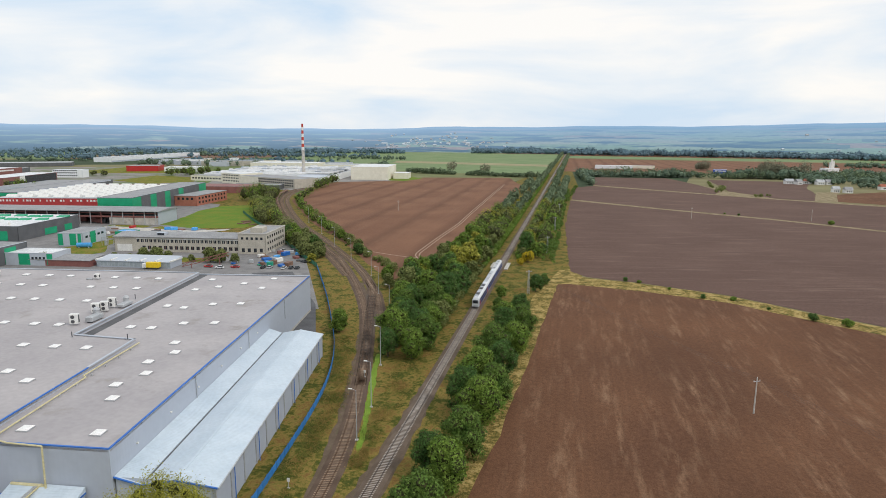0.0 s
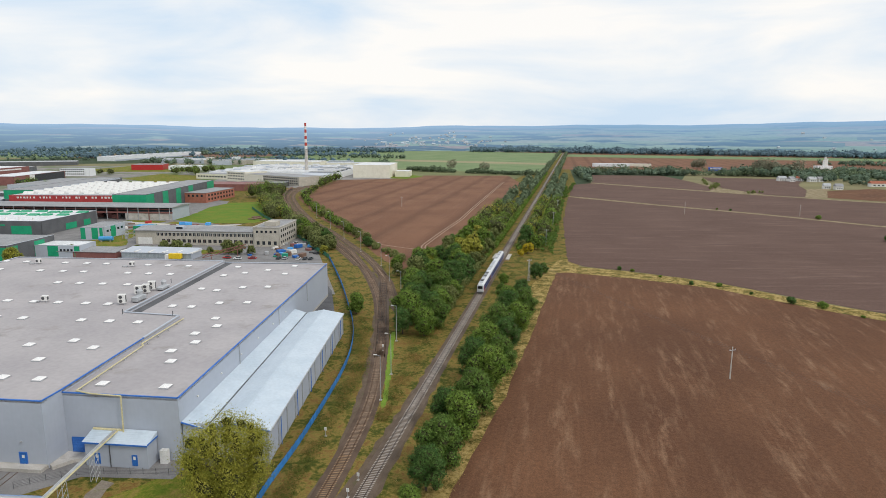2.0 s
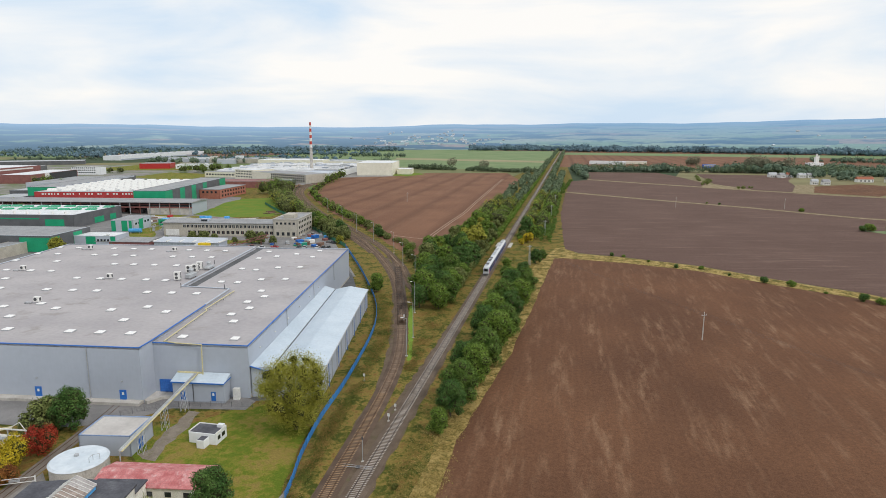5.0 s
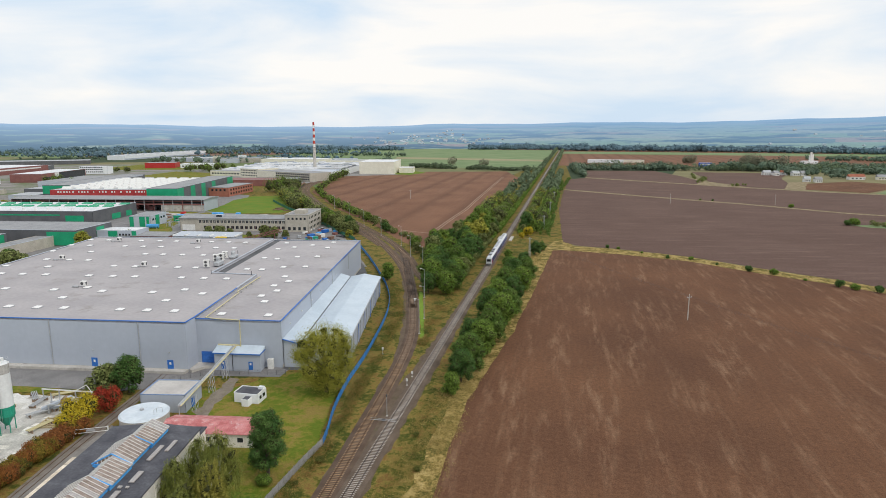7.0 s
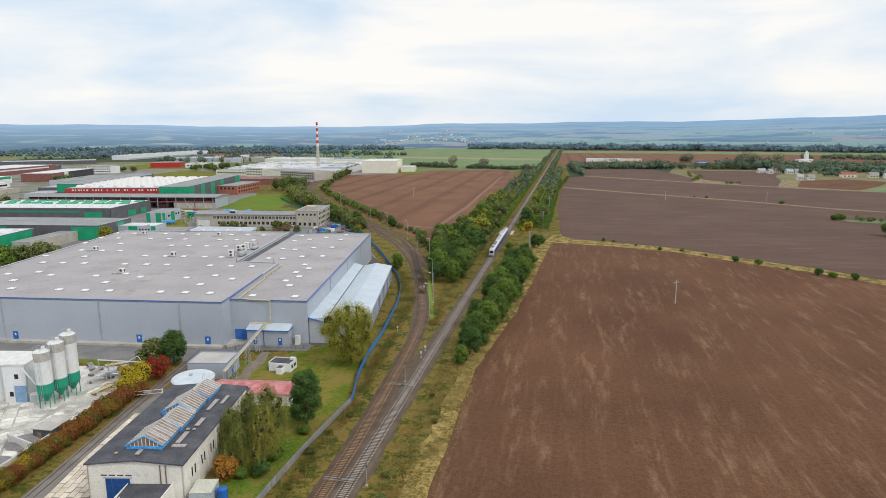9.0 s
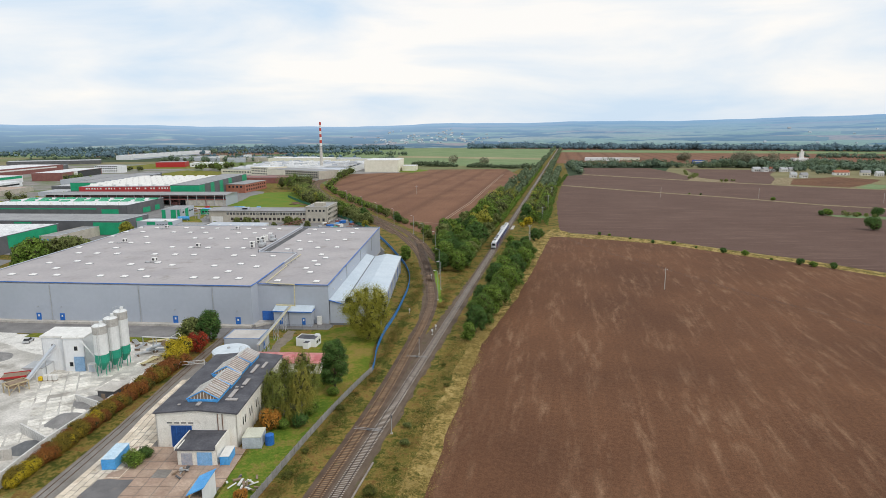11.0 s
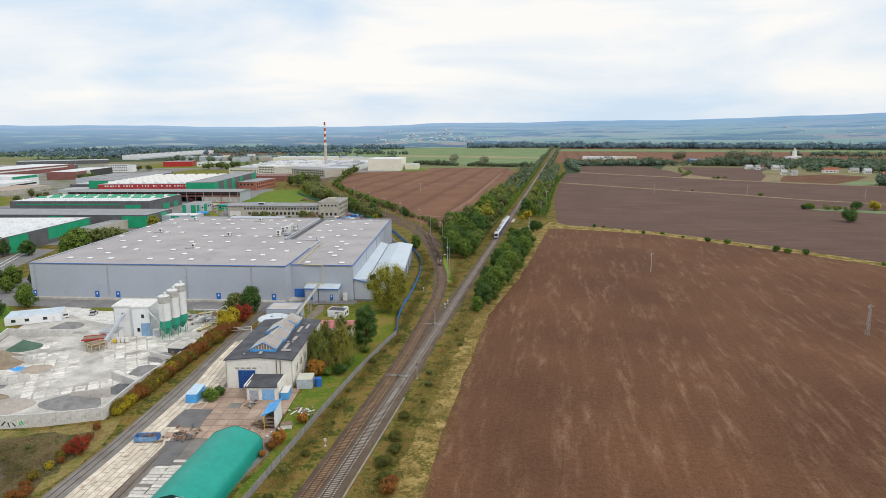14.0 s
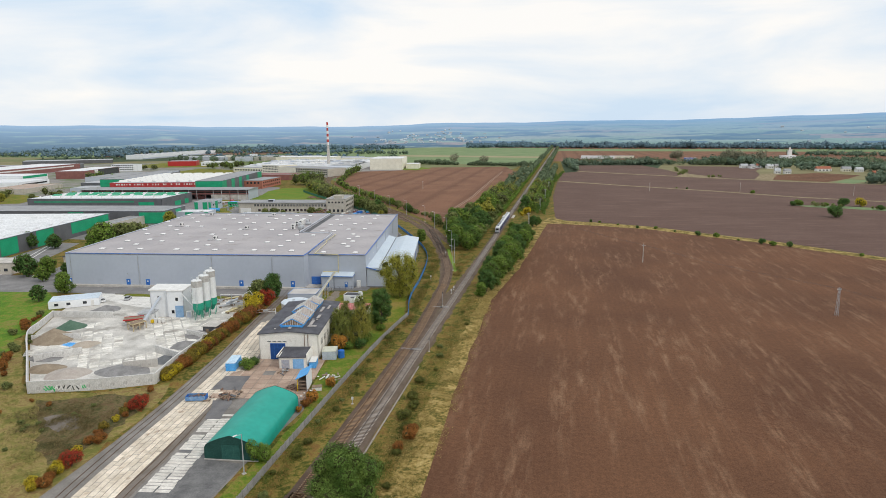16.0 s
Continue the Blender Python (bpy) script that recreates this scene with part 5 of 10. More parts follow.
for k in range(13):
    f = k / 12
    y = K0 + (K1 - K0) * f
    x = (w0 + EAVE[0] - 0.4) * (1 - f) + (w1 + EAVE[1] - 0.4) * f
    part("post", new_box(x - 0.15, x + 0.15, y - 0.15, y + 0.15, 0, 7.2), steel, cn)
    if k % 2:
        part("rain_pipe", new_tube((x + 0.3, y + 1.2, 0.1), (x + 0.3, y + 1.2, 7.1), 0.09, seg=6), blue_trim, cn, "blue rain pipe")
    if k < 12:
        p = (x, y + 0.2)
        f2 = (k + 1) / 12
        q = ((w0 + EAVE[0] - 0.4) * (1 - f2) + (w1 + EAVE[1] - 0.4) * f2, K0 + (K1 - K0) * f2 - 0.2)
        wall_on(p, q, 0.1, 7.0, cladding, cn, "side_panel", 0.12)
gable = bmesh.new()
cuts = [(w0 + 0.2, 8.2), (w0 + GUT[0] + 0.2, 6.95), (w0 + RIDGE[0], 8.2), (w0 + EAVE[0] - 0.5, 7.1)]
prism(gable, [(x, K0 + 0.3) for x, _ in cuts] + [(x, K0 + 0.5) for x, _ in cuts[::-1]], 0, [z for _, z in cuts] + [z for _, z in cuts[::-1]])
part("gable_wall", gable, cladding_light, cn)
for xa, za, xb, zb in ((0.1, 8.52, GUT[0], 7.32), (GUT[0] + 0.5, 7.32, RIDGE[0], 8.52), (RIDGE[0], 8.52, EAVE[0], 7.42)):
    bm = new_tube((w0 + xa, K0 - 0.02, za - 0.1), (w0 + xb, K0 - 0.02, zb - 0.1), 0.19, seg=6)
    part("verge_trim", bm, blue_trim, cn, "blue verge trim")
for k in range(6):
    y = K0 + 8 + 13 * k
    x = side_x(y)
    part("bulkhead_lamp", new_box(x + 0.05, x + 0.35, y - 0.2, y + 0.2, 10.5, 10.8), white_paint, cn)

# low annex before the wing
an = thing("annex", "low grey metal annex with light roof and blue doors", "annex", WF)
wall_on((7.0, 1.6), (20.4, 1.2), 0, 5.3, cladding, an)
wall_on((20.4, 1.2), (20.4, 4.8), 0, 5.3, cladding, an)
wall_on((7.0, 5.2), (7.0, 1.6), 0, 5.3, cladding, an)
bm = bmesh.new()
prism(bm, [(6.7, 1.2), (20.7, 0.8), (20.7, 4.75), (6.7, 5.3)], 5.2, [5.4, 5.4, 6.6, 6.6])
part("roof", bm, canopy_roof, an)
bar_on((6.7, 1.15), (20.7, 0.75), 5.1, 5.42, 0.06, 0.05, blue_trim, an, "eaves_trim", "blue eaves trim")
bar_on((20.75, 0.8), (20.75, 4.7), 5.35, 5.65, 0.05, 0.04, blue_trim, an, "eaves_trim", "blue eaves trim")
part("gas_duct", new_tube((6.9, 4.9, 6.5), (13.6, 4.6, 6.5), 0.3, seg=8), yellow_paint, an, "pale yellow insulated pipe")
part("rain_pipe", new_tube((12.4, 1.3, 0.1), (12.4, 1.3, 5.1), 0.09, seg=6), steel_dark, an)
for x in (9.6, 17.6):
    y = 1.6 - 0.4 * (x - 7.0) / 13.4
    d = part("door", new_box(x - 0.6, x + 0.6, y - 0.10, y + 0.05, 0.62, 3.0, bevel=0.03), blue_paint, an, "blue steel door")
    part("door_pane", new_box(x - 0.25, x + 0.25, y - 0.13, y - 0.09, 2.0, 2.7), white_paint, d)
part("cabinet", new_box(21.6, 23.2, 3.4, 4.5, 0, 3.0, bevel=0.05), white_paint, an, "white meter cabinet")

# ---- railway lines ----
track("track_main", "straight main track on pale concrete sleepers", spline(MAIN, 0.61), ballast_mat, rail_mat, concrete_piece, sleeper_far, 1.25, (560, 860))
track("track_siding", "rusty siding track on timber sleepers curving away", spline(SIDING, 0.62), ballast_rust, rail_rust, timber_piece, sleeper_wood_far, 1.25, (528, 822))
track("track_spur", "rusty spur track beside the siding", spline(SPUR, 0.64), ballast_rust, rail_rust, timber_piece, sleeper_wood_far, 1.25, (0, 0))
track("track_store", "rusty storage track with standing wagons", spline(STORE, 0.64), ballast_rust, rail_rust, timber_piece, sleeper_wood_far, 1.25, (0, 0))
track("track_loop", "short rusty track at the turnout", spline(LOOP, 0.64), ballast_rust, rail_rust, timber_piece, sleeper_wood_far, 1.25, (0, 0))

# turnout timbers and closure rails over the dark ballast
to = thing("track_turnout", "dark oily turnout timbers with several rails", "railway turnout", kind="structure")
to_line = spline([(-22.0, 324.4), (-28.6, 346.5), (-36.8, 373), (-46.7, 406)], 0.75)
beam_me = mesh_of(new_box(-1.75, 1.75, -0.14, 0.14, 0.10, 0.205), "timber", mat("oily_timber", (0.060, 0.044, 0.034), (0.095, 0.070, 0.054), size=1, fine=0.1, vary=0.25))
for x, y, h in to_line:
    q = new("timber", beam_me)
    q.matrix_world = T(x, y, 0, h)
    q.parent = to
oily_rail = mat("oily_rail", (0.060, 0.036, 0.026), (0.10, 0.062, 0.044), size=2, rough=0.6)
for u0, u1 in ((-1.25, -0.9), (0.25, 0.6), (0.9, 1.5), (-0.6, -0.1)):
    bm = bmesh.new()
    k = len(to_line)
    along(bm, [(x + math.cos(radians(h)) * (u0 + (u1 - u0) * i / k), y + math.sin(radians(h)) * (u0 + (u1 - u0) * i / k), h) for i, (x, y, h) in enumerate(to_line)][::4], rail_profile(0.0))
    part("rail", bm, oily_rail, to)


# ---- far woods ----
wood("wood_far", "far green tree belt beyond the fields", band(45, 1285, 330, 1290, 12, 260, RW) + band(330, 1300, 760, 1330, 28, 360, RW) + band(44, 1260, 62, 1060, 10, 50, RW), 17, 1.6, 12, leaf_hazed, 21)
clumps("wood_far", "far green tree belt beyond the fields", band(52, 1262, 330, 1300, 9, 110, RW) + band(330, 1305, 760, 1335, 24, 190, RW) + band(46, 1240, 62, 1070, 8, 30, RW), 15, wood_green_hazed, 121)
wood("wood_far", "far green hedge row behind the reddish field", band(-270, 1275, -20, 1200, 9, 240, RW), 10, 1.6, 26, leaf_hazed, 22)
wood("wood_far", "tall greyish poplars above the tree belt", band(352, 1318, 424, 1324, 14, 100, RW) + band(292, 1560, 312, 1560, 8, 8, RW) + [(-198, 1330), (-194, 1338), (-128, 1294), (-122, 1300)], 27, 1.5, 130, leaf_tan, 29)
clumps("wood_far", "far wood across the plain, tinted with painted blue haze", [q for k in range(4) for q in arc(0.005, 0.62, 2560 + 60 * k, 2620 + 60 * k, 380, RW)] + arc(-0.14, 0.0, 2640, 2900, 300, RW), 22, wood_hazed, 23, per=26)
clumps("wood_far", "far woods in the plain on the town side", arc(-0.47, -0.24, 2500, 2740, 420, RW) + arc(-0.78, -0.62, 2650, 2740, 90, RW) + arc(-0.56, -0.46, 2300, 2700, 160, RW) + arc(-0.66, -0.46, 2420, 2640, 200, RW) + band(-1640, 2200, -1290, 1880, 70, 130, RW), 17, wood_hazed, 24, per=26)
wood("wood_far", "tree line along the railway far off", band(11.5, 770, 13.5, 2750, 5, 420, RW) + band(22, 770, 26, 1150, 6, 100, RW) + band(-11.5, 710, -13.5, 2750, 5, 430, RW) + band(-26, 710, -24, 1050, 6, 110, RW) + band(-8, 2700, 8, 2760, 20, 30, RW), 11, 1.5, 34, leaf_hazed, 25)


# ---- train on the main line ----
train_white = mat("train_white", (0.66, 0.67, 0.69), (0.72, 0.73, 0.75), size=4, rough=0.4, bump=0.0, stain=((0.55, 0.55, 0.56), 3, 0.62))
train_blue = mat("train_blue", (0.035, 0.055, 0.20), (0.05, 0.075, 0.26), size=4, rough=0.4, bump=0.0)
train_red = mat("train_red", (0.42, 0.03, 0.03), (0.48, 0.04, 0.04), size=2, rough=0.4, bump=0.0)
train_grey = mat("train_roof_grey", (0.40, 0.41, 0.43), (0.48, 0.49, 0.51), size=3, rough=0.55, bump=0.05)


def train():
    t = thing("train", "white and blue double-deck electric train with three coaches", "train", T(0, 394, 0.345))
    coach = 26.2
    for c in range(3):
        y0 = c * coach + 0.15
        y1 = y0 + coach - 0.5
        bm = bmesh.new()
        prof = [(-1.3, 0.55), (-1.4, 0.9), (-1.4, 2.3), (-1.395, 3.35), (-1.15, 4.0), (-0.6, 4.3), (0.6, 4.3), (1.15, 4.0), (1.395, 3.35), (1.4, 2.3), (1.4, 0.9), (1.3, 0.55)]
        line = [(0, y0 + (y1 - y0) * k / 6, 0) for k in range(7)]
        along(bm, line, prof, closed=True)
        if c == 0:
            for v in bm.verts:
                if v.co.y < y0 + 0.01:
                    v.co.y += 1.3 * max(0.0, (v.co.z - 2.0) / 2.3) ** 1.5
                    v.co.x *= 0.93
        body = part("coach", bm, train_white, t, "white coach body")
        for s in (-1, 1):
            part("side_band", new_box(s * 1.405 - 0.012, s * 1.405 + 0.012, y0 + (1.9 if c == 0 else 0.1), y1 - 0.1, 0.62, 3.35), train_blue, body, "dark blue side panel")
            for z in (1.05, 2.5):
                for k in range(9):
                    y = y0 + 4.0 + 2.3 * k
                    part("window_pane", new_box(s * 1.425 - 0.01, s * 1.425 + 0.012, y, y + 1.7, z, z + 0.62), dark_glass, body)
            for y in (y0 + 2.3, y1 - 2.4):
                part("door", new_box(s * 1.42 - 0.012, s * 1.42 + 0.016, y, y + 1.4, 0.7, 2.7), train_red if c == 0 else train_blue, body)
        part("roof_panel", new_box(-0.75, 0.75, y0 + 2.4, y1 - 1.5, 4.28, 4.42, bevel=0.05), train_grey, body)
        for y in ((y0 + 5, y0 + 14, y0 + 20) if c != 1 else (y0 + 8, y0 + 17)):
            part("roof_unit", new_box(-0.7, 0.7, y, y + 2.6, 4.40, 4.72, bevel=0.06), steel_dark if c == 0 else train_grey, body)
        for y in (y0 + 3.4, y1 - 3.4):
            for a in (-1.25, 1.25):
                part("axle", new_tube((-0.78, y + a, 0.42), (0.78, y + a, 0.42), 0.42, seg=14), steel_dark, body)
            part("bogie_frame", new_box(-1.05, 1.05, y - 1.8, y + 1.8, 0.32, 0.62), steel_dark, body)
        if c == 0:
            part("windscreen", new_prism([(-0.98, y0 - 0.02), (0.98, y0 - 0.02), (0.98, y0 + 0.8), (-0.98, y0 + 0.8)], 2.05, 3.25), dark_glass, body)
            part("front_panel", new_box(-1.05, 1.05, y0 - 0.05, y0 + 0.1, 0.75, 1.35, bevel=0.04), train_grey, body)
            part("buffer_beam", new_box(-1.2, 1.2, y0 - 0.15, y0 + 0.2, 0.4, 0.72, bevel=0.04), steel_dark, body)
            for s in (-0.85, 0.85):
                part("headlight", new_box(s - 0.14, s + 0.14, y0 - 0.08, y0 + 0.05, 1.55, 1.8, bevel=0.03), white_paint, body)
        if c < 2:
            part("gangway", new_box(-0.8, 0.8, y1 - 0.05, y1 + 0.55, 0.8, 3.6), steel_dark, body)
    return t


train()

# ---- freight wagons standing on the storage track ----
wagon_rust = mat("wagon_brown", (0.16, 0.095, 0.07), (0.23, 0.14, 0.10), size=2, rough=0.8, bump=0.1)


def tank_wagon(m):
    w = thing("tank_wagon", "dull brown tank wagon on the storage track", "freight wagon", m, "freight wagons")
    part("tank", new_tube((0, -6.3, 2.2), (0, 6.3, 2.2), 1.35, seg=16), wagon_rust, w)
    part("underframe", new_box(-1.2, 1.2, -7, 7, 0.9, 1.15), steel_dark, w)
    part("dome", new_tube((0, 0, 3.4), (0, 0, 3.9), 0.6, seg=10), wagon_rust, w)
    for y in (-5, -3.2, 3.2, 5):
        part("axle", new_tube((-0.8, y, 0.75), (0.8, y, 0.75), 0.42, seg=12), steel_dark, w)
    return w


spots = spline([(-208, 645), (-240, 701), (-271.5, 762), (-294, 822), (-307, 883)], 15.0)
x0, y0, h0 = spots[0]
wag = tank_wagon(T(x0, y0, 0, h0))
for x, y, h in spots[1:15]:
    copy_thing(wag, T(x, y, 0, h))

# ---- fences ----
def fence(name, label, pts, step, height, material, post_mat, gap=0.06, thick=0.06):
    line = spline(pts, step)
    top = thing(name, label, "fence")
    me = mesh_of(new_box(-thick / 2, thick / 2, gap / 2, step - gap / 2, 0.08, height, bevel=0.015), "panel", material)
    pm = mesh_of(new_box(-0.09, 0.09, -0.09, 0.09, 0, height + 0.12), "post", post_mat)
    for i, (x, y, h) in enumerate(line):
        q = new("post", pm)
        q.matrix_world = T(x, y, 0, h)
        q.parent = top
        if i + 1 < len(line):
            x2, y2, _ = line[i + 1]
            a = math.degrees(math.atan2(-(x2 - x), y2 - y))
            p = new("panel", me)
            p.matrix_world = T(x, y, 0, a)
            p.parent = top


fence_blue = mat("blue_fence_panel", (0.03, 0.17, 0.44), (0.05, 0.22, 0.52), size=3, rough=0.6, bump=0.1, vary=0.15, stripe=("Y", 0.25, 1.0))
fence_grey = mat("grey_concrete_panel", (0.22, 0.215, 0.205), (0.30, 0.29, 0.275), size=2, rough=0.9, bump=0.1, vary=0.12, stain=((0.15, 0.145, 0.13), 1.2, 0.58))
fence("fence", "tall blue sheet-metal fence round the warehouse yard", [(-11.8, 206), (-13.0, 212), (-15.5, 222), (-18.1, 238.5), (-20.1, 260.7), (-25, 296), (-30.5, 320), (-38.7, 343), (-50, 368), (-63.4, 396.3), (-79, 427), (-92, 452)], 2.5, 1.75, fence_blue, fence_blue)
fence("fence", "weathered grey concrete panel fence beside the tracks", [(-13.0, 62), (-13.4, 90), (-13.6, 110), (-13.9, 140), (-13.8, 172), (-12.8, 195), (-11.8, 206)], 2.0, 1.75, fence_grey, fence_grey)
fence("fence", "green mesh fence behind the wooded siding", [(-92, 452), (-121, 489), (-160, 542), (-206, 596), (-249, 652)], 5.0, 2.3, mat("green_mesh", (0.03, 0.15, 0.085), (0.04, 0.19, 0.11), size=2, rough=0.7), steel_dark)

# ---- power line poles ----
def concrete_pole(m):
    p = thing("power_pole", "pale concrete power pole with a crossarm in the field", "power pole", m, "power poles")
    part("pole", new_tube((0, 0, -0.3), (0, 0, 9.4), 0.20, 0.12, 8), concrete, p)
    part("crossarm", new_box(-1.0, 1.0, -0.06, 0.06, 8.5, 8.64), steel, p)
    for x, z in ((-0.9, 8.64), (0.9, 8.64), (0, 9.4)):
        part("insulator", new_tube((x, 0, z), (x, 0, z + 0.3), 0.07, 0.05, 7), white_paint, p)
    return p


pole = concrete_pole(T(82, 317.5, 0, 30))
for x, y, a in ((135, 712, 60), (231, 722, 60), (-120, 700, 0), (330, 690, 60)):
    copy_thing(pole, T(x, y, 0, a))


def lattice_pole(m):
    p = thing("lattice_mast", "grey lattice steel power mast at the field edge", "power mast", m, "lattice masts")
    h, a, b = 10.5, 0.45, 0.2
    for sx in (-1, 1):
        for sy in (-1, 1):
            part("leg", new_tube((sx * a, sy * a, -0.2), (sx * b, sy * b, h), 0.05, seg=5), steel, p)
    for k in range(9):
        z0, z1 = h * k / 9, h * (k + 1) / 9
        w0_, w1_ = a + (b - a) * k / 9, a + (b - a) * (k + 1) / 9
        s = 1 if k % 2 else -1
        part("brace", new_tubes([((-w0_ * s, sy * w0_, z0), (w1_ * s, sy * w1_, z1)) for sy in (-1, 1)] + [((sx * w0_, -w0_ * s, z0), (sx * w1_, w1_ * s, z1)) for sx in (-1, 1)], 0.03, 4), steel, p)
    part("crossarm", new_box(-1.2, 1.2, -0.07, 0.07, 9.7, 9.85), steel, p)
    for x in (-1.1, 0, 1.1):
        part("insulator", new_tube((x, 0, 9.85), (x, 0, 10.2), 0.08, 0.05, 6), white_paint, p)
    return p


lm = lattice_pole(T(138.4, 233.6, 0, 33))
copy_thing(lm, T(18.6, 423.9, 0, 32))
for x, y in ((22.5, 520), (24, 610), (25, 700)):
    copy_thing(lm, T(x, y, 0, 10))
wires = thing("power_line", "three thin power wires over the ploughed field", "power line")
run = [(18.6, 423.9, 10.2), (82, 317.5, 9.0), (138.4, 233.6, 10.2), (200, 140, 9.5)]


def cable(bm, pts, r):
    """One continuous thin cable through the given points."""
    rings = []
    for x, y, z in pts:
        rings.append([bm.verts.new((x + r * u, y, z + r * v)) for u, v in ((1, 0), (0, 1), (-1, 0), (0, -1))])
    for p, q in zip(rings, rings[1:]):
        for i in range(4):
            bm.faces.new((p[i], p[(i + 1) % 4], q[(i + 1) % 4], q[i]))


for off in (-0.95, 0.0, 0.95):
    for a, b in zip(run, run[1:]):
        bm = bmesh.new()
        cable(bm, [(a[0] + (b[0] - a[0]) * f + off * 0.85, a[1] + (b[1] - a[1]) * f + off * 0.5, a[2] + (b[2] - a[2]) * f - 4.4 * f * (1 - f)) for f in [k / 10 for k in range(11)]], 0.014)
        part("wire", bm, steel_dark, wires)


def yard_lamp(m, h=12.0):
    p = thing("lamp_mast", "tall slim grey lamp mast beside the siding", "lamp mast", m, "lamp masts")
    part("mast", new_tube((0, 0, -0.2), (0, 0, h), 0.14, 0.07, 8), steel, p)
    part("lamp_arm", new_tube((0, 0, h - 0.1), (-1.1, 0, h + 0.15), 0.045, seg=6), steel, p)
    part("lamp_head", new_box(-1.8, -0.9, -0.16, 0.16, h + 0.06, h + 0.26, bevel=0.05), white_paint, p)
    part("footing", new_box(-0.35, 0.35, -0.35, 0.35, -0.1, 0.25), concrete, p)
    return p


mast0 = yard_lamp(T(-9.2, 283))
for x, y in ((-14, 300), (-20.5, 328), (-33, 378), (-47, 408), (-61, 440), (-84, 474), (-108, 510), (-136, 556), (-168, 606)):
    copy_thing(mast0, T(x + 2.5, y, 0, 0))
wf = thing("wire_fence", "low dark wire fence between lawn and works road", "fence")
wf_line = spline([(-65.4, 229.7), (-60.0, 234.6), (-54.0, 237.3), (-44.4, 239.4), (-34.9, 240.9)], 2.6)
for x, y, h in wf_line:
    part("post", new_tube((x, y, 0), (x, y, 1.5), 0.05, seg=6), steel_dark, wf)
for z in (0.3, 0.6, 0.9, 1.2, 1.45):
    bm = bmesh.new()
    cable(bm, [(x, y, z) for x, y, h in wf_line], 0.02)
    part("wire", bm, steel_dark, wf)
small_lamp = yard_lamp(T(-17.4, 99.8, 0, 60), 8.4)
tagged(small_lamp, "grey street lamp at the storage tent", "street lamp")


def signal_post(m, h, label):
    p = thing("signal_post", label, "railway signal", m, "railway signals")
    part("post", new_tube((0, 0, 0), (0, 0, h), 0.07, seg=7), steel, p)
    part("board", new_box(-0.28, 0.28, -0.06, 0.06, h - 0.75, h, bevel=0.03) if h < 3 else new_box(-0.14, 0.14, -0.1, 0.1, h - 0.7, h, bevel=0.03), white_paint if h < 3 else steel_dark, p)
    part("base", new_box(-0.25, 0.25, -0.25, 0.25, 0.0, 0.22), concrete, p)
    return p


signal_post(T(-2.3, 246.5), 1.7, "short white railway signal board between the tracks")
signal_post(T(-2.2, 240.5), 2.0, "short white shunting signal between the tracks")
signal_post(T(-2.2, 222.0), 5.6, "tall grey signal mast between the tracks")
signal_post(T(3.4, 172.5), 4.4, "grey signal mast beside the main track")
signal_post(T(-7.2, 133.5), 1.9, "white marker post beside the siding")
signal_post(T(-19.5, 318), 2.2, "short white signal beside the siding")
signal_post(T(-15.5, 262), 2.2, "short white signal beside the siding")


def point_frame(m):
    p = thing("point_machine", "grey steel point machine with rods across the track", "point machine", m, "point machines")
    part("rod", new_tubes([((-3.2, 0, 0.42), (3.2, 0, 0.42)), ((-3.2, 0.8, 0.42), (3.2, 0.8, 0.42)), ((-3.0, 0, 0.4), (3.0, 0.8, 0.4))], 0.035, 5), steel, p)
    part("box", new_box(-0.35, 0.35, 0.2, 0.8, 0.1, 0.5, bevel=0.04), steel_dark, p)
    return p


pm0 = point_frame(T(-2.3, 219.0))
copy_thing(pm0, T(-2.2, 172.5, 0, 0))
trough_mat = mat("worn_concrete", (0.25, 0.215, 0.185), (0.33, 0.29, 0.25), size=2, fine=0.2, bump=0.2)
cw = thing("cable_trough", "worn concrete cable trough beside the main track", "cable trough")
part("trough", new_box(3.0, 3.3, 88, 160, 0.0, 0.16), trough_mat, cw)
for k in range(18):
    part("cover", new_box(2.97, 3.33, 88.1 + 4 * k, 91.95 + 4 * k, 0.16, 0.21), trough_mat, cw)
pl = thing("platform_edge", "short pale crossing slab beside the main track", "slab")
part("slab", new_box(2.7, 4.6, 470, 486, 0, 0.5, bevel=0.05), concrete, pl)
part("slab", new_box(-4.8, -2.7, 472, 486, 0, 0.5, bevel=0.05), concrete, pl)

# ---- rough grass and weeds ----
def tufts(name, label, spots, size, material, seed):
    """Fine grass sprays scattered about the given spots."""
    rng = np.random.default_rng(seed)
    per = 10
    spots = [q for q in spots if noise.noise(Vector((q[0] / 3.2, q[1] / 6.5, seed * 3.7))) > rng.uniform(-0.35, 0.30)]
    p = np.repeat(np.array([(x, y, 0.0) for x, y in spots]), per, 0)
    k = len(p)
    d = rng.normal(size=(k, 3)) * [0.8, 0.8, 0.5] + [0, 0, 0.45]
    d /= np.linalg.norm(d, axis=1, keepdims=True)
    sz = size * rng.uniform(0.5, 1.4, k)
    p[:, 2] = rng.uniform(0.06, 0.75, k)
    p[:, :2] += rng.normal(size=(k, 2)) * 0.42
    v, f = leaves(p, d, sz, rng)
    return tagged(new(name, mesh_from(name, v, f, material)), label, "grass", kind="stuff")


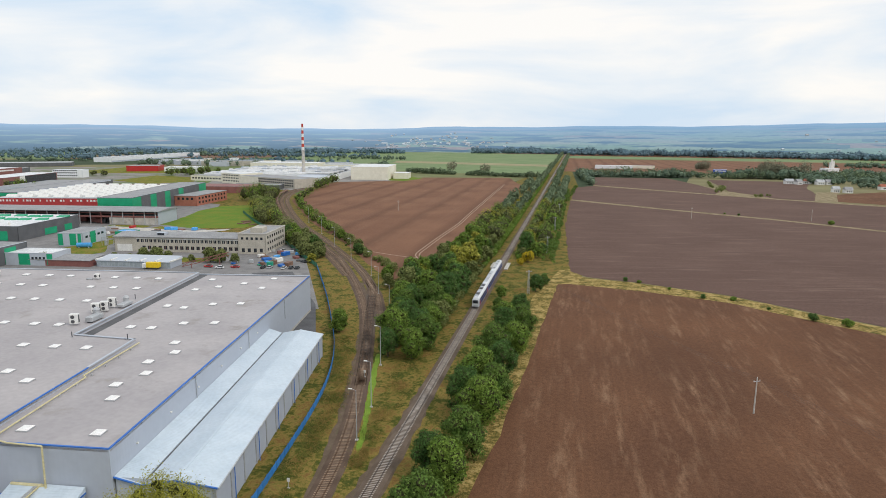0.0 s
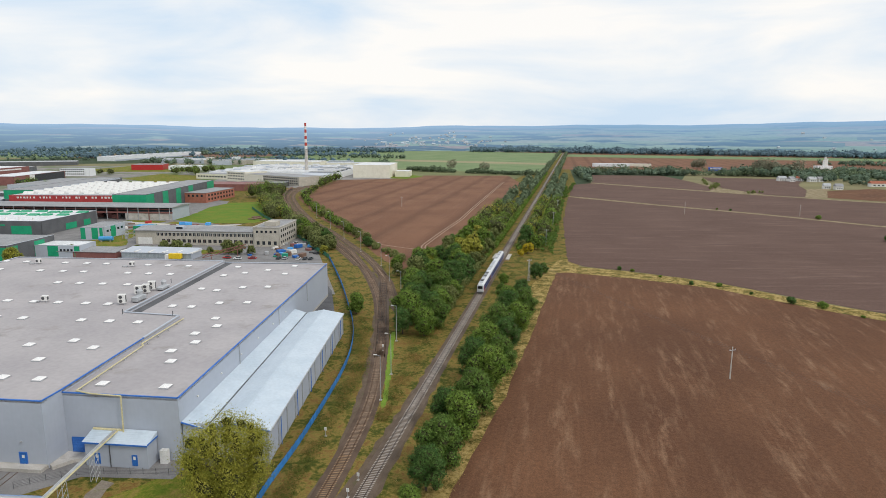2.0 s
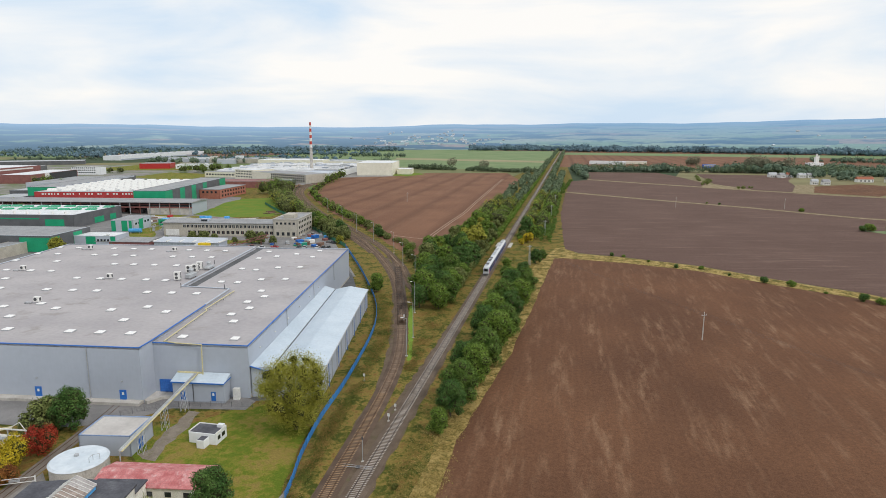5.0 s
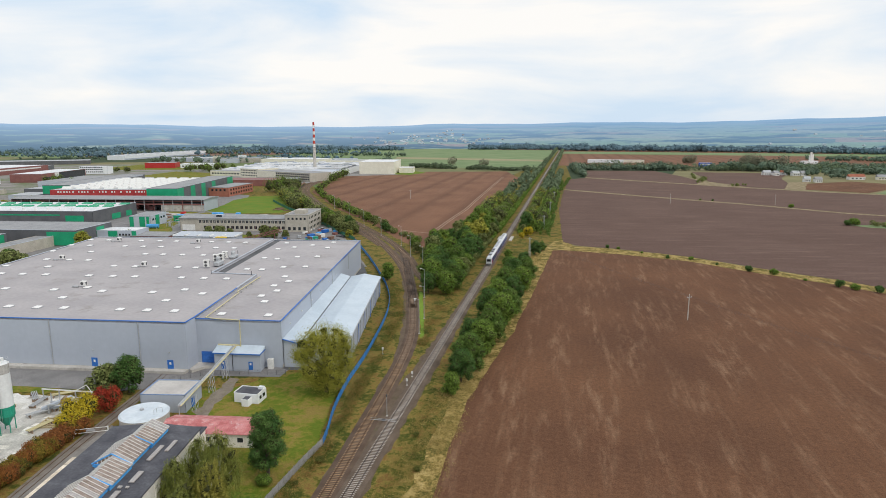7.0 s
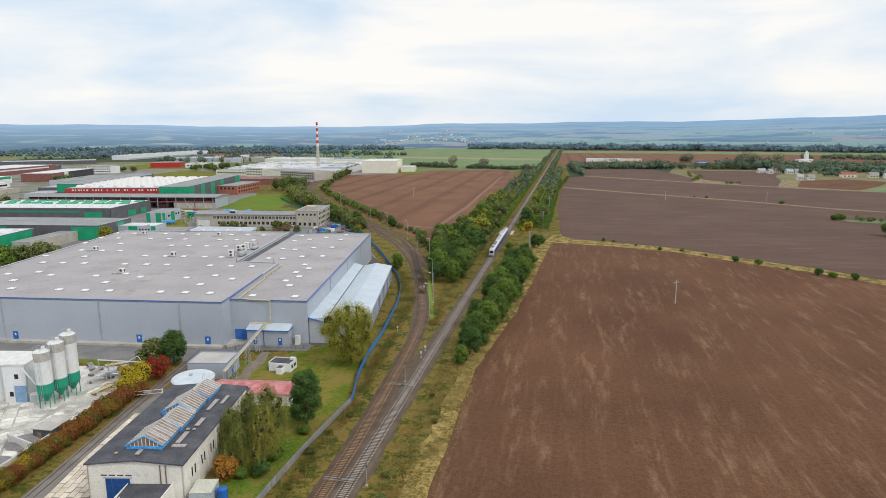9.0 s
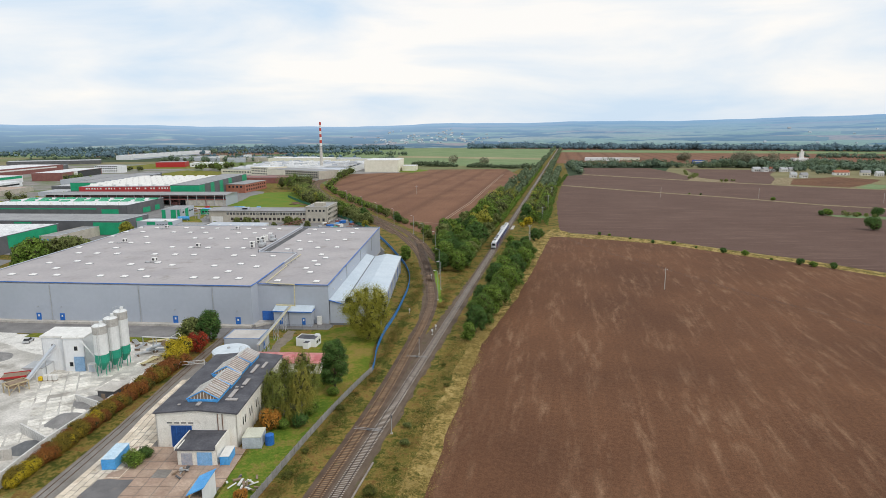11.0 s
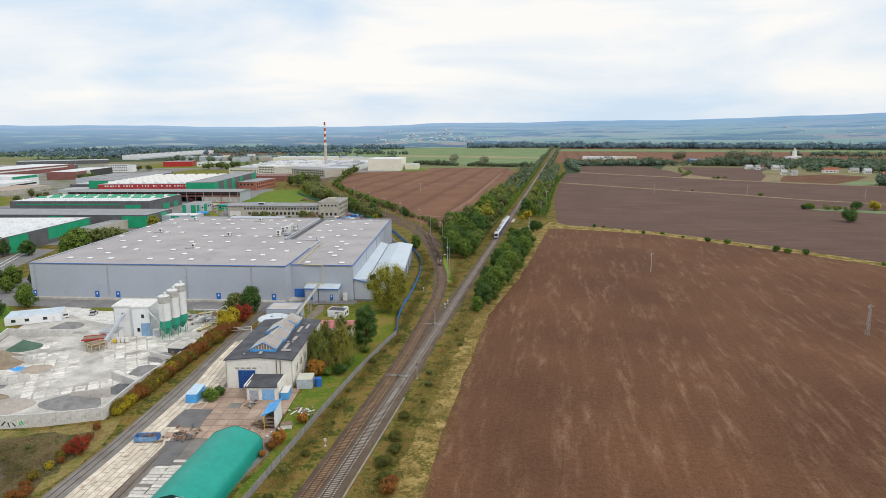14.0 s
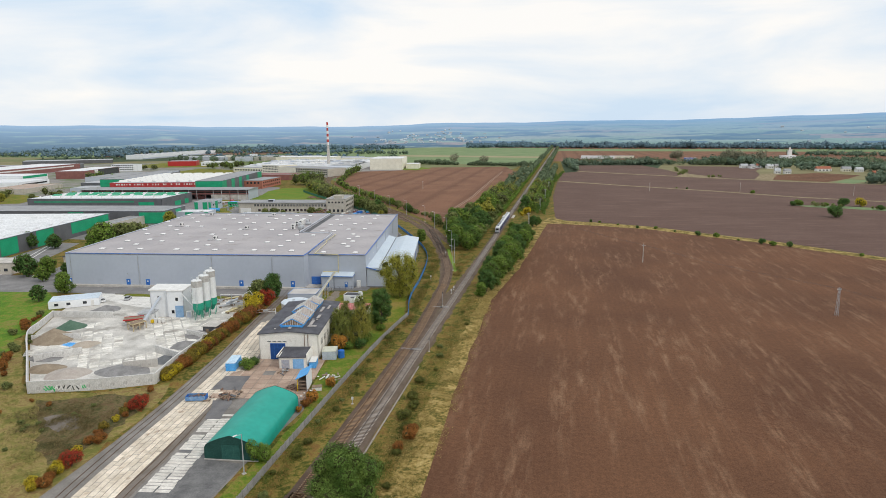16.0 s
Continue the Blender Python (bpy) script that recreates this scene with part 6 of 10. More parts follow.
tuft_green = leaf("weeds_green", (0.085, 0.112, 0.022), (0.16, 0.175, 0.038), 0.35, 0.1)
tuft_dry = leaf("weeds_dry", (0.31, 0.235, 0.078), (0.43, 0.335, 0.125), 0.3, 0.1)
tuft_rust = leaf("weeds_rust", (0.24, 0.150, 0.046), (0.34, 0.225, 0.076), 0.35, 0.1)
tuft_brown = leaf("weeds_brown", (0.22, 0.17, 0.060), (0.31, 0.245, 0.09), 0.4, 0.1)
RG = random.Random(8)


def strip(x0, x1, y0, y1, n):
    """Spots over a strip whose two sides run straight from y0 to y1."""
    res = []
    for _ in range(n):
        f = RG.random() ** 1.2
        a, b = x0[0] + (x0[1] - x0[0]) * f, x1[0] + (x1[1] - x1[0]) * f
        res.append((a + (b - a) * RG.triangular(-0.18, 1.18, 0.5), y0 + (y1 - y0) * f))
    return res


fence_side = lambda n: strip((-12.6, -13.0), (-8.8, -8.6), 80, 205, n) + strip((-12, -24), (-9.5, -18.5), 205, 300, n) + strip((-24, -42), (-19, -33), 300, 350, n // 2)
tufts("weeds", "dry yellow grass tufts along the ploughed field", strip((9.5, 10.5), (18.0, 15.8), 80, 240, 5200) + strip((12, 22), (15.8, 30.8), 240, 445, 2400) + strip((4.6, 5), (10, 12), 80, 250, 2200), 0.10, tuft_dry, 31)
tufts("weeds", "green weeds beside the main track", strip((4.8, 4.6), (14, 11), 80, 240, 2200) + strip((5, 5), (11, 24), 385, 480, 1500) + strip((-7, -17), (-4.4, -4.4), 272, 345, 1400), 0.10, tuft_green, 32)
tufts("weeds", "tawny weeds beside the main track", strip((4.6, 4.6), (12, 10.5), 80, 240, 2600) + strip((-7, -17), (-4.4, -4.4), 272, 345, 1800), 0.10, tuft_rust, 36)
tufts("weeds", "tawny weeds between fence and siding", fence_side(2200), 0.10, tuft_rust, 33)
tufts("weeds", "green weeds between fence and siding", fence_side(2400), 0.11, tuft_green, 34)
for x, y, s in ((6.6, 139, 1.0), (8.2, 134, 0.95), (7.4, 128, 1.15), (9.0, 123, 0.9), (6.0, 149, 0.9), (7.5, 168, 0.7), (6.0, 176, 0.6), (8.4, 158, 0.4), (9.8, 112, 0.7), (8.0, 106, 0.8), (10.5, 200, 0.5), (7.0, 214, 0.5), (11.2, 100, 0.6)):
    (shrub_olive if RG.random() < 0.3 else shrub_weed).put(x, y, s, RG)
for k in range(16):
    (shrub_olive if RG.random() < 0.5 else shrub_weed).put(RG.uniform(-12.4, -9.4), 84 + 7.6 * k + RG.uniform(-3, 3), RG.uniform(0.3, 0.75), RG)
shrub_rust.put(11.0, 119, 1.15, RG)
shrub_rust.put(9.6, 114, 0.8, RG)


# ---- factory yard ground ----
plaster_low = mat("pale_plaster", (0.48, 0.43, 0.37), (0.57, 0.52, 0.45), size=3, fine=0.3, rough=0.9, stain=((0.40, 0.36, 0.31), 2, 0.6))
sheet("works_road", [(-206, 222), (-236, 222), (-262, 318), (-246, 318)], 0.10, asphalt, "grey asphalt works road between the halls", "road")
sheet("lawn", [(-62, 224), (-47, 230), (-38, 242), (-22, 246), (-16.5, 222), (-13.2, 207), (-14.8, 172), (-14.9, 140), (-14.6, 100), (-14.4, 70), (-18, 92), (-16.6, 112), (-17, 128), (-20, 138), (-23, 150), (-24, 160), (-30, 185), (-34, 198), (-48, 212)],
      0.06, lawn_mat, "mown lawn turning yellow-brown in autumn", "lawn", wobble=0.5, step=4)
sheet("lawn", [(-230, 120), (-128, 150), (-140, 186), (-158, 206), (-172, 222), (-196, 226), (-230, 210)], 0.06, lawn_mat, "rough green lawn by the works road", "lawn", wobble=0.8, step=6)
vivid_lawn = turf("vivid_lawn", ((0.085, 0.175, 0.020), (0.115, 0.205, 0.024), (0.155, 0.20, 0.030), (0.20, 0.19, 0.05)), 12.0, 0.95, 0.25)
sheet("lawn", [(-15.0, 186), (-14.9, 172), (-15.0, 140), (-14.7, 100), (-14.5, 70), (-18, 92), (-16.6, 112), (-17, 128), (-20, 138), (-23, 150), (-24, 160), (-28, 176), (-26, 186)], 0.085, turf("fresh_lawn", ((0.090, 0.150, 0.018), (0.120, 0.175, 0.022), (0.165, 0.185, 0.030), (0.205, 0.175, 0.045)), 5.0, 0.95, 0.3), "fresh green grass beside workshop and tent", "lawn", wobble=0.4, step=3)
sheet("waste_ground", [(-150, 60), (-44.5, 60), (-49, 86), (-52.2, 106), (-54.2, 126), (-59.5, 137), (-62, 133.5), (-74, 128.5), (-91, 123), (-127.5, 159.5), (-160, 150)], 0.05, turf("tawny_grass", ((0.155, 0.155, 0.040), (0.225, 0.190, 0.060), (0.285, 0.225, 0.085), (0.215, 0.145, 0.060)), 9.0), "tawny rough grass on waste ground", "waste ground", wobble=0.8, step=5)
sheet("weed_patch", [(-85, 121.0), (-72, 126.5), (-60, 130), (-55.6, 119), (-54.4, 104), (-57.5, 95), (-63.5, 99)], 0.09, turf("dark_weeds", ((0.072, 0.072, 0.026), (0.115, 0.098, 0.042), (0.155, 0.118, 0.060), (0.145, 0.098, 0.052)), 5.0), "dark brown weeds on waste ground", "weeds", wobble=1.2, step=2.5)
sheet("mud_patch", [(-75.9, 113.5), (-70, 116), (-66.5, 114), (-63.1, 110.1), (-67.4, 107.8), (-72, 110)], 0.12, mat("grey_mud", (0.135, 0.115, 0.095), (0.19, 0.16, 0.135), size=2.5, fine=0.4, place=True, rough=0.8), "dry grey mud patch among weeds", "mud", wobble=0.9, step=1.5)
sheet("lawn", [(-240, 60), (-150, 60), (-122, 96), (-104, 124), (-131, 160), (-144, 188), (-160, 206), (-172, 214), (-232, 206)], 0.065, vivid_lawn, "vivid green lawn beside the plant yard", "lawn", wobble=1.2, step=5)
sheet("works_road", [(-230, 205), (-172, 213), (-128, 217), (-76, 221.5), (-64, 226), (-56, 236), (-38, 239), (-38, 244), (-42, 246), (-170, 232), (-182, 300), (-206, 380), (-222, 380), (-215, 300), (-200, 240), (-232, 232)], 0.085, asphalt, "grey asphalt works road round the warehouse", "road")
sheet("works_road", [(-40, 244), (-22, 247), (-24, 255), (-38, 332), (-46, 345), (-64, 386), (-100, 440), (-118, 432), (-64, 378), (-52, 330)], 0.08, asphalt_dark, "dark asphalt strip beside the loading canopy", "road")
sheet("yard_back", [(-470, 330), (-222, 330), (-222, 372), (-60, 380), (-96, 450), (-125, 505), (-235, 560), (-300, 700), (-520, 800)], 0.065, asphalt, "grey asphalt industrial yard", "yard")
sheet("works_meadow", [(-268, 566), (-238, 556), (-200, 566), (-196, 590), (-222, 640), (-256, 706), (-292, 690), (-290, 650), (-276, 604)], 0.10, meadow_mat, "bright green mown meadow between works buildings", "meadow", wobble=1.0, step=8)
sheet("works_meadow", [(-262, 456), (-232, 448), (-226, 462), (-240, 480), (-252, 510)], 0.10, lawn_mat, "green lawn beside the works office", "lawn", wobble=1.0, step=8)
sheet("lawn", [(-262, 1085), (-215, 1060), (-200, 1120), (-250, 1190)], 0.12, meadow_mat, "green lawn beside the cream hall", "lawn", wobble=1.0, step=12)
sheet("plant_yard", [(-90.9, 124.8), (-74, 130.4), (-63.2, 136), (-66.4, 151.7), (-69, 177), (-72, 188), (-78, 216), (-125, 212.5), (-150, 210), (-139, 184.5), (-127, 161.5)], 0.07, concrete_yard,
      "pale dusty concrete yard of a concrete plant", "yard")
sheet("dust_apron", [(-152, 211), (-144, 216.5), (-116, 214.5), (-96, 214.5), (-80, 216.5), (-79, 211), (-100, 206), (-104, 199), (-118, 200), (-134, 206)], 0.078, mat("pale_dust", (0.62, 0.60, 0.56), (0.74, 0.72, 0.68), size=4, fine=0.4, place=True, rough=0.95, stain=((0.45, 0.43, 0.40), 5, 0.56)), "pale cement dust on the plant drive", "drive", wobble=1.0, step=3)
sheet("grass_strip", [(-134, 217), (-92, 220), (-92, 216.5), (-134, 213)], 0.11, lawn_mat, "narrow green grass strip by the works road", "lawn", wobble=0.3, step=3)
yard_gravel = mat("yard_gravel", (0.165, 0.138, 0.115), (0.230, 0.198, 0.170), size=3, fine=0.15, bump=0.6, place=True, rough=0.95, stain=((0.13, 0.105, 0.06), 3, 0.58))
sheet("siding_bed", [(-43.6, 60), (-39.8, 60), (-44.4, 86), (-46.8, 104), (-49.2, 125), (-53.2, 154), (-57.4, 172), (-61.2, 193), (-66.0, 220), (-69.5, 240), (-73, 240), (-69.8, 224), (-64.6, 192), (-58.8, 163), (-53.4, 126), (-51.3, 106), (-48.2, 86)], 0.07, yard_gravel, "rusty gravel bed of a sunken yard track", "track bed")
sheet("yard_floor", [(-49, 60), (-18.5, 60), (-19, 103), (-17.5, 128), (-22, 142), (-23.5, 152), (-26, 160), (-42, 158), (-52, 196), (-63, 205), (-60, 172), (-52, 120)], 0.075, mat("yard_earth", (0.185, 0.168, 0.150), (0.255, 0.235, 0.215), size=4, fine=0.25, place=True, rough=0.95, bump=0.4), "worn brown-grey yard floor of earth and gravel", "yard")
worn_asphalt = mat("worn_asphalt", (0.135, 0.130, 0.132), (0.185, 0.178, 0.178), size=3, fine=0.2, bump=0.2, place=True, rough=0.9, stain=((0.24, 0.20, 0.165), 2.5, 0.60))
sheet("worn_patch", [(-47.2, 143.8), (-40.3, 145.0), (-38.3, 135.8), (-45.9, 134.8)], 0.185, worn_asphalt, "worn dark asphalt patch among the slabs", "patch", wobble=0.3, step=2)
sheet("worn_patch", [(-41.6, 128.8), (-37.0, 130.2), (-34.3, 120.3), (-38.3, 119.5)], 0.185, worn_asphalt, "worn dark asphalt patch among the slabs", "patch", wobble=0.3, step=2)
sheet("track_earth", [(-33.0, 60), (-29.8, 60), (-34.3, 90), (-35.5, 101.6), (-37.9, 117), (-39.6, 128), (-42.6, 130), (-41.2, 121), (-38.2, 101), (-37.1, 88)], 0.08, yard_gravel, "brown earth round the sunken track", "track bed", wobble=0.2, step=3)
sheet("gravel_patch", [(-30.6, 66), (-19.5, 66), (-19.3, 103), (-28, 103.5), (-30, 112), (-35.6, 112), (-33.6, 91)], 0.10, mat("dark_gravel", (0.125, 0.122, 0.122), (0.20, 0.195, 0.19), size=3, fine=0.25, bump=0.6, place=True, rough=0.95), "dark grey gravel before the tent", "gravel")


def yard_track(name, pts, label):
    top = thing(name, label, "railway track", kind="structure")
    line = spline(pts, 3.0)
    for u in (-0.75, 0.75):
        bm = bmesh.new()
        along(bm, line, [(u - 0.05, 0.08), (u - 0.05, 0.16), (u + 0.05, 0.16), (u + 0.05, 0.08)])
        part("rail", bm, rail_rust, top)


yard_track("track_yard", [(-41.8, 60), (-46.4, 86), (-49.1, 105), (-51.4, 125.5), (-56.4, 158), (-63.0, 192.5), (-67.9, 222), (-71.5, 240)], "rusty sunken yard track in gravel")
yard_track("track_yard", [(-31.5, 60), (-35.8, 89), (-37.0, 101.4), (-39.6, 119), (-41.4, 129)], "old sunken yard track between slabs")


def slabs(name, label, at_line, cols, w, rows, d, z, me_mat, keep, rng, off=0.0, h=0.05, stagger=0.0, ragged=0.0):
    """Loose-laid slabs in rows along a line; each slab is a piece of its own."""
    top = thing(name, label, "paving", kind="structure")
    me = mesh_of(new_box(-w / 2 + 0.07, w / 2 - 0.07, -d / 2 + 0.08, d / 2 - 0.08, -0.03, h, bevel=0.02), "slab", me_mat)
    for i, (x, y, a) in enumerate(at_line):
        for c in range(cols):
            if rng.random() > keep:
                continue
            u = off + (c + 0.5) * w + ragged * rng.uniform(-1, 1)
            e = stagger * d * (0.5 if c % 2 else 0.0)
            q = new("slab", me)
            q.matrix_world = T(x + math.cos(radians(a)) * u - math.sin(radians(a)) * e, y + math.sin(radians(a)) * u + math.cos(radians(a)) * e, z + rng.uniform(-0.015, 0.015), a + rng.uniform(-0.6, 0.6)) @ pose(0, 0, 0, rng.uniform(-0.3, 0.3), rng.uniform(-0.3, 0.3), 0)
            q.parent = top
    return top


RP = random.Random(17)
slabs("slab_way", "cream concrete slab roadway between yard tracks", spline([(-40.2, 62), (-44.4, 86), (-46.7, 104), (-49.0, 125), (-53.0, 154), (-57.2, 172), (-60.6, 190)], 3.0), 6, 1.36, 0, 3.0, 0.09, slab_mat, 0.985, RP, stagger=1.0)
slabs("slab_way", "cream concrete slab roadway beside the tent", spline([(-33.6, 91), (-34.4, 97), (-36.6, 113), (-38.2, 122)], 1.1), 2, 2.9, 0, 1.1, 0.09, mat("white_slab", (0.55, 0.51, 0.46), (0.70, 0.66, 0.60), size=2, fine=0.3, vary=0.12, place=True), 0.98, RP, 0.0, ragged=0.18)
slabs("slab_court", "brown concrete slab court before the workshop", spline([(-46, 131), (-50.5, 156)], 3.0), 8, 3.0, 0, 3.0, 0.09, slab_warm, 0.98, RP, 2.0)
PY = []
me_y = mesh_of(new_box(-1.45, 1.45, -0.95, 0.95, -0.03, 0.05, bevel=0.02), "slab",
               mat("plant_slab", (0.62, 0.59, 0.53), (0.80, 0.77, 0.71), size=5, fine=0.3, vary=0.14, place=True, stain=((0.40, 0.37, 0.33), 6, 0.50)))
yard_top = thing("plant_paving", "cracked pale concrete slabs in the plant yard", "paving", kind="structure")
for i in range(16):
    for j in range(24):
        u, v = -24 + 3.0 * i, -24 + 2.0 * j
        a = radians(38)
        x, y = -98 + u * math.cos(a) - v * math.sin(a), 166 + u * math.sin(a) + v * math.cos(a)
        if noise.noise(Vector((x * 0.06, y * 0.06, 3))) < -0.05 or x > -70.5 or y < 141 or y > 196 or (x < -118 and y < 176) or RP.random() < 0.06:
            continue
        PY.append((x, y))
for x, y in PY[:295]:
    q = new("slab", me_y)
    q.matrix_world = T(x, y, 0.085 + RP.uniform(-0.015, 0.015), 38 + RP.uniform(-3, 3)) @ Matrix.Diagonal((RP.uniform(0.78, 1.02), RP.uniform(0.75, 1.02), 1, 1))
    q.parent = yard_top


kb = []
for f in (0.0, 1.0):
    kb.append(WF @ Vector((-106.3 * (1 - f), 2.0 * (1 - f), 0)))
dn = (WF.to_3x3() @ Vector((0.019, -1, 0))) * 2.2
sheet("wall_kerb", [(kb[0].x, kb[0].y), (kb[1].x, kb[1].y), (kb[1].x + dn.x, kb[1].y + dn.y), (kb[0].x + dn.x, kb[0].y + dn.y)], 0.82, concrete, "raised pale concrete strip along the warehouse wall", "pavement", thick=0.9)
sheet("wall_kerb", [(-66.5, 238.5), (-65.4, 242.9), (-58.6, 243.8), (-58.4, 241.6), (-61.5, 240.2), (-63.5, 236.8)], 0.80, concrete, "raised pale concrete ramp before the blue gate", "pavement", thick=0.9)
sheet("wall_kerb", [(-58.4, 240.0), (-52, 240.6), (-45.4, 241.6), (-45.6, 243.2), (-52, 242.3), (-58.6, 241.5)], 0.6, concrete, "pale concrete strip before the annex", "pavement", thick=0.7)


# ---- concrete plant ----
def block_wall(name, label, pts, step, h0, h1, material):
    top = thing(name, label, "wall")
    line = spline(pts, step)
    if math.dist(line[-1][:2], pts[-1]) > 0.3:
        line.append((pts[-1][0], pts[-1][1], line[-1][2]))
    n = len(line)
    for i in range(n - 1):
        (x, y, _), (x2, y2, _) = line[i], line[i + 1]
        a = math.degrees(math.atan2(-(x2 - x), y2 - y))
        h = h0 + (h1 - h0) * i / max(1, n - 2)
        ob = part("wall_block", new_box(-0.18, 0.18, 0.015, math.dist((x, y), (x2, y2)) - 0.015, 0, h, bevel=0.02), material, top)
        ob.matrix_world = T(x, y, 0, a)


wall_mat = mat("precast_wall", (0.54, 0.525, 0.50), (0.65, 0.635, 0.61), size=3, fine=0.3, vary=0.06, bump=0.1, stain=((0.36, 0.345, 0.32), 2.0, 0.58))
block_wall("yard_wall", "pale precast concrete wall round the plant yard", [(-90.9, 124.3), (-82.5, 127.1), (-74.0, 129.9)], 3.0, 3.3, 3.2, wall_mat)
block_wall("yard_wall", "pale precast concrete wall round the plant yard", [(-74.0, 129.9), (-68.5, 132.7), (-62.7, 135.7)], 3.0, 3.2, 3.0, wall_mat)
block_wall("yard_wall", "pale precast concrete wall beside the autumn hedge", [(-62.7, 135.7), (-66.0, 151.7), (-68.2, 174.0)], 3.0, 3.0, 2.6, wall_mat)
block_wall("yard_wall", "grey precast concrete wall at the far side of the plant yard", [(-90.9, 124.3), (-109, 142.5), (-127.1, 160.9), (-133, 172), (-139.2, 184)], 3.0, 3.3, 2.2, wall_mat)
block_wall("bay_wall", "low concrete wall between gravel bays", [(-68, 170), (-78, 173)], 2.5, 2.2, 2.2, wall_mat)
block_wall("bay_wall", "low concrete wall between gravel bays", [(-66.6, 152.5), (-78, 157)], 2.5, 2.4, 2.4, wall_mat)
block_wall("bay_wall", "low dirty concrete wall between gravel bays", [(-78, 143), (-70, 147)], 2.5, 2.4, 2.4, concrete)
block_wall("bay_wall", "low concrete wall between sand bays", [(-108, 143.5), (-99, 152)], 2.5, 2.2, 2.2, wall_mat)
block_wall("bay_wall", "low concrete wall between sand bays", [(-124, 159), (-110, 164)], 2.5, 2.0, 2.0, wall_mat)
block_wall("bay_wall", "low concrete wall at the site office", [(-138, 183), (-116, 186)], 2.5, 2.4, 2.4, wall_mat)


def heap(name, label, x, y, r, h, material, seed, squash=1.0):
    rng = random.Random(seed)
    bm = bmesh.new()
    rings = []
    for k in range(7):
        f = k / 6
        rings.append([bm.verts.new((x + math.cos(a) * r * f * (1 + 0.12 * math.sin(3 * a + seed)) * squash, y + math.sin(a) * r * f * (1 + 0.1 * math.cos(2 * a)),
                                    max(-0.05, h * (1 - f) ** 1.1 + rng.uniform(-0.06, 0.06) - 0.05 * (k == 6)))) for a in [j * math.tau / 22 for j in range(22)]])
    for a, b in zip(rings[1:], rings[2:]):
        for j in range(22):
            bm.faces.new((a[j], b[j], b[(j + 1) % 22], a[(j + 1) % 22]))
    top = bm.verts.new((x, y, h))
    for j in range(22):
        bm.faces.new((top, rings[1][j], rings[1][(j + 1) % 22]))
    bmesh.ops.delete(bm, geom=[v for v in rings[0]], context="VERTS")
    bmesh.ops.recalc_face_normals(bm, faces=bm.faces[:])
    for f in bm.faces:
        f.smooth = True
    return tagged(part(name, bm, material), label, "heap")


gravel_grey = mat("grey_gravel", (0.20, 0.195, 0.19), (0.28, 0.27, 0.265), size=2, fine=0.2, bump=0.6, place=True)
sand = mat("brown_sand", (0.24, 0.185, 0.13), (0.31, 0.25, 0.18), size=2, fine=0.2, bump=0.4, place=True)
heap("gravel_mound", "grey gravel heap against the yard wall", -72.5, 164, 5.0, 1.8, gravel_grey, 1)
heap("gravel_mound", "dark gravel heap against the yard wall", -71.0, 151.5, 4.0, 1.7, mat("dark_heap", (0.12, 0.125, 0.13), (0.17, 0.175, 0.18), size=2, fine=0.2, bump=0.5, place=True), 2)
heap("gravel_mound", "flat grey gravel heap by the front wall", -77, 142.0, 5.6, 1.6, gravel_grey, 3, 1.5)
heap("sand_mound", "brown sand heap in an open bay", -118, 162, 7.4, 3.8, sand, 4)
heap("sand_mound", "pale sand heap in an open bay", -104, 159, 4.5, 1.4, mat("pale_sand", (0.37, 0.31, 0.25), (0.44, 0.38, 0.31), size=2, fine=0.2, bump=0.4, place=True), 5)
heap("sand_mound", "flat pale sand heap at the front wall", -91, 137, 6.2, 1.6, mat("pink_sand", (0.38, 0.33, 0.29), (0.46, 0.41, 0.36), size=2, fine=0.2, bump=0.4, place=True), 6)
heap("gravel_mound", "green-covered heap in an open bay", -123, 174, 5.2, 2.6, mat("green_net", (0.07, 0.13, 0.09), (0.10, 0.17, 0.12), size=2, fine=0.3, bump=0.3, place=True), 7)
heap("gravel_mound", "dark wet gravel heap by the site office", -126.5, 195, 5.5, 1.8, gravel_grey, 8)
heap("gravel_mound", "flat grey gravel heap in an open bay", -107, 148, 5.5, 1.3, gravel_grey, 10)
heap("gravel_mound", "grey gravel heap in a wall bay", -74, 174, 5.0, 1.8, gravel_grey, 11)
heap("sand_mound", "beige sand heap behind a bay wall", -100, 139.5, 4.5, 1.6, sand, 12, 1.2)
heap("tarpaulin", "crumpled bright blue tarpaulin on the ground", -109.0, 158.5, 2.7, 0.5, blue_light, 9, 1.4)
gf = thing("graffiti", "green and white graffiti on the yard wall", "graffiti")
graffiti_green = mat("graffiti_green", (0.05, 0.42, 0.12), (0.08, 0.5, 0.18), size=0.5, rough=0.7, bump=0)
graffiti_dark = mat("graffiti_dark", (0.05, 0.05, 0.05), (0.09, 0.09, 0.09), size=0.5, rough=0.7, bump=0)
RQ = random.Random(4)
for k in range(26):
    u = 4.2 + k * 0.38 + RQ.uniform(-0.1, 0.1)
    z = 1.15 + RQ.uniform(-0.3, 0.3)
    m = graffiti_green if k < 7 or k > 23 else (graffiti_dark if k % 3 == 0 else white_paint)
    part("paint_bar", new_box(-0.16, 0.16, -0.005, 0.005, -RQ.uniform(0.4, 0.7), RQ.uniform(0.4, 0.7), pose(u, -0.19 - 0.002 * (k % 4), z, 0, RQ.uniform(-50, 50), 0)), m, gf)
gf.matrix_world = T(-90.9, 124.3, 0, math.degrees(math.atan2(129.9 - 124.3, -74 + 90.9)))

